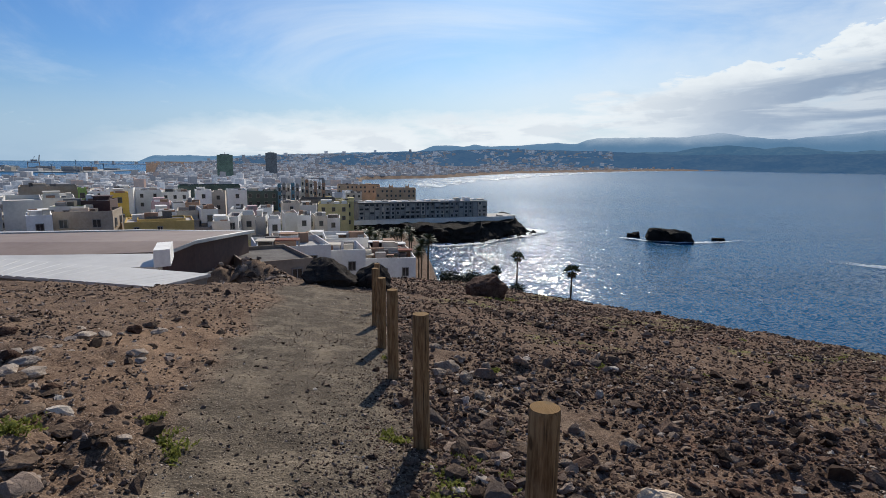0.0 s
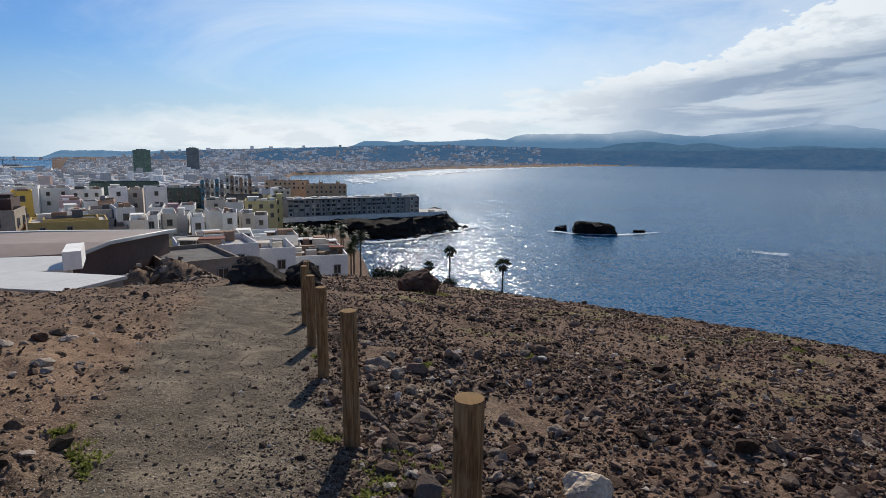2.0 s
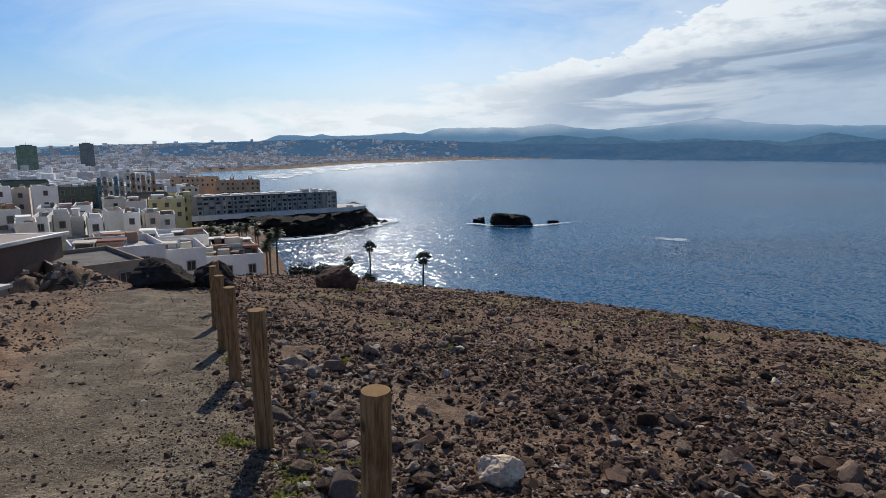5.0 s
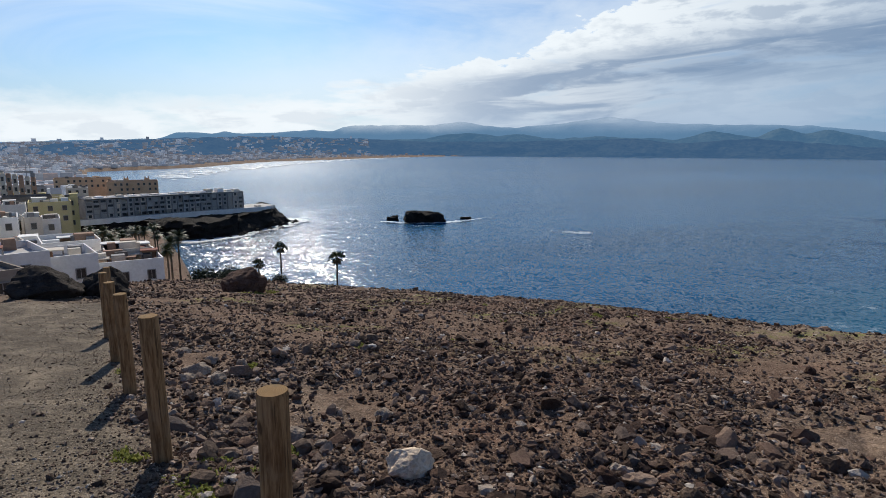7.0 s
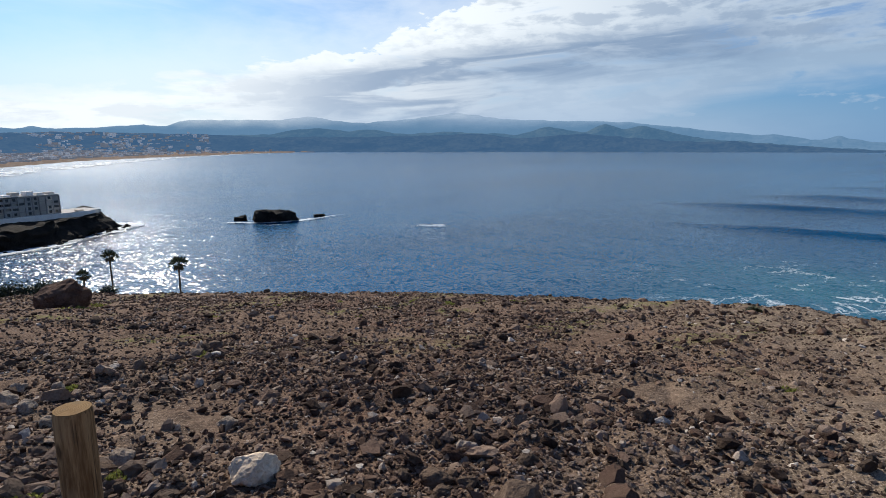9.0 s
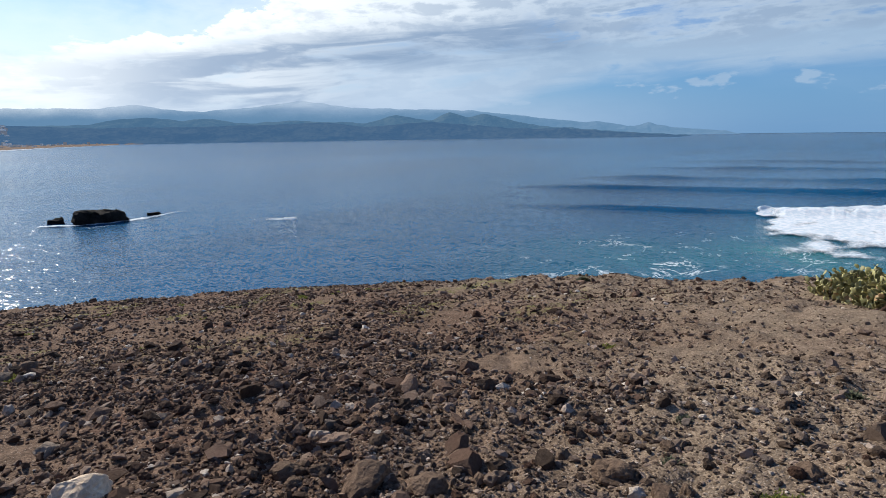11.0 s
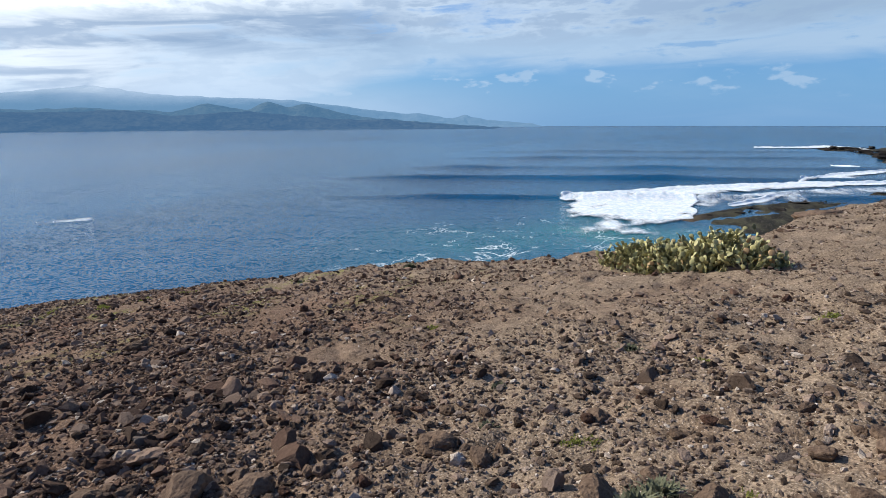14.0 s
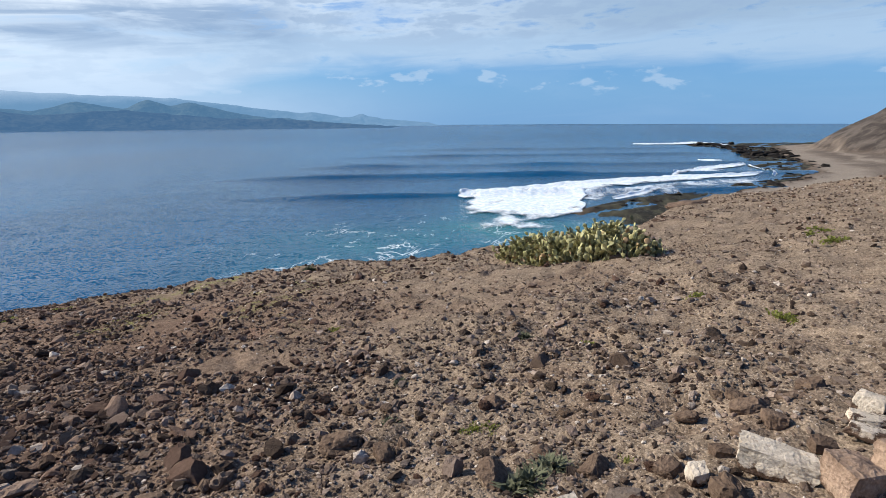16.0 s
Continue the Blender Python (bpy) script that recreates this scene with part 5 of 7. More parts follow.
# pale blocks at the end of the turn
def block_build(pale, bright, dark):
    """Limestone with a rind of brown lava under it."""
    def build(n):
        v = local(n)
        z = n.add("ShaderNodeSeparateXYZ", {0: v}).outputs[2]
        big, small = n.noise(v, 9.0, 5.0, 0.65), n.noise(v, 70.0, 5.0, 0.7)
        f = n.step(n.math("ADD", n.math("MULTIPLY", big, 0.6), n.math("MULTIPLY", small, 0.4)), 0.34, 0.66)
        light = n.mix(f, pale, bright)
        rind = n.mix(f, dark, (0.19, 0.125, 0.085))
        c = n.mix(n.step(n.math("ADD", z, n.math("MULTIPLY", n.math("SUBTRACT", big, 0.5), 0.30)), 0.022, 0.045), rind, light)
        c = n.mix(n.step(n.noise(v, 22.0, 4.0, 0.6), 0.60, 0.70, 0.0, 0.6), c, (0.30, 0.22, 0.155))
        return principled(n, c, 0.95, n.math("ADD", big, n.math("MULTIPLY", small, 0.4)), 0.8, 0.03)
    return build


BLOCK = material("limestone_on_lava", block_build((0.42, 0.35, 0.27), (0.68, 0.58, 0.46), (0.06, 0.036, 0.026)))
PINKBLOCK = material("pinkish_limestone", block_build((0.22, 0.145, 0.10), (0.44, 0.31, 0.22), (0.09, 0.055, 0.040)))
def block_mesh(name, seed, mat, size, soft=0.18):
    """A broken angular block: a skewed box with chipped edges and rough faces; it sits on z = 0."""
    rng = random.Random(seed)
    bm = bmesh.new()
    bmesh.ops.create_cube(bm, size=2.0)
    bmesh.ops.subdivide_edges(bm, edges=bm.edges[:], cuts=9, use_grid_fill=True)
    skew = [Vector([rng.uniform(-0.24, 0.24) for _ in range(3)]) for _ in range(8)]
    for v in bm.verts:
        c = v.co.copy()
        round_c = c.normalized() * 1.25
        p = c.lerp(round_c, soft)
        for k in range(8):
            sx, sy, sz = (k & 1) * 2 - 1, (k >> 1 & 1) * 2 - 1, (k >> 2 & 1) * 2 - 1
            p += skew[k] * (1 + sx * c.x) * (1 + sy * c.y) * (1 + sz * c.z) / 8
        q = c * 1.3 + Vector((seed * 3.7, seed * 1.3, 0))
        p *= 1 + 0.10 * noise.noise(q) + 0.07 * noise.noise(q * 2.7) + 0.045 * noise.noise(q * 6.1)
        v.co = Vector((p.x * size[0], p.y * size[1], (p.z + 0.92) * size[2]))
    return from_bm(name, bm, mat, False)


# half length, half depth, half height
for x, y, size, seed, turn, mat, label in [
        (2.58, -1.47, (0.150, 0.070, 0.062), 171, 64, BLOCK, "long pale limestone block with brown underside"),
        (2.40, -1.65, (0.072, 0.070, 0.084), 172, 20, PINKBLOCK, "upright pinkish limestone block beside the long one"),
        (3.10, -2.06, (0.072, 0.050, 0.060), 173, 50, BLOCK, "pale leaning limestone block"),
        (2.52, -1.13, (0.042, 0.034, 0.050), 174, 10, BLOCK, "small white pointed stone"),
        (2.98, -2.02, (0.085, 0.055, 0.026), 175, 75, BLOCK, "flat pale limestone slab"),
        (2.86, -1.95, (0.080, 0.050, 0.024), 176, 60, BLOCK, "flat pale limestone slab"),
        (2.52, -1.90, (0.080, 0.065, 0.065), 177, 15, PINKBLOCK, "pinkish limestone block at the edge of the pile"),
        (3.60, -1.52, (0.035, 0.028, 0.010), 178, 20, BLOCK, "thin white stone chip lying on the gravel"),
        (2.28, -0.62, (0.080, 0.050, 0.035), 179, 30, BLOCK, "flat pale stone bedded in the gravel")]:
    thing("pale_stone", label, "stone", "pale blocks", m=pose(x, y, float(land_height(x, y, False)) - 0.1 * size[2], 4, -5, turn), mesh=block_mesh("pale_stone", seed, mat, size))
for k, (x, y, w, hgt) in enumerate([(2.40, -1.22, 0.080, 0.80), (3.19, -1.26, 0.07, 0.5), (2.62, -1.05, 0.07, 0.7), (2.30, -1.02, 0.07, 0.8), (2.75, -1.30, 0.06, 0.7), (3.05, -1.62, 0.075, 0.8), (3.28, -1.80, 0.08, 0.7), (2.95, -1.45, 0.05, 0.8), (3.4, -1.55, 0.055, 0.8), (2.78, -1.72, 0.06, 0.8), (2.7, -0.75, 0.06, 0.8), (3.45, -1.95, 0.07, 0.7)]):
    thing("stone", "porous brown lava stone among the pale blocks", "stone", "brown stones by the pale blocks", m=pose(x, y, float(land_height(x, y, False)) - 0.12 * w, 6, 8, 71 * k), mesh=block_mesh("stone", 400 + k, DUSTYROCK, (w * 0.8, w * 0.65, w * hgt * 0.7), 0.45))


# ---------------------------------------------------------------- weeds
def weed_mesh(seed, blades, spread, height):
    rng = np.random.default_rng(seed)
    V, F = [], []
    for k in range(blades):
        a, d = rng.random() * 6.283, spread * math.sqrt(rng.random())
        g = 0.6 + 0.5 * math.sin(3 * a + seed) + 0.25 * math.sin(7 * a)
        x, y = d * g * math.cos(a), d * g * math.sin(a) * 0.8
        h, w = height * rng.uniform(0.3, 1.0) * (1.1 - 0.6 * d / spread), rng.uniform(0.003, 0.0075)
        t, lean = rng.random() * 6.283, rng.uniform(0.2, 1.0) * height
        c, s = math.cos(t), math.sin(t)
        i = len(V)
        V += [(x - c * w, y - s * w, -0.01), (x + c * w, y + s * w, -0.01), (x + c * w * 1.6 - s * lean * 0.4, y + s * w * 1.6 + c * lean * 0.4, h * 0.6), (x - c * w * 1.6 - s * lean * 0.4, y - s * w * 1.6 + c * lean * 0.4, h * 0.6), (x - s * lean, y + c * lean, h)]
        F += [(i, i + 1, i + 2), (i, i + 2, i + 3), (i + 3, i + 2, i + 4)]
    return soup("weed", V, F, WEED, shade=False)


WEEDS = [weed_mesh(k, 190, 0.19, 0.045) for k in range(4)]
SAGE = mottled("grey_green_leaf", (0.07, 0.075, 0.042), (0.18, 0.18, 0.11), 9.0, 0.8, 0.1, 0.01)
WEED_SPOTS = [(-0.05, 3.35, 1.1), (0.14, 3.2, 0.9), (0.08, 3.62, 0.7), (-0.1, 2.95, 1.2), (0.02, 3.1, 0.8), (-0.44, 3.9, 0.9), (-0.52, 4.05, 0.6), (-1.91, 3.33, 1.1), (-2.0, 3.5, 0.8), (-1.75, 3.2, 0.9), (-2.6, 3.0, 1.0), (-2.75, 3.2, 0.9), (-2.17, 3.7, 0.8), (0.37, 3.34, 0.9), (0.3, 3.0, 1.0), (-0.55, 5.45, 0.7), (-0.92, 6.98, 0.6), (0.55, 3.7, 0.6), (0.4, 4.6, 0.5), (0.5, 6.9, 0.7), (0.85, 6.2, 0.6), (1.2, 7.4, 0.6),
              (0.8, 17.6, 2.6), (1.3, 18.0, 2.4), (1.9, 18.4, 2.2), (5.47, 14.24, 1.6), (6.15, 10.96, 1.4), (2.29, 7.99, 0.9), (1.72, 10.83, 1.1), (6.0, 10.89, 1.3), (9.95, 10.96, 1.8), (9.3, 11.4, 1.8), (10.6, 10.2, 1.6), (6.03, 8.52, 1.0), (2.14, 7.82, 1.0), (3.97, 8.54, 0.8), (7.06, 3.17, 0.8), (6.25, 1.95, 0.8), (3.3, -0.09, 0.6), (3.32, -0.2, 0.5), (2.72, -0.94, 0.5), (6.24, -2.08, 1.0), (5.07, -2.48, 1.1), (8.5, -4.4, 2.0), (9.5, -4.6, 2.2), (4.74, -0.89, 0.5), (7.8, 9.3, 1.2), (8.6, 12.3, 1.8), (7.0, 13.4, 1.5), (3.4, 12.5, 1.2)]
for k, (x, y, s) in enumerate(WEED_SPOTS):
    thing("weed_patch", "low patch of fresh green weeds between stones", "weeds", "green weed patches", "stuff",
          m=pose(x, y, float(land_height(x, y, False)), 0, 0, 73 * k) @ Matrix.Diagonal((s, s, 0.5 + 0.5 * s, 1)), mesh=WEEDS[k % 4])
sage_mesh = weed_mesh(9, 320, 0.11, 0.09)
sage_mesh.materials[0] = SAGE
for k, (x, y, s) in enumerate([(2.58, -0.44, 1.1), (2.72, -0.55, 0.9), (3.76, -0.41, 0.8), (3.72, -0.17, 0.7), (3.49, 0.49, 0.6), (3.74, -0.55, 0.8), (5.04, -0.31, 0.8), (4.2, 0.6, 0.6), (4.6, -1.6, 0.6), (13.0, 5.25, 1.8)]):
    thing("dry_shrub", "small grey-green dry shrub on the slope", "shrub", "grey-green dry shrubs", "stuff",
          m=pose(x, y, float(land_height(x, y, False)), 0, 0, 73 * k) @ Matrix.Diagonal((s, s, s, 1)), mesh=sage_mesh)


# ---------------------------------------------------------------- prickly pear
def pad_mesh(seed):
    """One flat cactus pad, standing on its narrow foot at the origin."""
    bm = bmesh.new()
    bmesh.ops.create_uvsphere(bm, u_segments=8, v_segments=5, radius=1.0)
    for v in bm.verts:
        z = v.co.z
        w = 0.055 * (1 + 0.28 * z) * (0.9 + 0.2 * noise.noise((seed, z, v.co.x)))
        v.co = Vector((v.co.x * w * 1.55, v.co.y * 0.010 * (1 + 0.3 * noise.noise((v.co.x * 2, z * 2, seed))), (z + 0.97) * 0.088))
    return from_bm("pad", bm, CACTUS, True)


def build_cactus():
    rng = random.Random(77)
    pads = [pad_mesh(k) for k in range(5)]
    cx, cy = 10.16, -0.95
    base = thing("prickly_pear", "wide yellow-green prickly pear thicket at the edge of the bluff", "cactus",
                 m=pose(cx, cy, float(land_height(cx, cy, False))))
    z0 = float(land_height(cx, cy, False))
    rest_v, rest_f = [], []
    n = 0
    for k in range(1050):
        u, w = rng.uniform(-1, 1), rng.uniform(-1, 1)
        if u * u * 0.9 + w * w > 1:
            continue
        # the thicket runs across the slope, higher towards one end
        px, py = cx - 0.90 * u + 0.46 * w, cy - 1.28 * u - 0.33 * w
        tall = (0.56 + 0.04 * u + 0.20 * math.exp(-((u - 0.42) / 0.20) ** 2)) * (1 - 0.55 * w * w) * (1 - 0.75 * abs(u) ** 5)
        pos = Vector((px - cx, py - cy, float(land_height(px, py, False)) - z0 - 0.02))
        tilt, turn = rng.uniform(-45, 45), rng.uniform(0, 360)
        z = pos.z
        for _ in range(12):
            s = rng.uniform(0.34, 0.62)
            m = Matrix.Translation(pos) @ Euler((radians(tilt), radians(rng.uniform(-22, 22)), radians(turn))).to_matrix().to_4x4() @ Matrix.Scale(s, 4)
            me = pads[rng.randrange(5)]
            facing = w < 0.5
            if n < 300 and facing and rng.random() < 0.22:
                part("pad", me, base, "", m)
                n += 1
            else:
                i = sum(len(q) for q in rest_v)
                rest_v.append(np.array([(m @ v.co)[:] for v in me.vertices]))
                for p in me.polygons:
                    vs = [i + j for j in p.vertices]
                    rest_f.append(vs if len(vs) == 4 else vs + [vs[-1]])
            pos = m @ Vector((rng.uniform(-0.03, 0.03), 0, rng.uniform(0.13, 0.16)))
            tilt, turn = max(-55, min(55, tilt + rng.uniform(-42, 42))), turn + rng.uniform(-80, 80)
            if pos.z - z > tall * rng.uniform(0.7, 1.15) - 0.08:
                break
    bm = bmesh.new()
    flat = [bm.verts.new(v) for q in rest_v for v in q]
    for f in rest_f:
        bm.faces.new([flat[j] for j in dict.fromkeys(f)])
    tagged(part("pad_thicket", from_bm("pad_thicket", bm, CACTUS, True), base), kind="stuff")


build_cactus()

# ---------------------------------------------------------------- palms and shrubs
def palm_meshes(seed, height, spread, fronds=38, fan=False):
    rng = random.Random(seed)
    bm = bmesh.new()
    rings, n = [], 9
    for k in range(13):
        z = height * k / 12
        r = 0.20 * (1.35 if k == 0 else 1.0) * (1 - 0.25 * k / 12) * (1.12 if k % 2 else 0.95)
        ox = 0.15 * math.sin(z * 0.3 + seed)
        rings.append([bm.verts.new((ox + r * math.cos(6.2832 * i / n), r * math.sin(6.2832 * i / n), z)) for i in range(n)])
    for a, b in zip(rings, rings[1:]):
        for i in range(n):
            bm.faces.new((a[i], a[(i + 1) % n], b[(i + 1) % n], b[i]))
    trunk = from_bm("trunk", bm, TRUNK, True)
    top = Vector((0.15 * math.sin(height * 0.3 + seed), 0, height))
    V, F = [], []
    DV, DF = [], []
    for k in range(fronds if not fan else 0):
        dead = k > fronds * 0.74
        a = rng.uniform(0, 6.283)
        up = rng.uniform(-1.0, -0.35) if dead else rng.uniform(-0.35, 1.35)
        ln = spread * rng.uniform(0.8, 1.1) * (0.7 if dead else 1)
        d = Vector((math.cos(a) * math.cos(up), math.sin(a) * math.cos(up), math.sin(up)))
        side = Vector((-math.sin(a), math.cos(a), 0))
        vv, ff = (DV, DF) if dead else (V, F)
        pts = [top + d * (ln * t) + Vector((0, 0, -0.34 * ln * t * t)) for t in np.linspace(0.05, 1, 8)]
        for j in range(7):
            p, q = pts[j], pts[j + 1]
            w = ln * 0.34 * math.sin(0.35 + 2.6 * (j + 0.5) / 7)
            for sgn in (-1, 1):
                for h in range(2):
                    o = p.lerp(q, 0.5 * h)
                    tip = o + (q - p) * 1.2 + side * sgn * w * rng.uniform(0.8, 1.1) + Vector((0, 0, -0.35 * w))
                    i = len(vv)
                    vv += [tuple(o), tuple(p.lerp(q, 0.5 * h + 0.4)), tuple(tip)]
                    ff.append((i, i + 1, i + 2))
    for k in range(fronds if fan else 0):
        # a stalk with a round pleated fan of blades at its end
        dead = k > fronds * 0.72
        a = rng.uniform(0, 6.283)
        up = rng.uniform(-1.25, -0.5) if dead else rng.uniform(-0.45, 1.4)
        d = Vector((math.cos(a) * math.cos(up), math.sin(a) * math.cos(up), math.sin(up)))
        side = Vector((-math.sin(a), math.cos(a), 0))
        rise = d.cross(side) * (-1 if rng.random() < 0.5 else 1)
        vv, ff = (DV, DF) if dead else (V, F)
        stalk = spread * rng.uniform(0.40, 0.66) * (0.6 if dead else 1)
        hub = top + d * stalk + Vector((0, 0, -0.12 * stalk))
        i = len(vv)
        vv += [tuple(top + side * 0.03), tuple(top - side * 0.03), tuple(hub)]
        ff.append((i, i + 1, i + 2))
        rad = spread * rng.uniform(0.34, 0.50)
        lean = side * math.cos(rng.uniform(-0.6, 0.6)) + rise * 0.4
        for b in range(11):
            q = radians(-115 + 23 * b)
            out = d * math.cos(q) + lean * math.sin(q)
            q2 = q + 0.11
            q1 = q - 0.11
            l1 = hub + (d * math.cos(q1) + lean * math.sin(q1)) * rad * 0.6
            l2 = hub + (d * math.cos(q2) + lean * math.sin(q2)) * rad * 0.6
            tip = hub + out * rad * rng.uniform(0.9, 1.12) + Vector((0, 0, -0.22 * rad))
            i = len(vv)
            vv += [tuple(hub), tuple(l1), tuple(tip), tuple(l2)]
            ff += [(i, i + 1, i + 2), (i, i + 2, i + 3)]
    return trunk, soup("crown", V, F, FROND, shade=False), soup("dry_fronds", DV, DF, DRYFROND, shade=False)


PALM_KINDS = [palm_meshes(3, 9.0, 1.75, 40, True), palm_meshes(5, 8.0, 2.2, 60), palm_meshes(9, 9.5, 2.0, 56)]


def palm(az, r, top_el, kind, scale=1.0, label="tall fan palm with shaggy crown below the bluff"):
    x, y = polar(az, r)
    z = float(land_height(x, y, False))
    top = 1.49 + r * math.tan(radians(top_el))
    h = (9.0, 8.0, 9.5)[kind]
    sz = (top - z) / (h + 0.9 * scale)
    t = thing("palm_tree", label, "palm tree", "palm trees", m=pose(x, y, z - 0.1, 0, 0, az * 31))
    trunk, crown, dry = PALM_KINDS[kind]
    part("trunk", trunk, t, "", Matrix.Diagonal((scale, scale, sz, 1)))
    part("crown", crown, t, "", Matrix.Translation((0, 0, h * (sz - scale))) @ Matrix.Diagonal((scale, scale, scale, 1)))
    part("dry_fronds", dry, t, "hanging brown dead fronds", Matrix.Translation((0, 0, h * (sz - scale))) @ Matrix.Diagonal((scale, scale, scale, 1)))


palm(11.8, 98, -10.1, 0, 0.95)
palm(6.2, 104, -9.0, 0, 0.82)
palm(4.1, 100, -10.6, 0, 0.72, "small fan palm with shaggy crown below the bluff")
palm(6.15, 62, -12.6, 1, 0.5, "low bushy palm at the foot of the bluff")
for az, r, el, s in [(-3.6, 112, -7.9, 1.0), (-2.9, 114, -7.3, 1.0), (-3.9, 109, -8.7, 0.9)]:
    palm(az, r, el, 2, s, "tall palm beside the road")
rng = random.Random(11)
for k in range(18):
    palm(-9.8 + 5.2 * rng.random(), 170 + 40 * rng.random(), -6.5 - 1.1 * rng.random(), 1 + k % 2, 1.15, "date palm in the gardens below the promenade")
for k in range(10):
    palm(-17.6 + 4.2 * rng.random(), 150 + 12 * rng.random(), -5.3 - 0.8 * rng.random(), 1 + k % 2, 1.0, "date palm among the houses")


def shrub(x, y, size, seed, leaves=900, name="shrub", label="dark green leafy shrub at the foot of the bluff", z=None, squash=0.75):
    rng = np.random.default_rng(seed)
    lobes = rng.uniform(-0.55, 0.55, (9, 3)) * np.array([1, 1, 0.6])
    c = lobes[rng.integers(0, 9, leaves)] + rng.standard_normal((leaves, 3)) * 0.24
    c[:, 2] = np.abs(c[:, 2] + 0.45)
    u = rng.standard_normal((leaves, 3))
    u /= np.linalg.norm(u, axis=1)[:, None]
    w = np.cross(u, rng.standard_normal((leaves, 3)))
    w /= np.linalg.norm(w, axis=1)[:, None]
    k = 0.085 * rng.uniform(0.6, 1.3, (leaves, 1))
    V = np.stack([c - u * k, c + w * k * 0.5, c + u * k, c - w * k * 0.5], 1).reshape(-1, 3)
    F = np.arange(leaves * 4).reshape(-1, 4)
    t = thing(name, label, "shrub", "shrubs", m=pose(x, y, float(land_height(x, y, False)) if z is None else z))
    part("foliage", soup("foliage", V, F, LEAF, shade=False), t, "", Matrix.Diagonal((size, size, size * squash, 1)))
    bm = bmesh.new()
    for a in range(5):
        bmesh.ops.create_cone(bm, segments=6, radius1=0.04, radius2=0.012, depth=0.7, matrix=pose(0, 0, 0.3, 22 * math.cos(a * 1.26), 22 * math.sin(a * 1.26), 0))
    part("stems", from_bm("stems", bm, TRUNK), t, "", Matrix.Diagonal((size, size, size * squash, 1)))


for az, r, s in [(-0.6, 27.6, 0.72), (0.7, 27.9, 0.66), (1.5, 27.2, 0.6), (4.3, 26.4, 0.34), (6.3, 25.8, 0.42)]:
    x, y = polar(az, r)
    shrub(x, y, s, int(r * 7 + az * 10), leaves=1400, squash=0.95)


# ---------------------------------------------------------------- houses
def slab(name, corners, z, thick, mat, parent, label=""):
    """A flat slab over corners given as (bearing, distance, extra height)."""
    bm = bmesh.new()
    top = [bm.verts.new((*polar(a, r), z + e)) for a, r, e in corners]
    bot = [bm.verts.new((*polar(a, r), z + e - thick)) for a, r, e in corners]
    bm.faces.new(top)
    bm.faces.new(bot[::-1])
    for i in range(len(top)):
        j = (i + 1) % len(top)
        bm.faces.new((top[i], bot[i], bot[j], top[j]))
    return part(name, from_bm(name, bm, mat), parent, label)


WINDOW_MESH, PANE_MESH = {}, {}


def window_mesh(w, h):
    key = (round(w, 1), round(h, 1))
    if key not in WINDOW_MESH:
        bm = bmesh.new()
        w, h, t = key[0] / 2, key[1] / 2, 0.09
        loops = [[bm.verts.new((sx * a, yy, sz * b)) for sx, sz in ((-1, -1), (1, -1), (1, 1), (-1, 1))] for a, b, yy in ((w + t, h + t, 0.02), (w + t, h + t, -0.12), (w, h, -0.12), (w, h, -0.02))]
        for p, q in zip(loops, loops[1:]):
            for i in range(4):
                bm.faces.new((p[i], p[(i + 1) % 4], q[(i + 1) % 4], q[i]))
        bm.faces.new(loops[3]).material_index = 1
        WINDOW_MESH[key] = from_bm("window", bm, [GREY, WINDOW])
    return WINDOW_MESH[key]


def add_window(parent, w, h, m, split):
    """A window; on the nearer houses its pane is a piece of its own in the frame."""
    if not split:
        return part("window", window_mesh(w, h), parent, "", m)
    key = (round(w, 1), round(h, 1))
    if key not in PANE_MESH:
        a, b, t = key[0] / 2, key[1] / 2, 0.09
        PANE_MESH[key] = (boxes("frame", [(-a - t, a + t, -0.12, 0.02, b, b + t), (-a - t, a + t, -0.16, 0.02, -b - t, -b), (-a - t, -a, -0.12, 0.02, -b, b), (a, a + t, -0.12, 0.02, -b, b), (-0.03, 0.03, -0.08, 0.0, -b, b)], GREY),
                          boxes("pane", [(-a, a, -0.03, -0.005, -b, b)], WINDOW))
    win = part("window", PANE_MESH[key][0], parent, "", m)
    part("pane", PANE_MESH[key][1], win, "dark window glass")
    return win


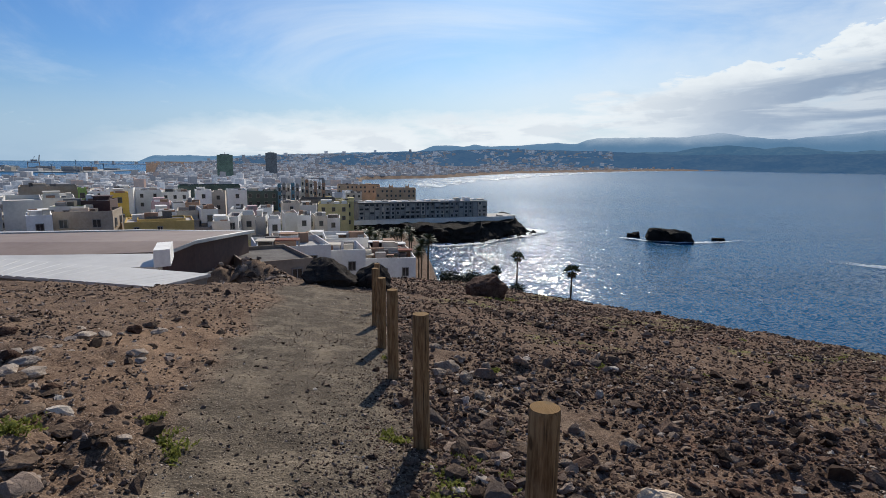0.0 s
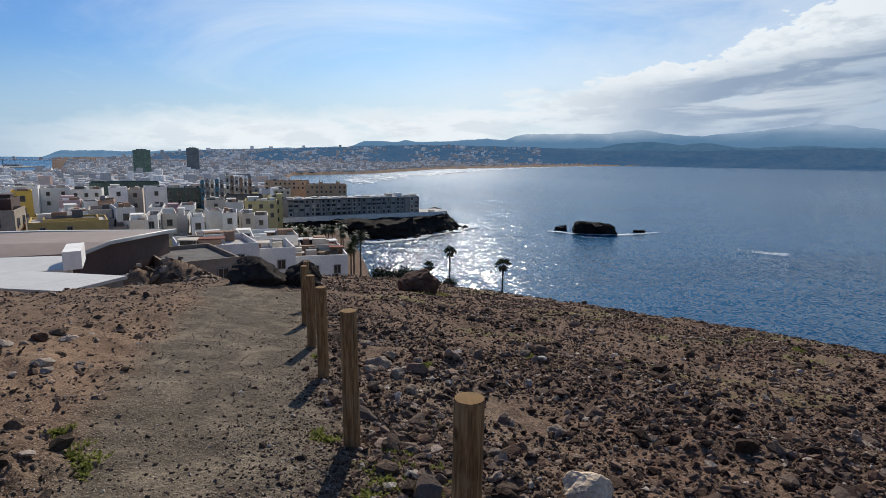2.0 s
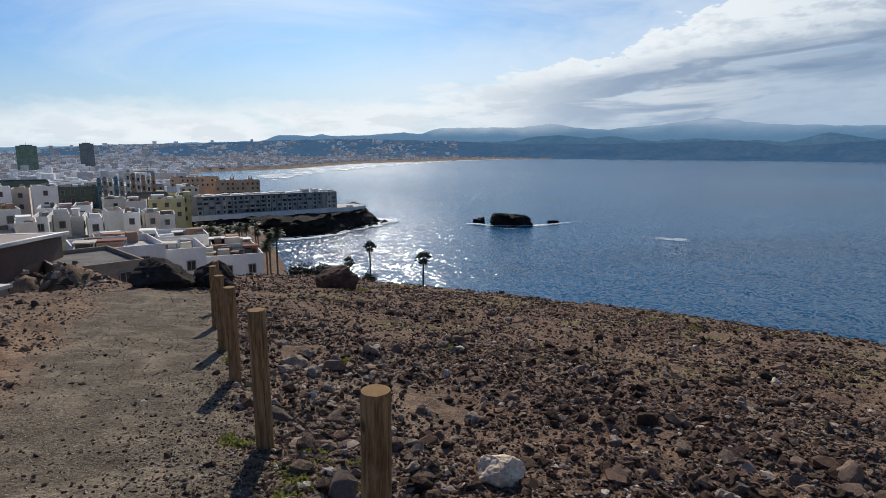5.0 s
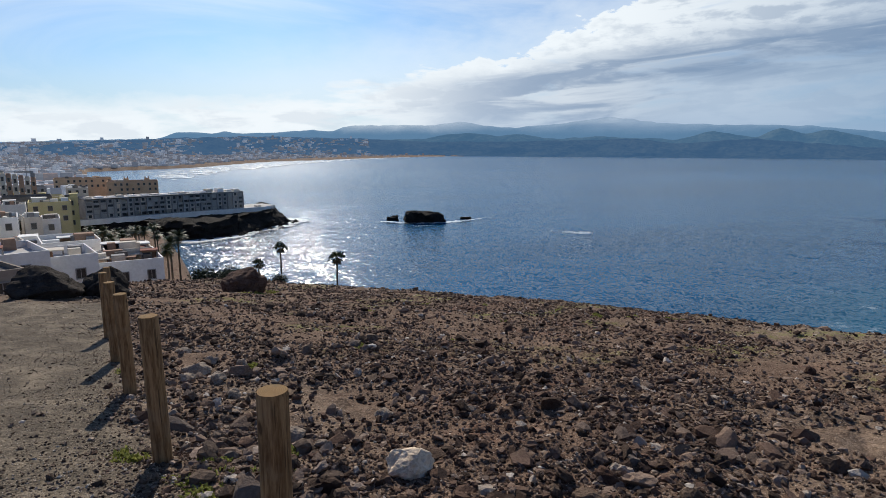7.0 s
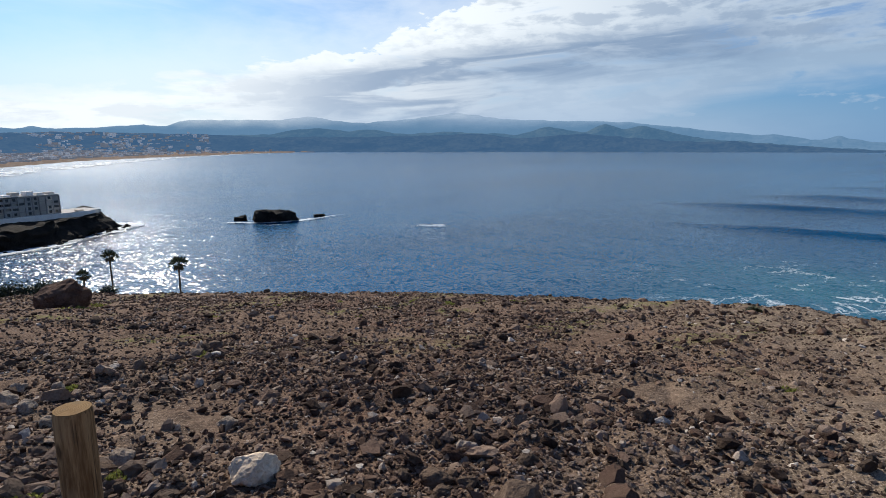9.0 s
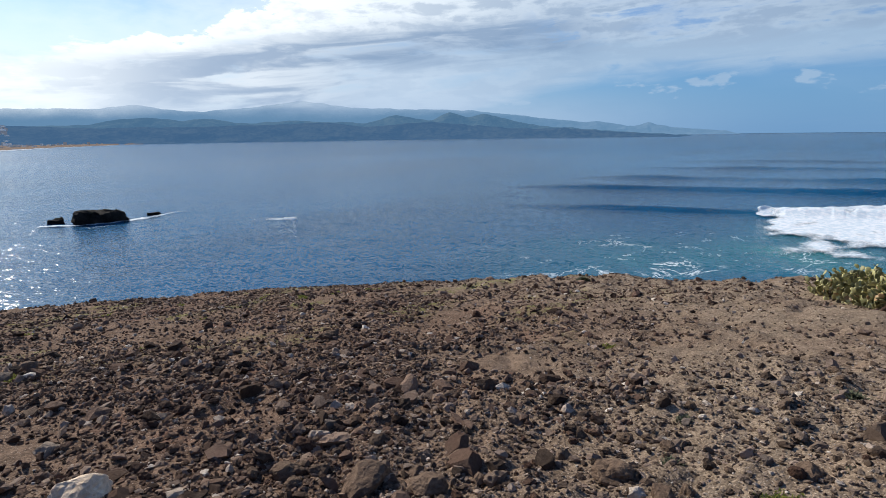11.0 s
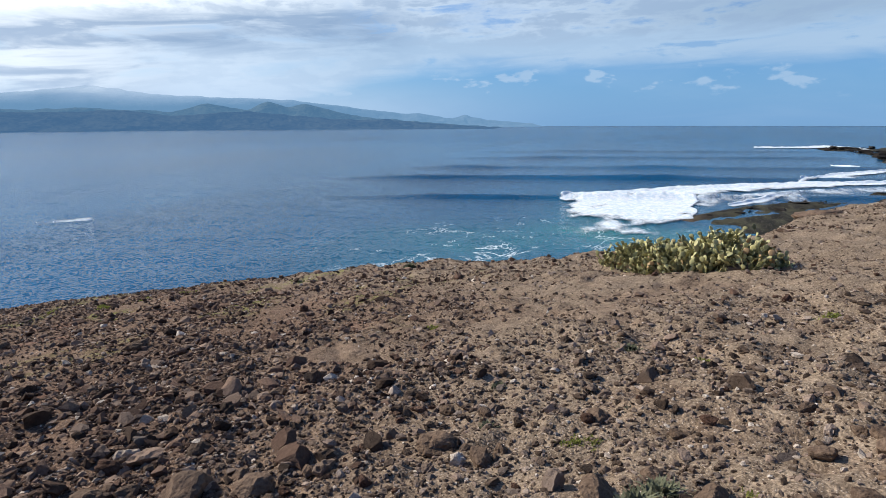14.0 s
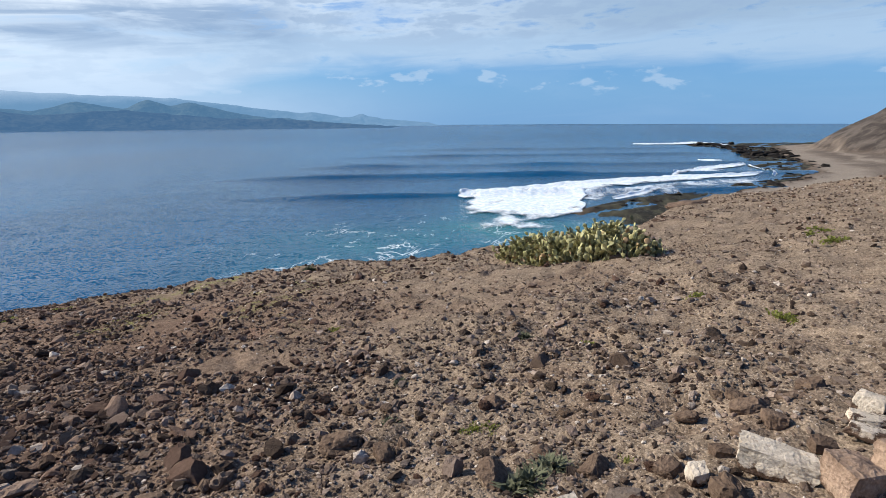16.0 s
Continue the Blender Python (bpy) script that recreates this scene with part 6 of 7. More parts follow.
def house(x, y, turn, w, d, z0, z1, wall, roof, label, name="house", group="town houses", win=8, storey=3.1, hut=True, seed=0, parapet=0.7, ww=1.1, wh=1.4, sides=False):
    """A flat-roofed block: walls with a parapet, roof slab, stair hut, windows on the face towards -y."""
    rng = random.Random(seed * 7 + 1)
    near = math.hypot(x, y) < 125
    t = thing(name, label, "building", group, m=pose(x, y, z0, 0, 0, turn))
    h = z1 - z0
    bm = bmesh.new()
    k = 0.16
    a, b = w / 2, d / 2
    box_bm(bm, -a, a, -b, -b + k, 0, h)
    box_bm(bm, -a, a, b - k, b, 0, h)
    box_bm(bm, -a, -a + k, -b + k, b - k, 0, h)
    box_bm(bm, a - k, a, -b + k, b - k, 0, h)
    part("wall", from_bm("wall", bm, wall), t)
    part("roof", boxes("roof", [(-a + k, a - k, -b + k, b - k, h - parapet - 0.25, h - parapet)], roof), t)
    if hut:
        hx, hy = rng.uniform(-a * 0.5, a * 0.5), rng.uniform(-b * 0.3, b * 0.5)
        hw, hd, hh = rng.uniform(1.3, min(2.6, a * 0.45)), rng.uniform(1.0, 1.7), rng.uniform(1.0, 1.75)
        part("stair_hut", boxes("stair_hut", [(hx - hw, hx + hw, hy - hd, hy + hd, h - parapet, h + hh - parapet), (hx - hw - 0.15, hx + hw + 0.15, hy - hd - 0.15, hy + hd + 0.15, h + hh - parapet, h + hh + 0.18 - parapet)], wall if rng.random() < 0.6 else WHITE), t)
        if rng.random() < 0.45:
            q = rng.uniform(-a * 0.8, a * 0.8)
            part("water_tank", boxes("water_tank", [(q - 0.6, q + 0.6, -0.6, 0.6, h - parapet, h - parapet + 1.1)], DARKROOF if rng.random() < 0.5 else WHITE), t)
    for i in range(rng.randint(3, 8) if hut or (win and storey < 3.5 and w < 25) else 0):
        ux, uy = rng.uniform(-a * 0.75, a * 0.75), rng.uniform(-b * 0.7, b * 0.7)
        uw, ud, uh = rng.uniform(0.3, 1.3), rng.uniform(0.3, 1.1), rng.uniform(0.5, 1.5)
        if ux - uw > -a + k and ux + uw < a - k and uy - ud > -b + k and uy + ud < b - k:
            part("roof_box", boxes("roof_box", [(ux - uw, ux + uw, uy - ud, uy + ud, h - parapet, h - parapet + uh)], rng.choice([WHITE, CREAM, TERRA, DARKROOF, GREY])), t)
    rows = max(1, int((h - parapet) / storey))
    cols = max(1, int(w / 2.9))
    made = 0
    for i in range(rows):
        zc = h - parapet - 0.55 - wh / 2 - i * storey
        if zc < wh:
            break
        for j in range(cols):
            if made >= win or rng.random() < 0.12:
                continue
            xc = (j + 0.5) * w / cols - a
            add_window(t, ww, wh, Matrix.Translation((xc, -b - 0.012, zc)), near)
            made += 1
    if sides:
        for i in range(min(rows, 2)):
            for j in range(max(1, int(d / 3.2))):
                zc = h - parapet - 0.55 - wh / 2 - i * storey
                yc = (j + 0.5) * d / max(1, int(d / 3.2)) - b
                add_window(t, ww, wh, pose(a + 0.012, yc, zc, 0, 0, 90), near)
    return t


def sight_house(az0, az1, r, top_el, d, wall, roof, label, turn=0.0, **more):
    """A house that spans two bearings at a distance, its roof at a height angle."""
    mid = (az0 + az1) / 2
    w = r * radians(az1 - az0)
    x, y = polar(mid, r + d / 2)
    z0 = float(land_height(x, y, False)) - 0.6
    return house(x, y, -mid + turn, w, d, z0, 1.49 + r * math.tan(radians(top_el)), wall, roof, label, **more)


BEIGE = mottled("beige_render", (0.38, 0.31, 0.24), (0.54, 0.455, 0.37), 0.35, 0.9, 0.1, 0.02, 0.1)
# below the bluff
DUN = mottled("dun_render", (0.25, 0.20, 0.155), (0.37, 0.31, 0.25), 0.35, 0.9, 0.1, 0.02, 0.1)
sight_house(-22.3, -15.6, 50, -9.95, 9, DUN, DARKROOF, "low brown flat-roofed building below the bluff", storey=3.6, turn=14, win=6, hut=False, parapet=0.35, ww=0.8, wh=0.9, seed=1, sides=True)
sight_house(-20.3, -13.2, 66, -8.6, 9, WHITE, PALEROOF, "white house with a roof terrace and pergola", turn=8, win=4, seed=2, hut=False, ww=0.7)
sight_house(-15.2, -9.6, 70, -9.1, 8, WHITE, PALEROOF, "white house with a red-tiled roof terrace", turn=6, win=4, seed=3, hut=False, ww=0.8, wh=1.0, parapet=1.0)
sight_house(-10.9, -4.4, 78, -9.95, 10, WHITE, REDROOF, "white house with red terrace floor below the bluff", turn=4, win=3, seed=4, hut=False, ww=0.8, wh=1.1, parapet=0.9, sides=True)
sight_house(-9.0, -5.2, 84, -8.9, 7, CREAM, REDROOF, "cream upper storey with terrace awning", turn=4, win=3, seed=5, hut=False)
sight_house(-18.4, -14.2, 84, -8.0, 9, CREAM, REDROOF, "cream house with a red roof terrace", turn=5, win=3, seed=6, hut=False)
sight_house(-13.5, -9.2, 92, -7.9, 9, WHITE, PALEROOF, "white terraced house with parapets", turn=5, win=4, seed=7, hut=False)
rng = random.Random(31)
for az, r, el in [(-19.0, 69, -8.75), (-17.2, 70, -8.75), (-14.4, 74, -9.3), (-12.6, 74, -9.2), (-9.6, 82, -10.0), (-7.6, 83, -10.0), (-6.0, 84, -9.9), (-8.2, 88, -8.9), (-6.4, 88, -8.9), (-16.5, 88, -8.1), (-11.0, 97, -8.0), (-5.3, 83, -9.9)]:
    x, y = polar(az, r)
    z = 1.49 + r * math.tan(radians(el)) - 0.75
    t = thing("terrace_canopy", "small roof-terrace canopy with posts and plants", "canopy", "terrace canopies", m=pose(x, y, z, 0, 0, -az + rng.uniform(-8, 8)))
    w, d, h = rng.uniform(0.9, 2.0), rng.uniform(0.8, 1.4), rng.uniform(1.3, 1.9)
    part("canopy_roof", boxes("canopy_roof", [(-w, w, -d, d, h, h + 0.12)], rng.choice([REDROOF, CREAM, WHITE, TERRA])), t)
    for sx in (-1, 1):
        for sy in (-1, 1):
            part("post", boxes("post", [(sx * (w - 0.1) - 0.05, sx * (w - 0.1) + 0.05, sy * (d - 0.1) - 0.05, sy * (d - 0.1) + 0.05, -0.3, h)], GREY), t)
    part("back_wall", boxes("back_wall", [(-w, w * rng.uniform(-0.2, 0.9), d - 0.3, d - 0.16, -0.3, h)], rng.choice([TERRA, CREAM, DARKROOF])), t)
# beyond the sheet-roofed hall
WARM = mottled("warm_grey_render", (0.60, 0.57, 0.51), (0.78, 0.745, 0.68), 0.25, 0.9, 0.1, 0.02, 0.06)
LIME = mottled("lime_green_render", (0.20, 0.30, 0.09), (0.32, 0.44, 0.15), 0.3, 0.9, 0.1, 0.02)
PINK = mottled("pink_render", (0.52, 0.36, 0.36), (0.68, 0.50, 0.50), 0.3, 0.9, 0.1, 0.02)
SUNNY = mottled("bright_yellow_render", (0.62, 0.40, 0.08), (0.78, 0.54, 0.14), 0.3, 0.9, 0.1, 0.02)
sight_house(-39.4, -36.75, 104, -3.68, 14, WARM, PALEROOF, "tall blank grey rendered apartment block", win=0, hut=False, seed=8)
sight_house(-47, -39.5, 112, -4.3, 14, WARM, DARKROOF, "grey apartment block with dark windows", win=12, seed=38)
sight_house(-36.9, -34.5, 128, -3.55, 12, WARM, PALEROOF, "plain grey rendered block beside the tall one", win=0, seed=39)
sight_house(-38.0, -36.2, 95, -4.93, 6, WHITE, REDROOF, "small pale grey house with a red roof hut", win=3, seed=9, ww=0.8, wh=1.0)
sight_house(-36.25, -31.3, 99, -4.75, 8, BEIGE, REDROOF, "brown and beige house with large windows", turn=-12, win=9, seed=10, sides=True, hut=False, ww=1.0, wh=1.1)
sight_house(-36.1, -33.6, 103, -4.28, 5, WARM, LIME, "upper storey with a green roof and white rail", turn=-12, win=5, seed=50, hut=False, parapet=0.12, ww=0.9, wh=0.9)
sight_house(-33.8, -31.6, 105, -3.85, 6, MAROON, REDROOF, "maroon roof terrace storey with pergola", turn=-12, win=3, seed=51)
sight_house(-31.0, -25.3, 98, -5.85, 8, OCHRE, PALEROOF, "ochre yellow flat-roofed house", win=14, seed=11, ww=0.6, wh=0.8, hut=False, parapet=0.3)
sight_house(-30.0, -26.0, 100, -5.62, 5, OCHRE, DARKROOF, "ochre upper roof with dark panels", win=0, seed=52, hut=False, parapet=0.25)
sight_house(-38.3, -34.2, 190, -2.6, 14, BEIGE, DARKROOF, "wide beige blank-walled building", win=0, seed=12)
sight_house(-34.25, -33.6, 184, -2.8, 8, LIME, DARKROOF, "narrow lime green house end", win=2, seed=53, hut=False)
sight_house(-31.9, -30.5, 180, -3.25, 8, SUNNY, REDROOF, "bright yellow house with sloping wall", win=2, seed=13)
for k, (a, b, r, el, mat, win) in enumerate([(-32.1, -30.0, 222, -2.85, WHITE, 12), (-30.0, -27.9, 226, -3.05, WHITE, 14), (-27.8, -25.5, 218, -3.2, WHITE, 14), (-25.1, -23.7, 192, -3.1, WHITE, 10), (-23.6, -22.4, 195, -3.25, CREAM, 9), (-22.35, -20.6, 186, -3.1, WHITE, 12), (-28.7, -27.2, 168, -4.1, PINK, 6), (-27.1, -26.0, 163, -4.25, WHITE, 5), (-25.9, -24.7, 160, -4.2, TERRA, 5),
                                           (-28.7, -26.8, 132, -5.05, WHITE, 6), (-26.7, -24.9, 128, -4.95, CREAM, 6), (-24.9, -23.4, 124, -4.85, WHITE, 5), (-23.7, -22.2, 110, -6.0, WHITE, 4), (-22.3, -21.2, 118, -5.6, WHITE, 4), (-21.1, -19.9, 124, -5.5, CREAM, 5), (-19.8, -18.8, 128, -5.7, WHITE, 4), (-18.7, -17.6, 122, -5.9, WHITE, 4), (-22.0, -20.8, 146, -4.9, WHITE, 6), (-20.7, -19.6, 150, -5.0, PINK, 5), (-19.5, -18.2, 148, -4.8, WHITE, 6),
                                           (-17.4, -15.7, 185, -4.35, CREAM, 8), (-15.6, -14.0, 182, -4.6, WARM, 8), (-17.3, -16.0, 140, -5.4, WHITE, 4), (-15.9, -14.6, 136, -5.6, WHITE, 4), (-14.4, -13.2, 144, -5.7, CREAM, 4), (-13.1, -11.8, 150, -5.9, WHITE, 4)]):
    sight_house(a, b, r, el, 8 + k % 3, mat, (PALEROOF, REDROOF, DARKROOF)[k % 3], {WHITE: "white", CREAM: "cream", PINK: "pink", TERRA: "terracotta", WARM: "grey"}[mat] + " stepped town house with roof terraces", win=win, seed=200 + k, hut=k % 3 == 0, sides=r < 170, turn=(k * 7) % 13 - 6, ww=0.9, wh=1.2)
sight_house(-26.5, -21.1, 330, -2.65, 16, GLASSGREEN, DARKROOF, "dark green long building with a vaulted roof", win=0, hut=False, seed=16)
sight_house(-20.6, -17.7, 240, -3.2, 12, GLASSGREEN, DARKROOF, "dark green glazed apartment building", win=12, seed=17, hut=False)
for k in range(5):
    az = -17.7 + 0.42 * k
    sight_house(az, az + 0.34, 235, -2.6 + 0.1 * (k % 2), 10, (mottled("blue_panel", (0.06, 0.16, 0.22), (0.12, 0.26, 0.33), 0.3), GREY, CREAM)[k % 3], PALEROOF, "narrow slab of a colourful striped apartment block", win=3, hut=False, seed=18 + k, group="striped apartment slabs", ww=0.7)
for k in range(6):
    az = -15.5 + 0.40 * k
    sight_house(az, az + 0.34, 262, -2.1 - 0.09 * k, 12, TERRA if k % 2 else CREAM, PALEROOF, "narrow brown and cream apartment slab", win=5, hut=False, seed=28 + k, group="brown and cream apartment slabs", ww=0.7)
sight_house(-13.9, -10.9, 205, -4.5, 12, YELLOW, DARKROOF, "yellow apartment house with dark tiled roof", win=8, seed=40)
sight_house(-11.4, -10.4, 214, -4.15, 10, YELLOW, DARKROOF, "yellow end wing of the apartment house", win=3, seed=41)
sight_house(-15.6, -12.2, 225, -4.0, 10, DARKROOF, DARKROOF, "dark building with a slate roof", win=0, hut=False, seed=42)
ORANGE = mottled("pale_orange_render", (0.50, 0.33, 0.20), (0.66, 0.46, 0.30), 0.3, 0.9, 0.1, 0.02, 0.06)
sight_house(-12.0, -7.8, 430, -2.6, 16, ORANGE, REDROOF, "pale orange apartment block near the beach", win=18, seed=43)
beach_block = sight_house(-8.2, -4.2, 400, -2.95, 16, ORANGE, REDROOF, "orange apartment block near the beach with roof towers", win=18, seed=44)
top_z = 1.49 + 400 * math.tan(radians(-2.95)) - beach_block.location.z
for xx in (-3.5, 8.0):
    part("roof_tower", boxes("roof_tower", [(xx - 1.4, xx + 1.4, -6, -3, top_z - 0.8, top_z + 1.6), (xx - 1.2, xx - 0.6, -5.6, -4.8, top_z + 1.6, top_z + 2.8), (xx + 0.6, xx + 1.2, -5.6, -4.8, top_z + 1.6, top_z + 2.8)], ORANGE), beach_block)
sight_house(-11.2, -9.6, 330, -3.4, 14, CREAM, PALEROOF, "cream apartment block behind the promenade", win=8, seed=45)
# towers; a kilometre of sea-air haze is put into their materials as emission
TOWER_GREEN = material("hazy_green_glass", far_build((0.03, 0.06, 0.045), (0.10, 0.16, 0.12), (0.030, 0.047, 0.048), 0.12))
TOWER_GREY = material("hazy_grey_glass", far_build((0.03, 0.035, 0.04), (0.09, 0.10, 0.11), (0.032, 0.042, 0.058), 0.12))
for az, w, top, r, mat, label in ((-22.35, 1.4, 0.18, 1150, TOWER_GREEN, "dark green glass office tower"), (-18.2, 1.05, 0.40, 1250, TOWER_GREY, "dark grey round-topped tower")):
    t = sight_house(az - w / 2, az + w / 2, r, top, 20, mat, DARKROOF, label, name="tower", group="towers", win=0, hut=False)
    hh = 1.49 + r * math.tan(radians(top)) - t.location.z
    ww = r * radians(w)
    for i in range(13):
        part("floor_band", boxes("floor_band", [(-ww / 2 - 0.25, ww / 2 + 0.25, -10.25, 10.25, hh - 3 - i * 4.0, hh - 2.6 - i * 4.0)], TOWER_GREY), t)
    part("mast", boxes("mast", [(-0.3, 0.3, -0.3, 0.3, hh - 1, hh + 5), (-ww * 0.3, ww * 0.3, -5, 5, hh - 1, hh + 1.6)], GREY), t)

WORN = mottled("worn_grey_render", (0.30, 0.285, 0.26), (0.48, 0.455, 0.42), 0.25, 0.9, 0.1, 0.02, 0.1)


# the long seafront apartment building
def seafront():
    x0, y0 = polar(-9.9, 318)
    x1, y1 = polar(3.0, 345)
    ln = math.hypot(x1 - x0, y1 - y0)
    turn = math.degrees(math.atan2(y1 - y0, x1 - x0))
    z0 = SEA_Z + 10.2
    z1 = 1.49 - 338 * math.tan(radians(4.25))
    t = thing("apartment_building", "long grey four-storey apartment building on the sea promenade", "building", m=pose((x0 + x1) / 2, (y0 + y1) / 2, z0, 0, 0, turn))
    h, a = z1 - z0, ln / 2
    st = h / 4
    part("body", boxes("body", [(-a, a, 1.6, 14, 0, h), (-a, -a * 0.66, 0.4, 1.6, 0, h - 0.6), (a * 0.55, a, 0.6, 1.6, 0, h + 0.4)], WORN), t)
    part("roof", boxes("roof", [(-a - 0.3, a + 0.3, 0.2, 14.3, h + 0.42, h + 0.72)], PALEROOF), t)
    for k in range(4):
        part("balcony_slab", boxes("balcony_slab", [(-a, a, 0.0, 1.58, st * k + st - 0.25, st * k + st)], GREY), t)
    bays = 26
    rb = random.Random(14)
    closed = {(j, k) for j in range(bays) for k in range(4) if rb.random() < 0.5 or j % 9 == 4}
    for k in range(4):
        for j in range(bays):
            b0, b1 = -a + 2 * a * j / bays + 0.24, -a + 2 * a * (j + 1) / bays - 0.24
            if (j, k) in closed:
                part("wall_panel", boxes("wall_panel", [(b0, b1, 0.25 + 0.3 * (j % 3), 1.56, st * k + 0.02, st * k + st - 0.27)], WORN if j % 4 else CREAM), t)
            elif k:
                part("parapet", boxes("parapet", [(b0, b1, -0.08, 0.04, st * k, st * k + 0.95)], WORN if (j + k) % 3 else GREY), t)
    for j in range(bays + 1):
        xx = -a + 2 * a * j / bays
        part("divider", boxes("divider", [(xx - 0.22, xx + 0.22, -0.1, 1.58, 0, h)], WORN if j % 5 == 0 else GREY), t)
    for k in range(4):
        for j in range(bays):
            if (j * 7 + k * 3) % 5 == 4:
                continue
            xx = -a + 2 * a * (j + 0.5) / bays
            part("window", window_mesh(1.2 if (j, k) in closed else 2.2, 1.4 if (j, k) in closed else 1.9), t, "", Matrix.Translation((xx, (0.24 + 0.3 * (j % 3)) if (j, k) in closed else (1.58 if -a * 0.6 < xx < a * 0.5 else 0.38), st * k + 1.35)))
    rng = random.Random(3)
    for j in range(16):
        xx = -a + 2 * a * (j + 0.5) / 16 + rng.uniform(-1, 1)
        hh = rng.uniform(0.4, 0.9) + (1.2 if j in (12, 13) else 0)
        part("roof_unit", boxes("roof_unit", [(xx - 1.6, xx + 1.6, 3.0, 8.0, h + 0.7, h + 0.7 + hh)], WHITE if j % 3 else CREAM), t)
    # promenade
    w = thing("promenade", "pale concrete promenade with a low sea wall", "promenade", kind="structure", m=pose((x0 + x1) / 2, (y0 + y1) / 2, SEA_Z + 10.2, 0, 0, turn))
    part("paving", boxes("paving", [(-a - 20, a + 14, -9, 0, -1.2, 0.25), (a, a + 20, 0, 16, -1.2, 0.25)], CONCRETE), w)
    part("sea_wall", boxes("sea_wall", [(-a - 20, a + 12, -9.5, -9, -1.6, 1.0)], WHITE), w)
    part("lookout", boxes("lookout", [(a + 6, a + 9, -4, -1, 0.25, 1.4)], CREAM), w)


seafront()

# sheet-roofed hall beside the bluff
low_roof = thing("shed", "low shed with a white corrugated sheet roof", "shed")
slab("sheet_roof", [(-56, 34, 0), (-40.08, 23.2, 0), (-28.97, 18.8, 0), (-24.14, 20.25, 0), (-32.57, 23.25, 0), (-39.95, 27.2, 0), (-56, 40, 0)], -2.4, 0.10, SHEETWHITE, low_roof)
L0, L3 = Vector((*polar(-46, 26.4), 0)), Vector((*polar(-46, 31.3), 0))
R1, R2 = Vector((*polar(-29.1, 18.9), 0)), Vector((*polar(-24.4, 20.3), 0))
for k in range(22):
    f = (k + 0.5) / 22
    p, q = L0.lerp(R1, f), L3.lerp(R2, min(1.0, f + 0.10))
    sd = Vector((p.y - q.y, q.x - p.x, 0)).normalized() * 0.025
    bm = bmesh.new()
    vs = [bm.verts.new(v) for v in (p - sd + Vector((0, 0, -2.402)), p + sd + Vector((0, 0, -2.402)), q + sd + Vector((0, 0, -2.402)), q - sd + Vector((0, 0, -2.402)), p + Vector((0, 0, -2.392)), q + Vector((0, 0, -2.392)))]
    for f4 in ((0, 4, 5, 3), (1, 2, 5, 4), (0, 1, 4), (3, 5, 2)):
        bm.faces.new([vs[i] for i in f4])
    part("sheet_rib", from_bm("sheet_rib", bm, SHEETWHITE), low_roof)
slab("shed_wall", [(-55, 34.3, 0), (-40, 23.5, 0), (-29.0, 19.05, 0), (-24.5, 20.35, 0), (-32.6, 23.0, 0), (-40, 26.9, 0), (-55, 38, 0)], -2.52, 8, GREY, low_roof)

hall = thing("sports_hall", "large hall with a brown sheet roof and maroon walls", "building")
slab("roof", [(-60, 62, 0), (-42, 50, 0.1), (-27.5, 45, 0.38), (-25.3, 47.5, 0.72), (-23.6, 50, 0.6), (-21.8, 54, 0.34), (-20.3, 57.5, 0.1), (-30, 62, 0.0), (-42, 67, 0.0), (-60, 80, 0.0)], -5.7, 0.25, SHEETBROWN, hall)
slab("wall", [(-60, 62.6, 0), (-42, 50.6, 0.1), (-27.7, 45.6, 0.38), (-25.4, 48.0, 0.7), (-23.7, 50.5, 0.58), (-20.6, 57.2, 0.1), (-30, 61.4, 0.0), (-42, 66.4, 0.0), (-60, 79, 0.0)], -6.0, 24, MAROON, hall, "maroon clad end wall")
slab("fascia", [(-27.75, 44.4, 0.38), (-25.3, 46.9, 0.74), (-23.6, 49.4, 0.62), (-21.8, 53.4, 0.36), (-20.0, 57.3, 0.12), (-20.0, 57.9, 0.12), (-21.7, 54.1, 0.36), (-23.5, 50.1, 0.62), (-25.1, 47.6, 0.74), (-27.4, 45.0, 0.38)], -5.62, 0.24, SHEETWHITE, hall, "white curved roof edge")
slab("ridge_strip", [(-60, 65, 0), (-42, 53.3, 0), (-29.5, 48.3, 0), (-29.4, 49.0, 0), (-42, 54.2, 0), (-60, 66, 0)], -5.6, 0.1, SHEETWHITE, hall, "pale roof joint strip")
slab("edge_strip", [(-60, 80, 0), (-42, 66.5, 0), (-30, 61.6, 0), (-20.4, 57.3, 0), (-20.4, 57.9, 0), (-30, 62.2, 0), (-42, 67.4, 0), (-60, 81, 0)], -5.58, 0.22, SHEETWHITE, hall, "pale roof edge")
slab("lower_roof", [(-56, 50, 0), (-40, 39.5, 0), (-28.6, 36.5, 0), (-28.0, 40.5, 0.15), (-40, 44.5, 0.15), (-56, 56, 0)], -4.9, 0.3, SHEETWHITE, hall, "white lower sheet roof")
# wall in the dark roof colour, to paint the shadow gap below the lower roof
slab("lower_wall", [(-56, 50.4, 0), (-40, 39.9, 0), (-28.8, 36.9, 0), (-28.2, 40.2, 0), (-40, 44.2, 0), (-56, 55.6, 0)], -5.2, 20, DARKROOF, hall)
slab("roof_box", [(-28.9, 36.0, 0), (-27.5, 36.2, 0), (-27.2, 39.5, 0), (-28.5, 39.3, 0)], -3.85, 1.0, WHITE, hall, "white parapet box at the roof corner")
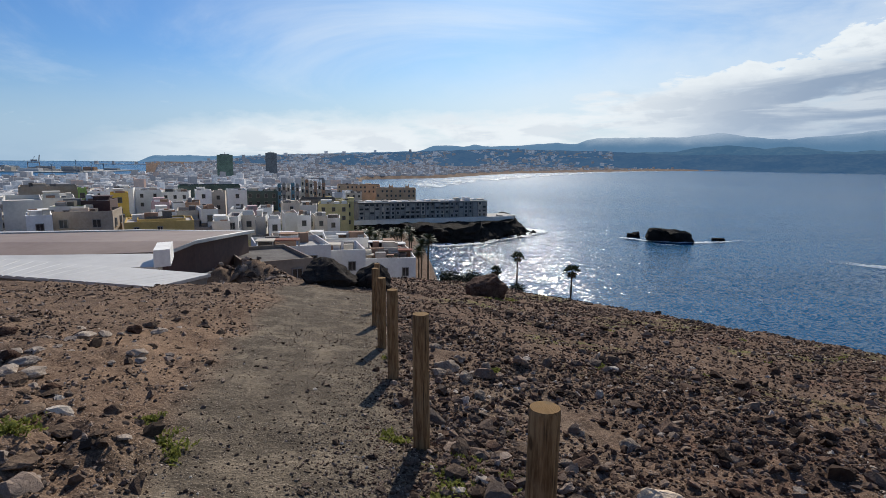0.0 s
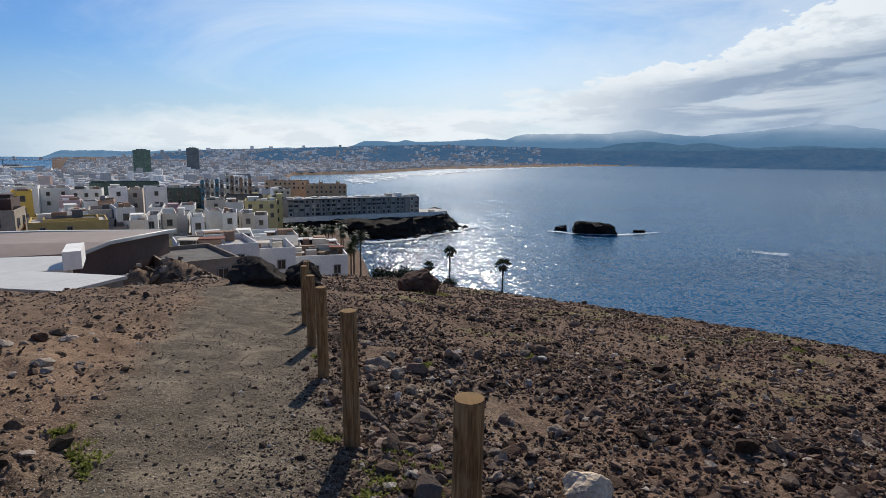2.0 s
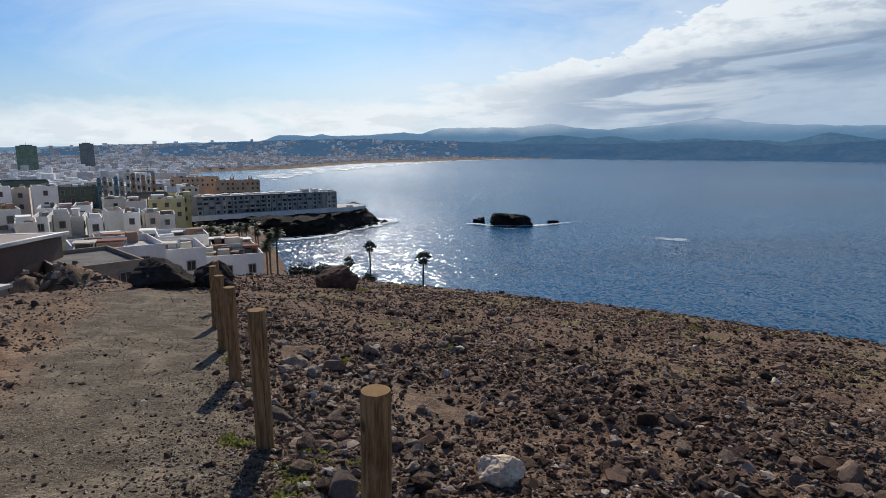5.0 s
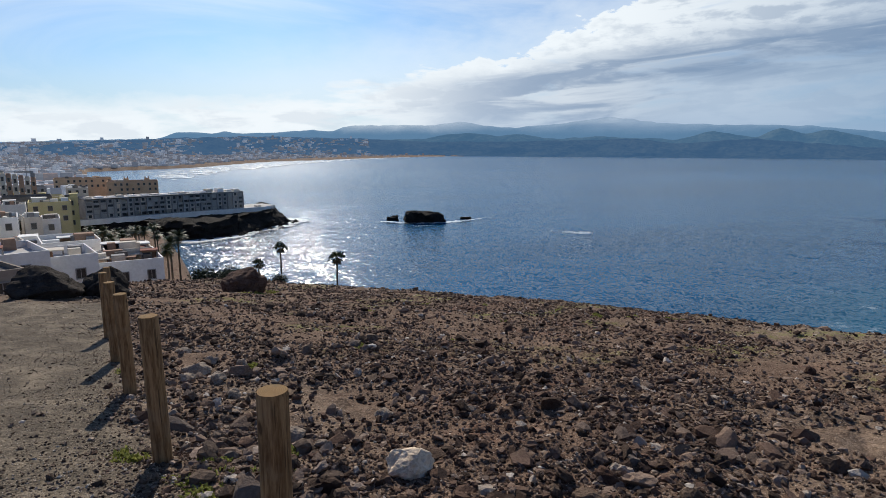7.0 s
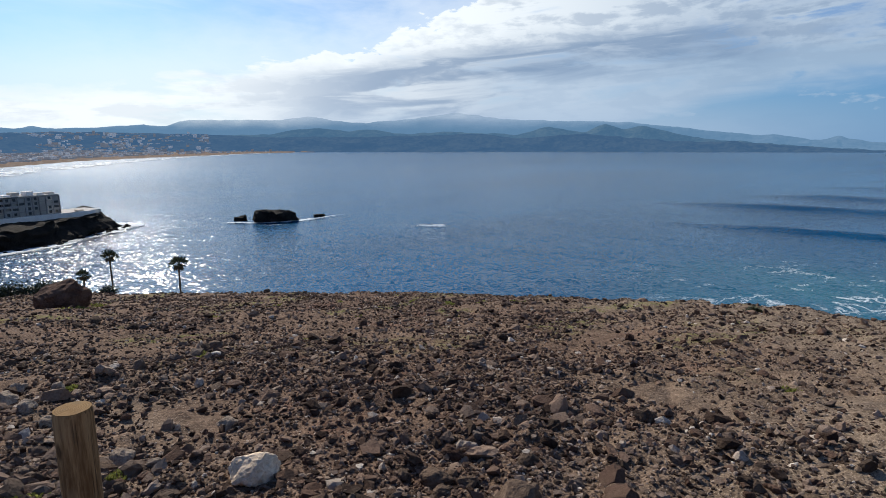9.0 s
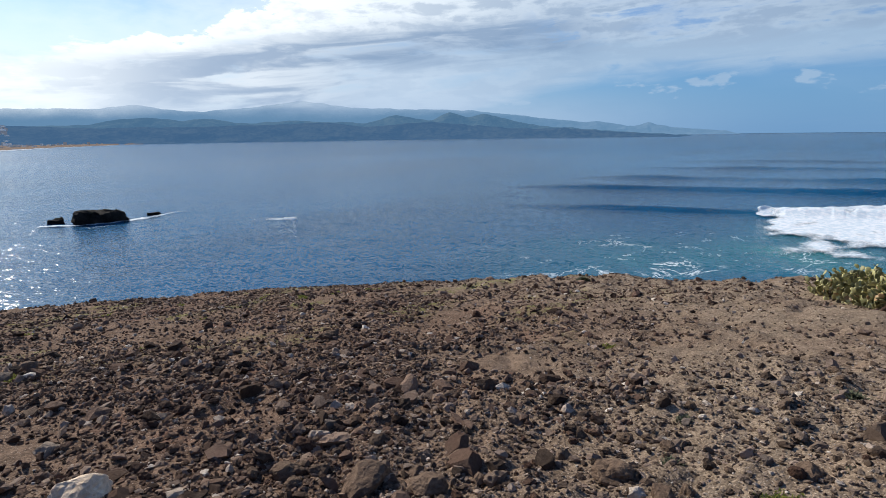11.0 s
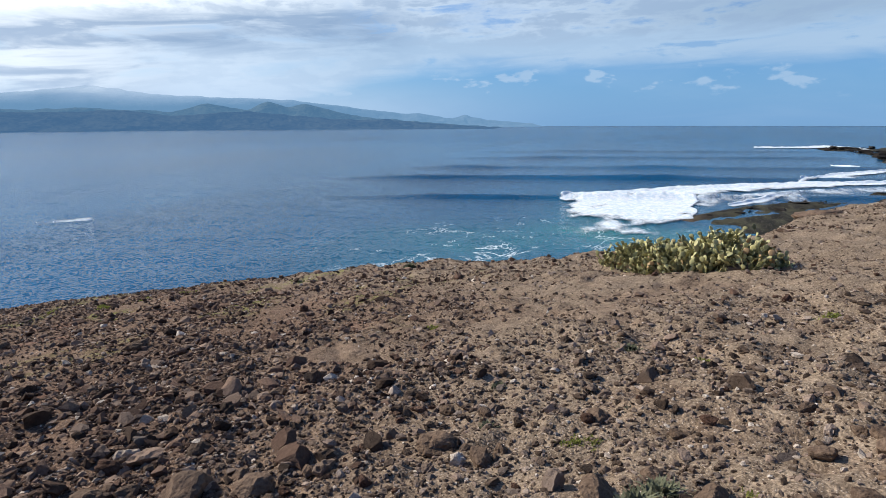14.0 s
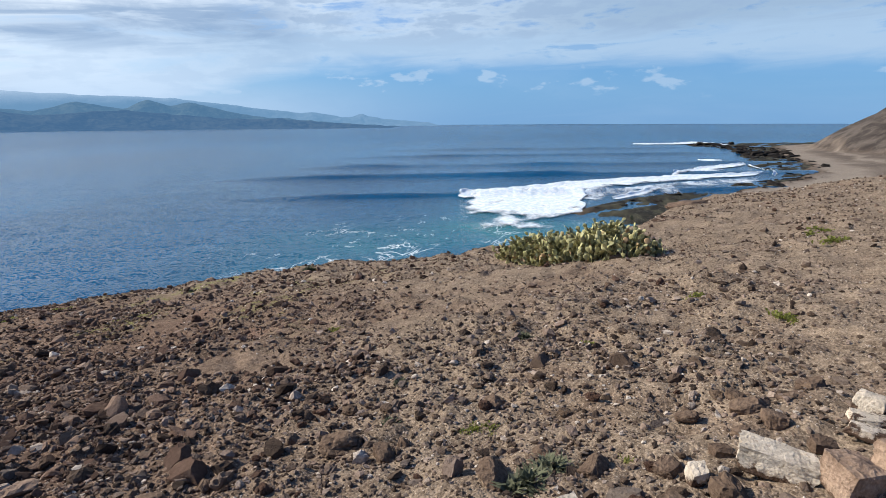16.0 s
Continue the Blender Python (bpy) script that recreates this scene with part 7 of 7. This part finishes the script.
for k in range(4):
    f = k / 4 + 0.08
    p = Vector((*polar(-27.6, 45.3), 0)).lerp(Vector((*polar(-23.7, 50.3), 0)), 0.35 + 0.6 * f)
    part("window", window_mesh(1.2, 1.1), hall, "", Matrix.Translation((p.x, p.y, -8.4)) @ pose(0, 0, 0, 0, 0, 62) @ Matrix.Translation((0, -0.35, 0)))

# fill of the town, street by street
rng = random.Random(21)
taken = []
WALLS = [WHITE, WHITE, WHITE, WHITE, WHITE, CREAM, CREAM, CREAM, GREY, BEIGE, OCHRE, TERRA, YELLOW]
ROOFS = [PALEROOF, PALEROOF, DARKROOF, REDROOF]
WORDS = {WHITE: "white", CREAM: "cream", GREY: "grey", BEIGE: "beige", OCHRE: "ochre", TERRA: "terracotta", YELLOW: "yellow"}
r = 128.0
seed = 100
while r < 420:
    az = -44.0
    edge = np.interp(r, [120, 200, 260, 330, 420, 700, 900], [-10.2, -10.8, -11.5, -12.5, -9.5, -9.5, -9.6])
    step = 12 + r * 0.03
    while az < edge:
        w = rng.uniform(4.5, 9) * (1 + r / 900)
        da = math.degrees(w / r)
        top = -28.5 + rng.gauss(0, 2.6) + (rng.random() < 0.12) * rng.uniform(4, 10) - 3.0 * (r < 220)
        limit = 1.49 - r * math.tan(radians(np.interp(r, [120, 200, 300, 420], [6.9, 5.4, 4.1, 3.0])))
        top = limit + rng.uniform(-3.6, 1.6) * (0.5 + r / 300)
        wall, roof = rng.choice(WALLS), rng.choice(ROOFS)
        x, y = polar(az + da / 2, r + rng.uniform(-3, 3))
        z0 = float(land_height(x, y, False)) - 0.5
        if az + da < edge + 0.5 and top - z0 > 3:
            many = 10 if r < 250 else 6
            house(x, y, -az * 0.7 + rng.uniform(-10, 10), w, step * 0.62, z0, top, wall, roof, WORDS[wall] + " rendered flat-roofed town house with roof terrace", win=many, seed=seed, hut=rng.random() < 0.45, sides=r < 170)
        seed += 1
        az += da * (1.0 + 0.25 * (rng.random() < 0.3))
    r += step


# far town: too many to count
def far_town(name, label, count, seed, pick):
    rng = np.random.default_rng(seed)
    V, F, T = [], [], []
    for k in range(count):
        az, r, z, w, d, h = pick(rng)
        x, y = polar(az, r)
        t = radians(-az + rng.uniform(-20, 20))
        c, s = math.cos(t), math.sin(t)
        i = len(V)
        for zz in (z - 8, z + h):
            for ux, uy in ((-w, -d), (w, -d), (w, d), (-w, d)):
                V.append((x + c * ux - s * uy, y + s * ux + c * uy, zz))
        F += [(i + 4, i + 5, i + 6, i + 7), (i, i + 1, i + 5, i + 4), (i + 1, i + 2, i + 6, i + 5), (i + 2, i + 3, i + 7, i + 6), (i + 3, i, i + 4, i + 7)]
    return thing(name, label, "houses", kind="stuff", mesh=soup(name, V, F, FARTOWN, shade=False))


def fartown_build(n):
    isl = n.add("ShaderNodeNewGeometry").outputs["Random Per Island"]
    ramp = n.add("ShaderNodeValToRGB", {0: isl})
    ramp.color_ramp.interpolation = "CONSTANT"
    el = ramp.color_ramp.elements
    el[0].position, el[0].color = 0.0, (0.76, 0.73, 0.69, 1)
    el[1].position, el[1].color = 0.35, (0.38, 0.34, 0.30, 1)
    for p, c in ((0.55, (0.26, 0.24, 0.23)), (0.70, (0.40, 0.24, 0.16)), (0.80, (0.18, 0.18, 0.19)), (0.92, (0.70, 0.68, 0.66))):
        el.new(p).color = (*c, 1)
    v = place(n)
    f = n.step(n.noise(v, 0.25, 4.0, 0.6), 0.4, 0.6)
    c = n.mix(n.math("MULTIPLY", f, 0.4), ramp.outputs[0], (0.10, 0.10, 0.11))
    d = n.add("ShaderNodeBsdfDiffuse", {"Color": c}).outputs[0]
    # faint blue emission stands in for the sea-air haze over the houses
    e = n.add("ShaderNodeEmission", {"Color": (0.082, 0.097, 0.126), "Strength": 1.0}).outputs[0]
    return n.add("ShaderNodeAddShader", {0: d, 1: e}).outputs[0]


FARTOWN = material("hazy_far_town", fartown_build)


def on_plain(rng):
    r = 420 * (3400 / 420) ** rng.random()
    hi = np.interp(r, [420, 700, 900, 1200, 1400, 1900, 2950, 3400], [-9.8, -9.8, -10.0, -10.5, -1.8, 4.2, 17.5, 22])
    lo = np.interp(r, [420, 1150, 1300, 1400], [-44, -44, -30, -28])
    az = lo + (hi - lo) * rng.random()
    return az, r, -37.0, rng.uniform(1.6, 4.2) * (1 + r / 2600), rng.uniform(3, 6), max(3.0, 38.5 - r * math.tan(radians(np.interp(r, [420, 900, 1400, 3400], [3.1, 1.95, 1.35, 0.6]))) - rng.uniform(0, 7)) + (rng.random() < 0.06) * rng.uniform(3, 9) * (r > 600)


def on_hills(rng):
    az = rng.uniform(-33, 15)
    s = rng.random() ** 1.4
    r = 3320 + 560 * s
    crest = float(np.interp(az, [-33, -27, -21, -17, -9.6, -4, 3.4, 15], [-0.95, -0.75, -0.1, 0.3, 0.45, 0.7, 1.0, 0.85]))
    z = SEA_Z - 2 + (44.5 + crest / 57.3 * 3900) * (s * s * (3 - 2 * s)) ** 0.8
    return az, r, z, rng.uniform(4, 13), 8, rng.uniform(2.5, 7) + (rng.random() < 0.03) * 16


far_town("distant_town", "white and brown houses of the distant city", 7000, 5, on_plain)
far_town("hillside_town", "pale apartment blocks on the distant hillside", 2600, 6, on_hills)

# harbour and tower cranes
def tower_crane(az, r, top_el, label, boom):
    x, y = polar(az, r)
    z0 = float(land_height(x, y, False))
    h = 1.49 + r * math.tan(radians(top_el)) - z0
    t = thing("tower_crane", label, "crane", m=pose(x, y, z0, 0, 0, -az))
    for sx in (-1, 1):
        for sy in (-1, 1):
            part("mast_rail", boxes("mast_rail", [(sx * 0.7 - 0.12, sx * 0.7 + 0.12, sy * 0.7 - 0.12, sy * 0.7 + 0.12, 0, h)], STEEL), t)
    for k in range(int(h / 2)):
        part("brace", boxes("brace", [(-0.7, 0.7, -0.75, -0.6, k * 2.0, k * 2.0 + 0.18)], STEEL), t)
    part("jib", boxes("jib", [(-boom, boom * 0.35, -0.4, 0.4, h * 0.86, h * 0.86 + 0.8)], STEEL), t)
    part("cab", boxes("cab", [(0.8, 2.2, -0.8, 0.8, h * 0.80, h * 0.86)], STEEL), t)


def gantry_crane(az, r, top_el, label, raised):
    """A quay crane: four legs, cross beams, machine house and a boom, raised or level."""
    x, y = polar(az, r)
    z0 = SEA_Z + 2
    h = 1.49 + r * math.tan(radians(top_el)) - z0
    body = h * (0.55 if raised else 0.9)
    t = thing("gantry_crane", label, "crane", "harbour cranes", m=pose(x, y, z0, 0, 0, -az))
    for sx in (-1, 1):
        for sy in (-1, 1):
            part("leg", boxes("leg", [(sx * 13 - 1.3, sx * 13 + 1.3, sy * 8 - 1.3, sy * 8 + 1.3, 0, body)], STEEL), t)
    for z in (0.35, 0.95):
        part("beam", boxes("beam", [(-14, 14, -9, 9, body * z - 1.2, body * z + 1.2)], STEEL), t)
    part("machine_house", boxes("machine_house", [(-6, 9, -4, 4, body + 1.2, body + 6)], STEEL), t)
    if raised:
        part("boom", boxes("boom", [(-1.2, 1.2, -1.5, 1.5, 0, h - body)], STEEL), t, "", Matrix.Translation((12, 0, body)) @ pose(0, 0, 0, 0, 8, 0))
        part("tie", boxes("tie", [(-0.5, 0.5, -0.5, 0.5, 0, (h - body) * 0.9)], STEEL), t, "", Matrix.Translation((-4, 0, body)) @ pose(0, 0, 0, 0, 28, 0))
    else:
        part("boom", boxes("boom", [(-60, 22, -1.5, 1.5, body, body + 2.4)], STEEL), t)


tower_crane(-13.6, 300, -1.2, "grey steel tower crane among the houses", 5)
gantry_crane(-37.1, 1900, 0.0, "harbour gantry crane with raised boom", True)
gantry_crane(-39.6, 1900, -0.9, "harbour gantry crane with level boom", False)
for k, (az, top) in enumerate([(-34.2, -0.4), (-33.1, -0.6), (-32.2, -0.75), (-35.9, -0.8)]):
    x, y = polar(az, 1700)
    t = thing("lighting_mast", "thin lighting mast on the harbour quay", "mast", "harbour masts", m=pose(x, y, SEA_Z - 1))
    h = 1.49 + 1700 * math.tan(radians(top)) - SEA_Z
    part("pole", boxes("pole", [(-0.6, 0.6, -0.6, 0.6, 0, h)], STEEL), t)
    part("head", boxes("head", [(-3, 3, -1, 1, h, h + 1.2)], STEEL), t)
quay = thing("harbour_quay", "low harbour quay with sheds and stacked cargo", "quay", kind="structure")
part("deck", boxes("deck", [(-1500, -960, 1400, 1700, SEA_Z - 3, SEA_Z + 2.5)], CONCRETE), quay)
rng = random.Random(8)
for k in range(26):
    x = -1420 + 440 * rng.random()
    y = 1420 + 250 * rng.random()
    w, h = rng.uniform(8, 30), rng.uniform(4, 11)
    part("shed", boxes("shed", [(x - w, x + w, y - 8, y + 8, SEA_Z + 2.5, SEA_Z + 2.5 + h)], rng.choice([GREY, STEEL, TERRA, CREAM, WHITE])), quay)
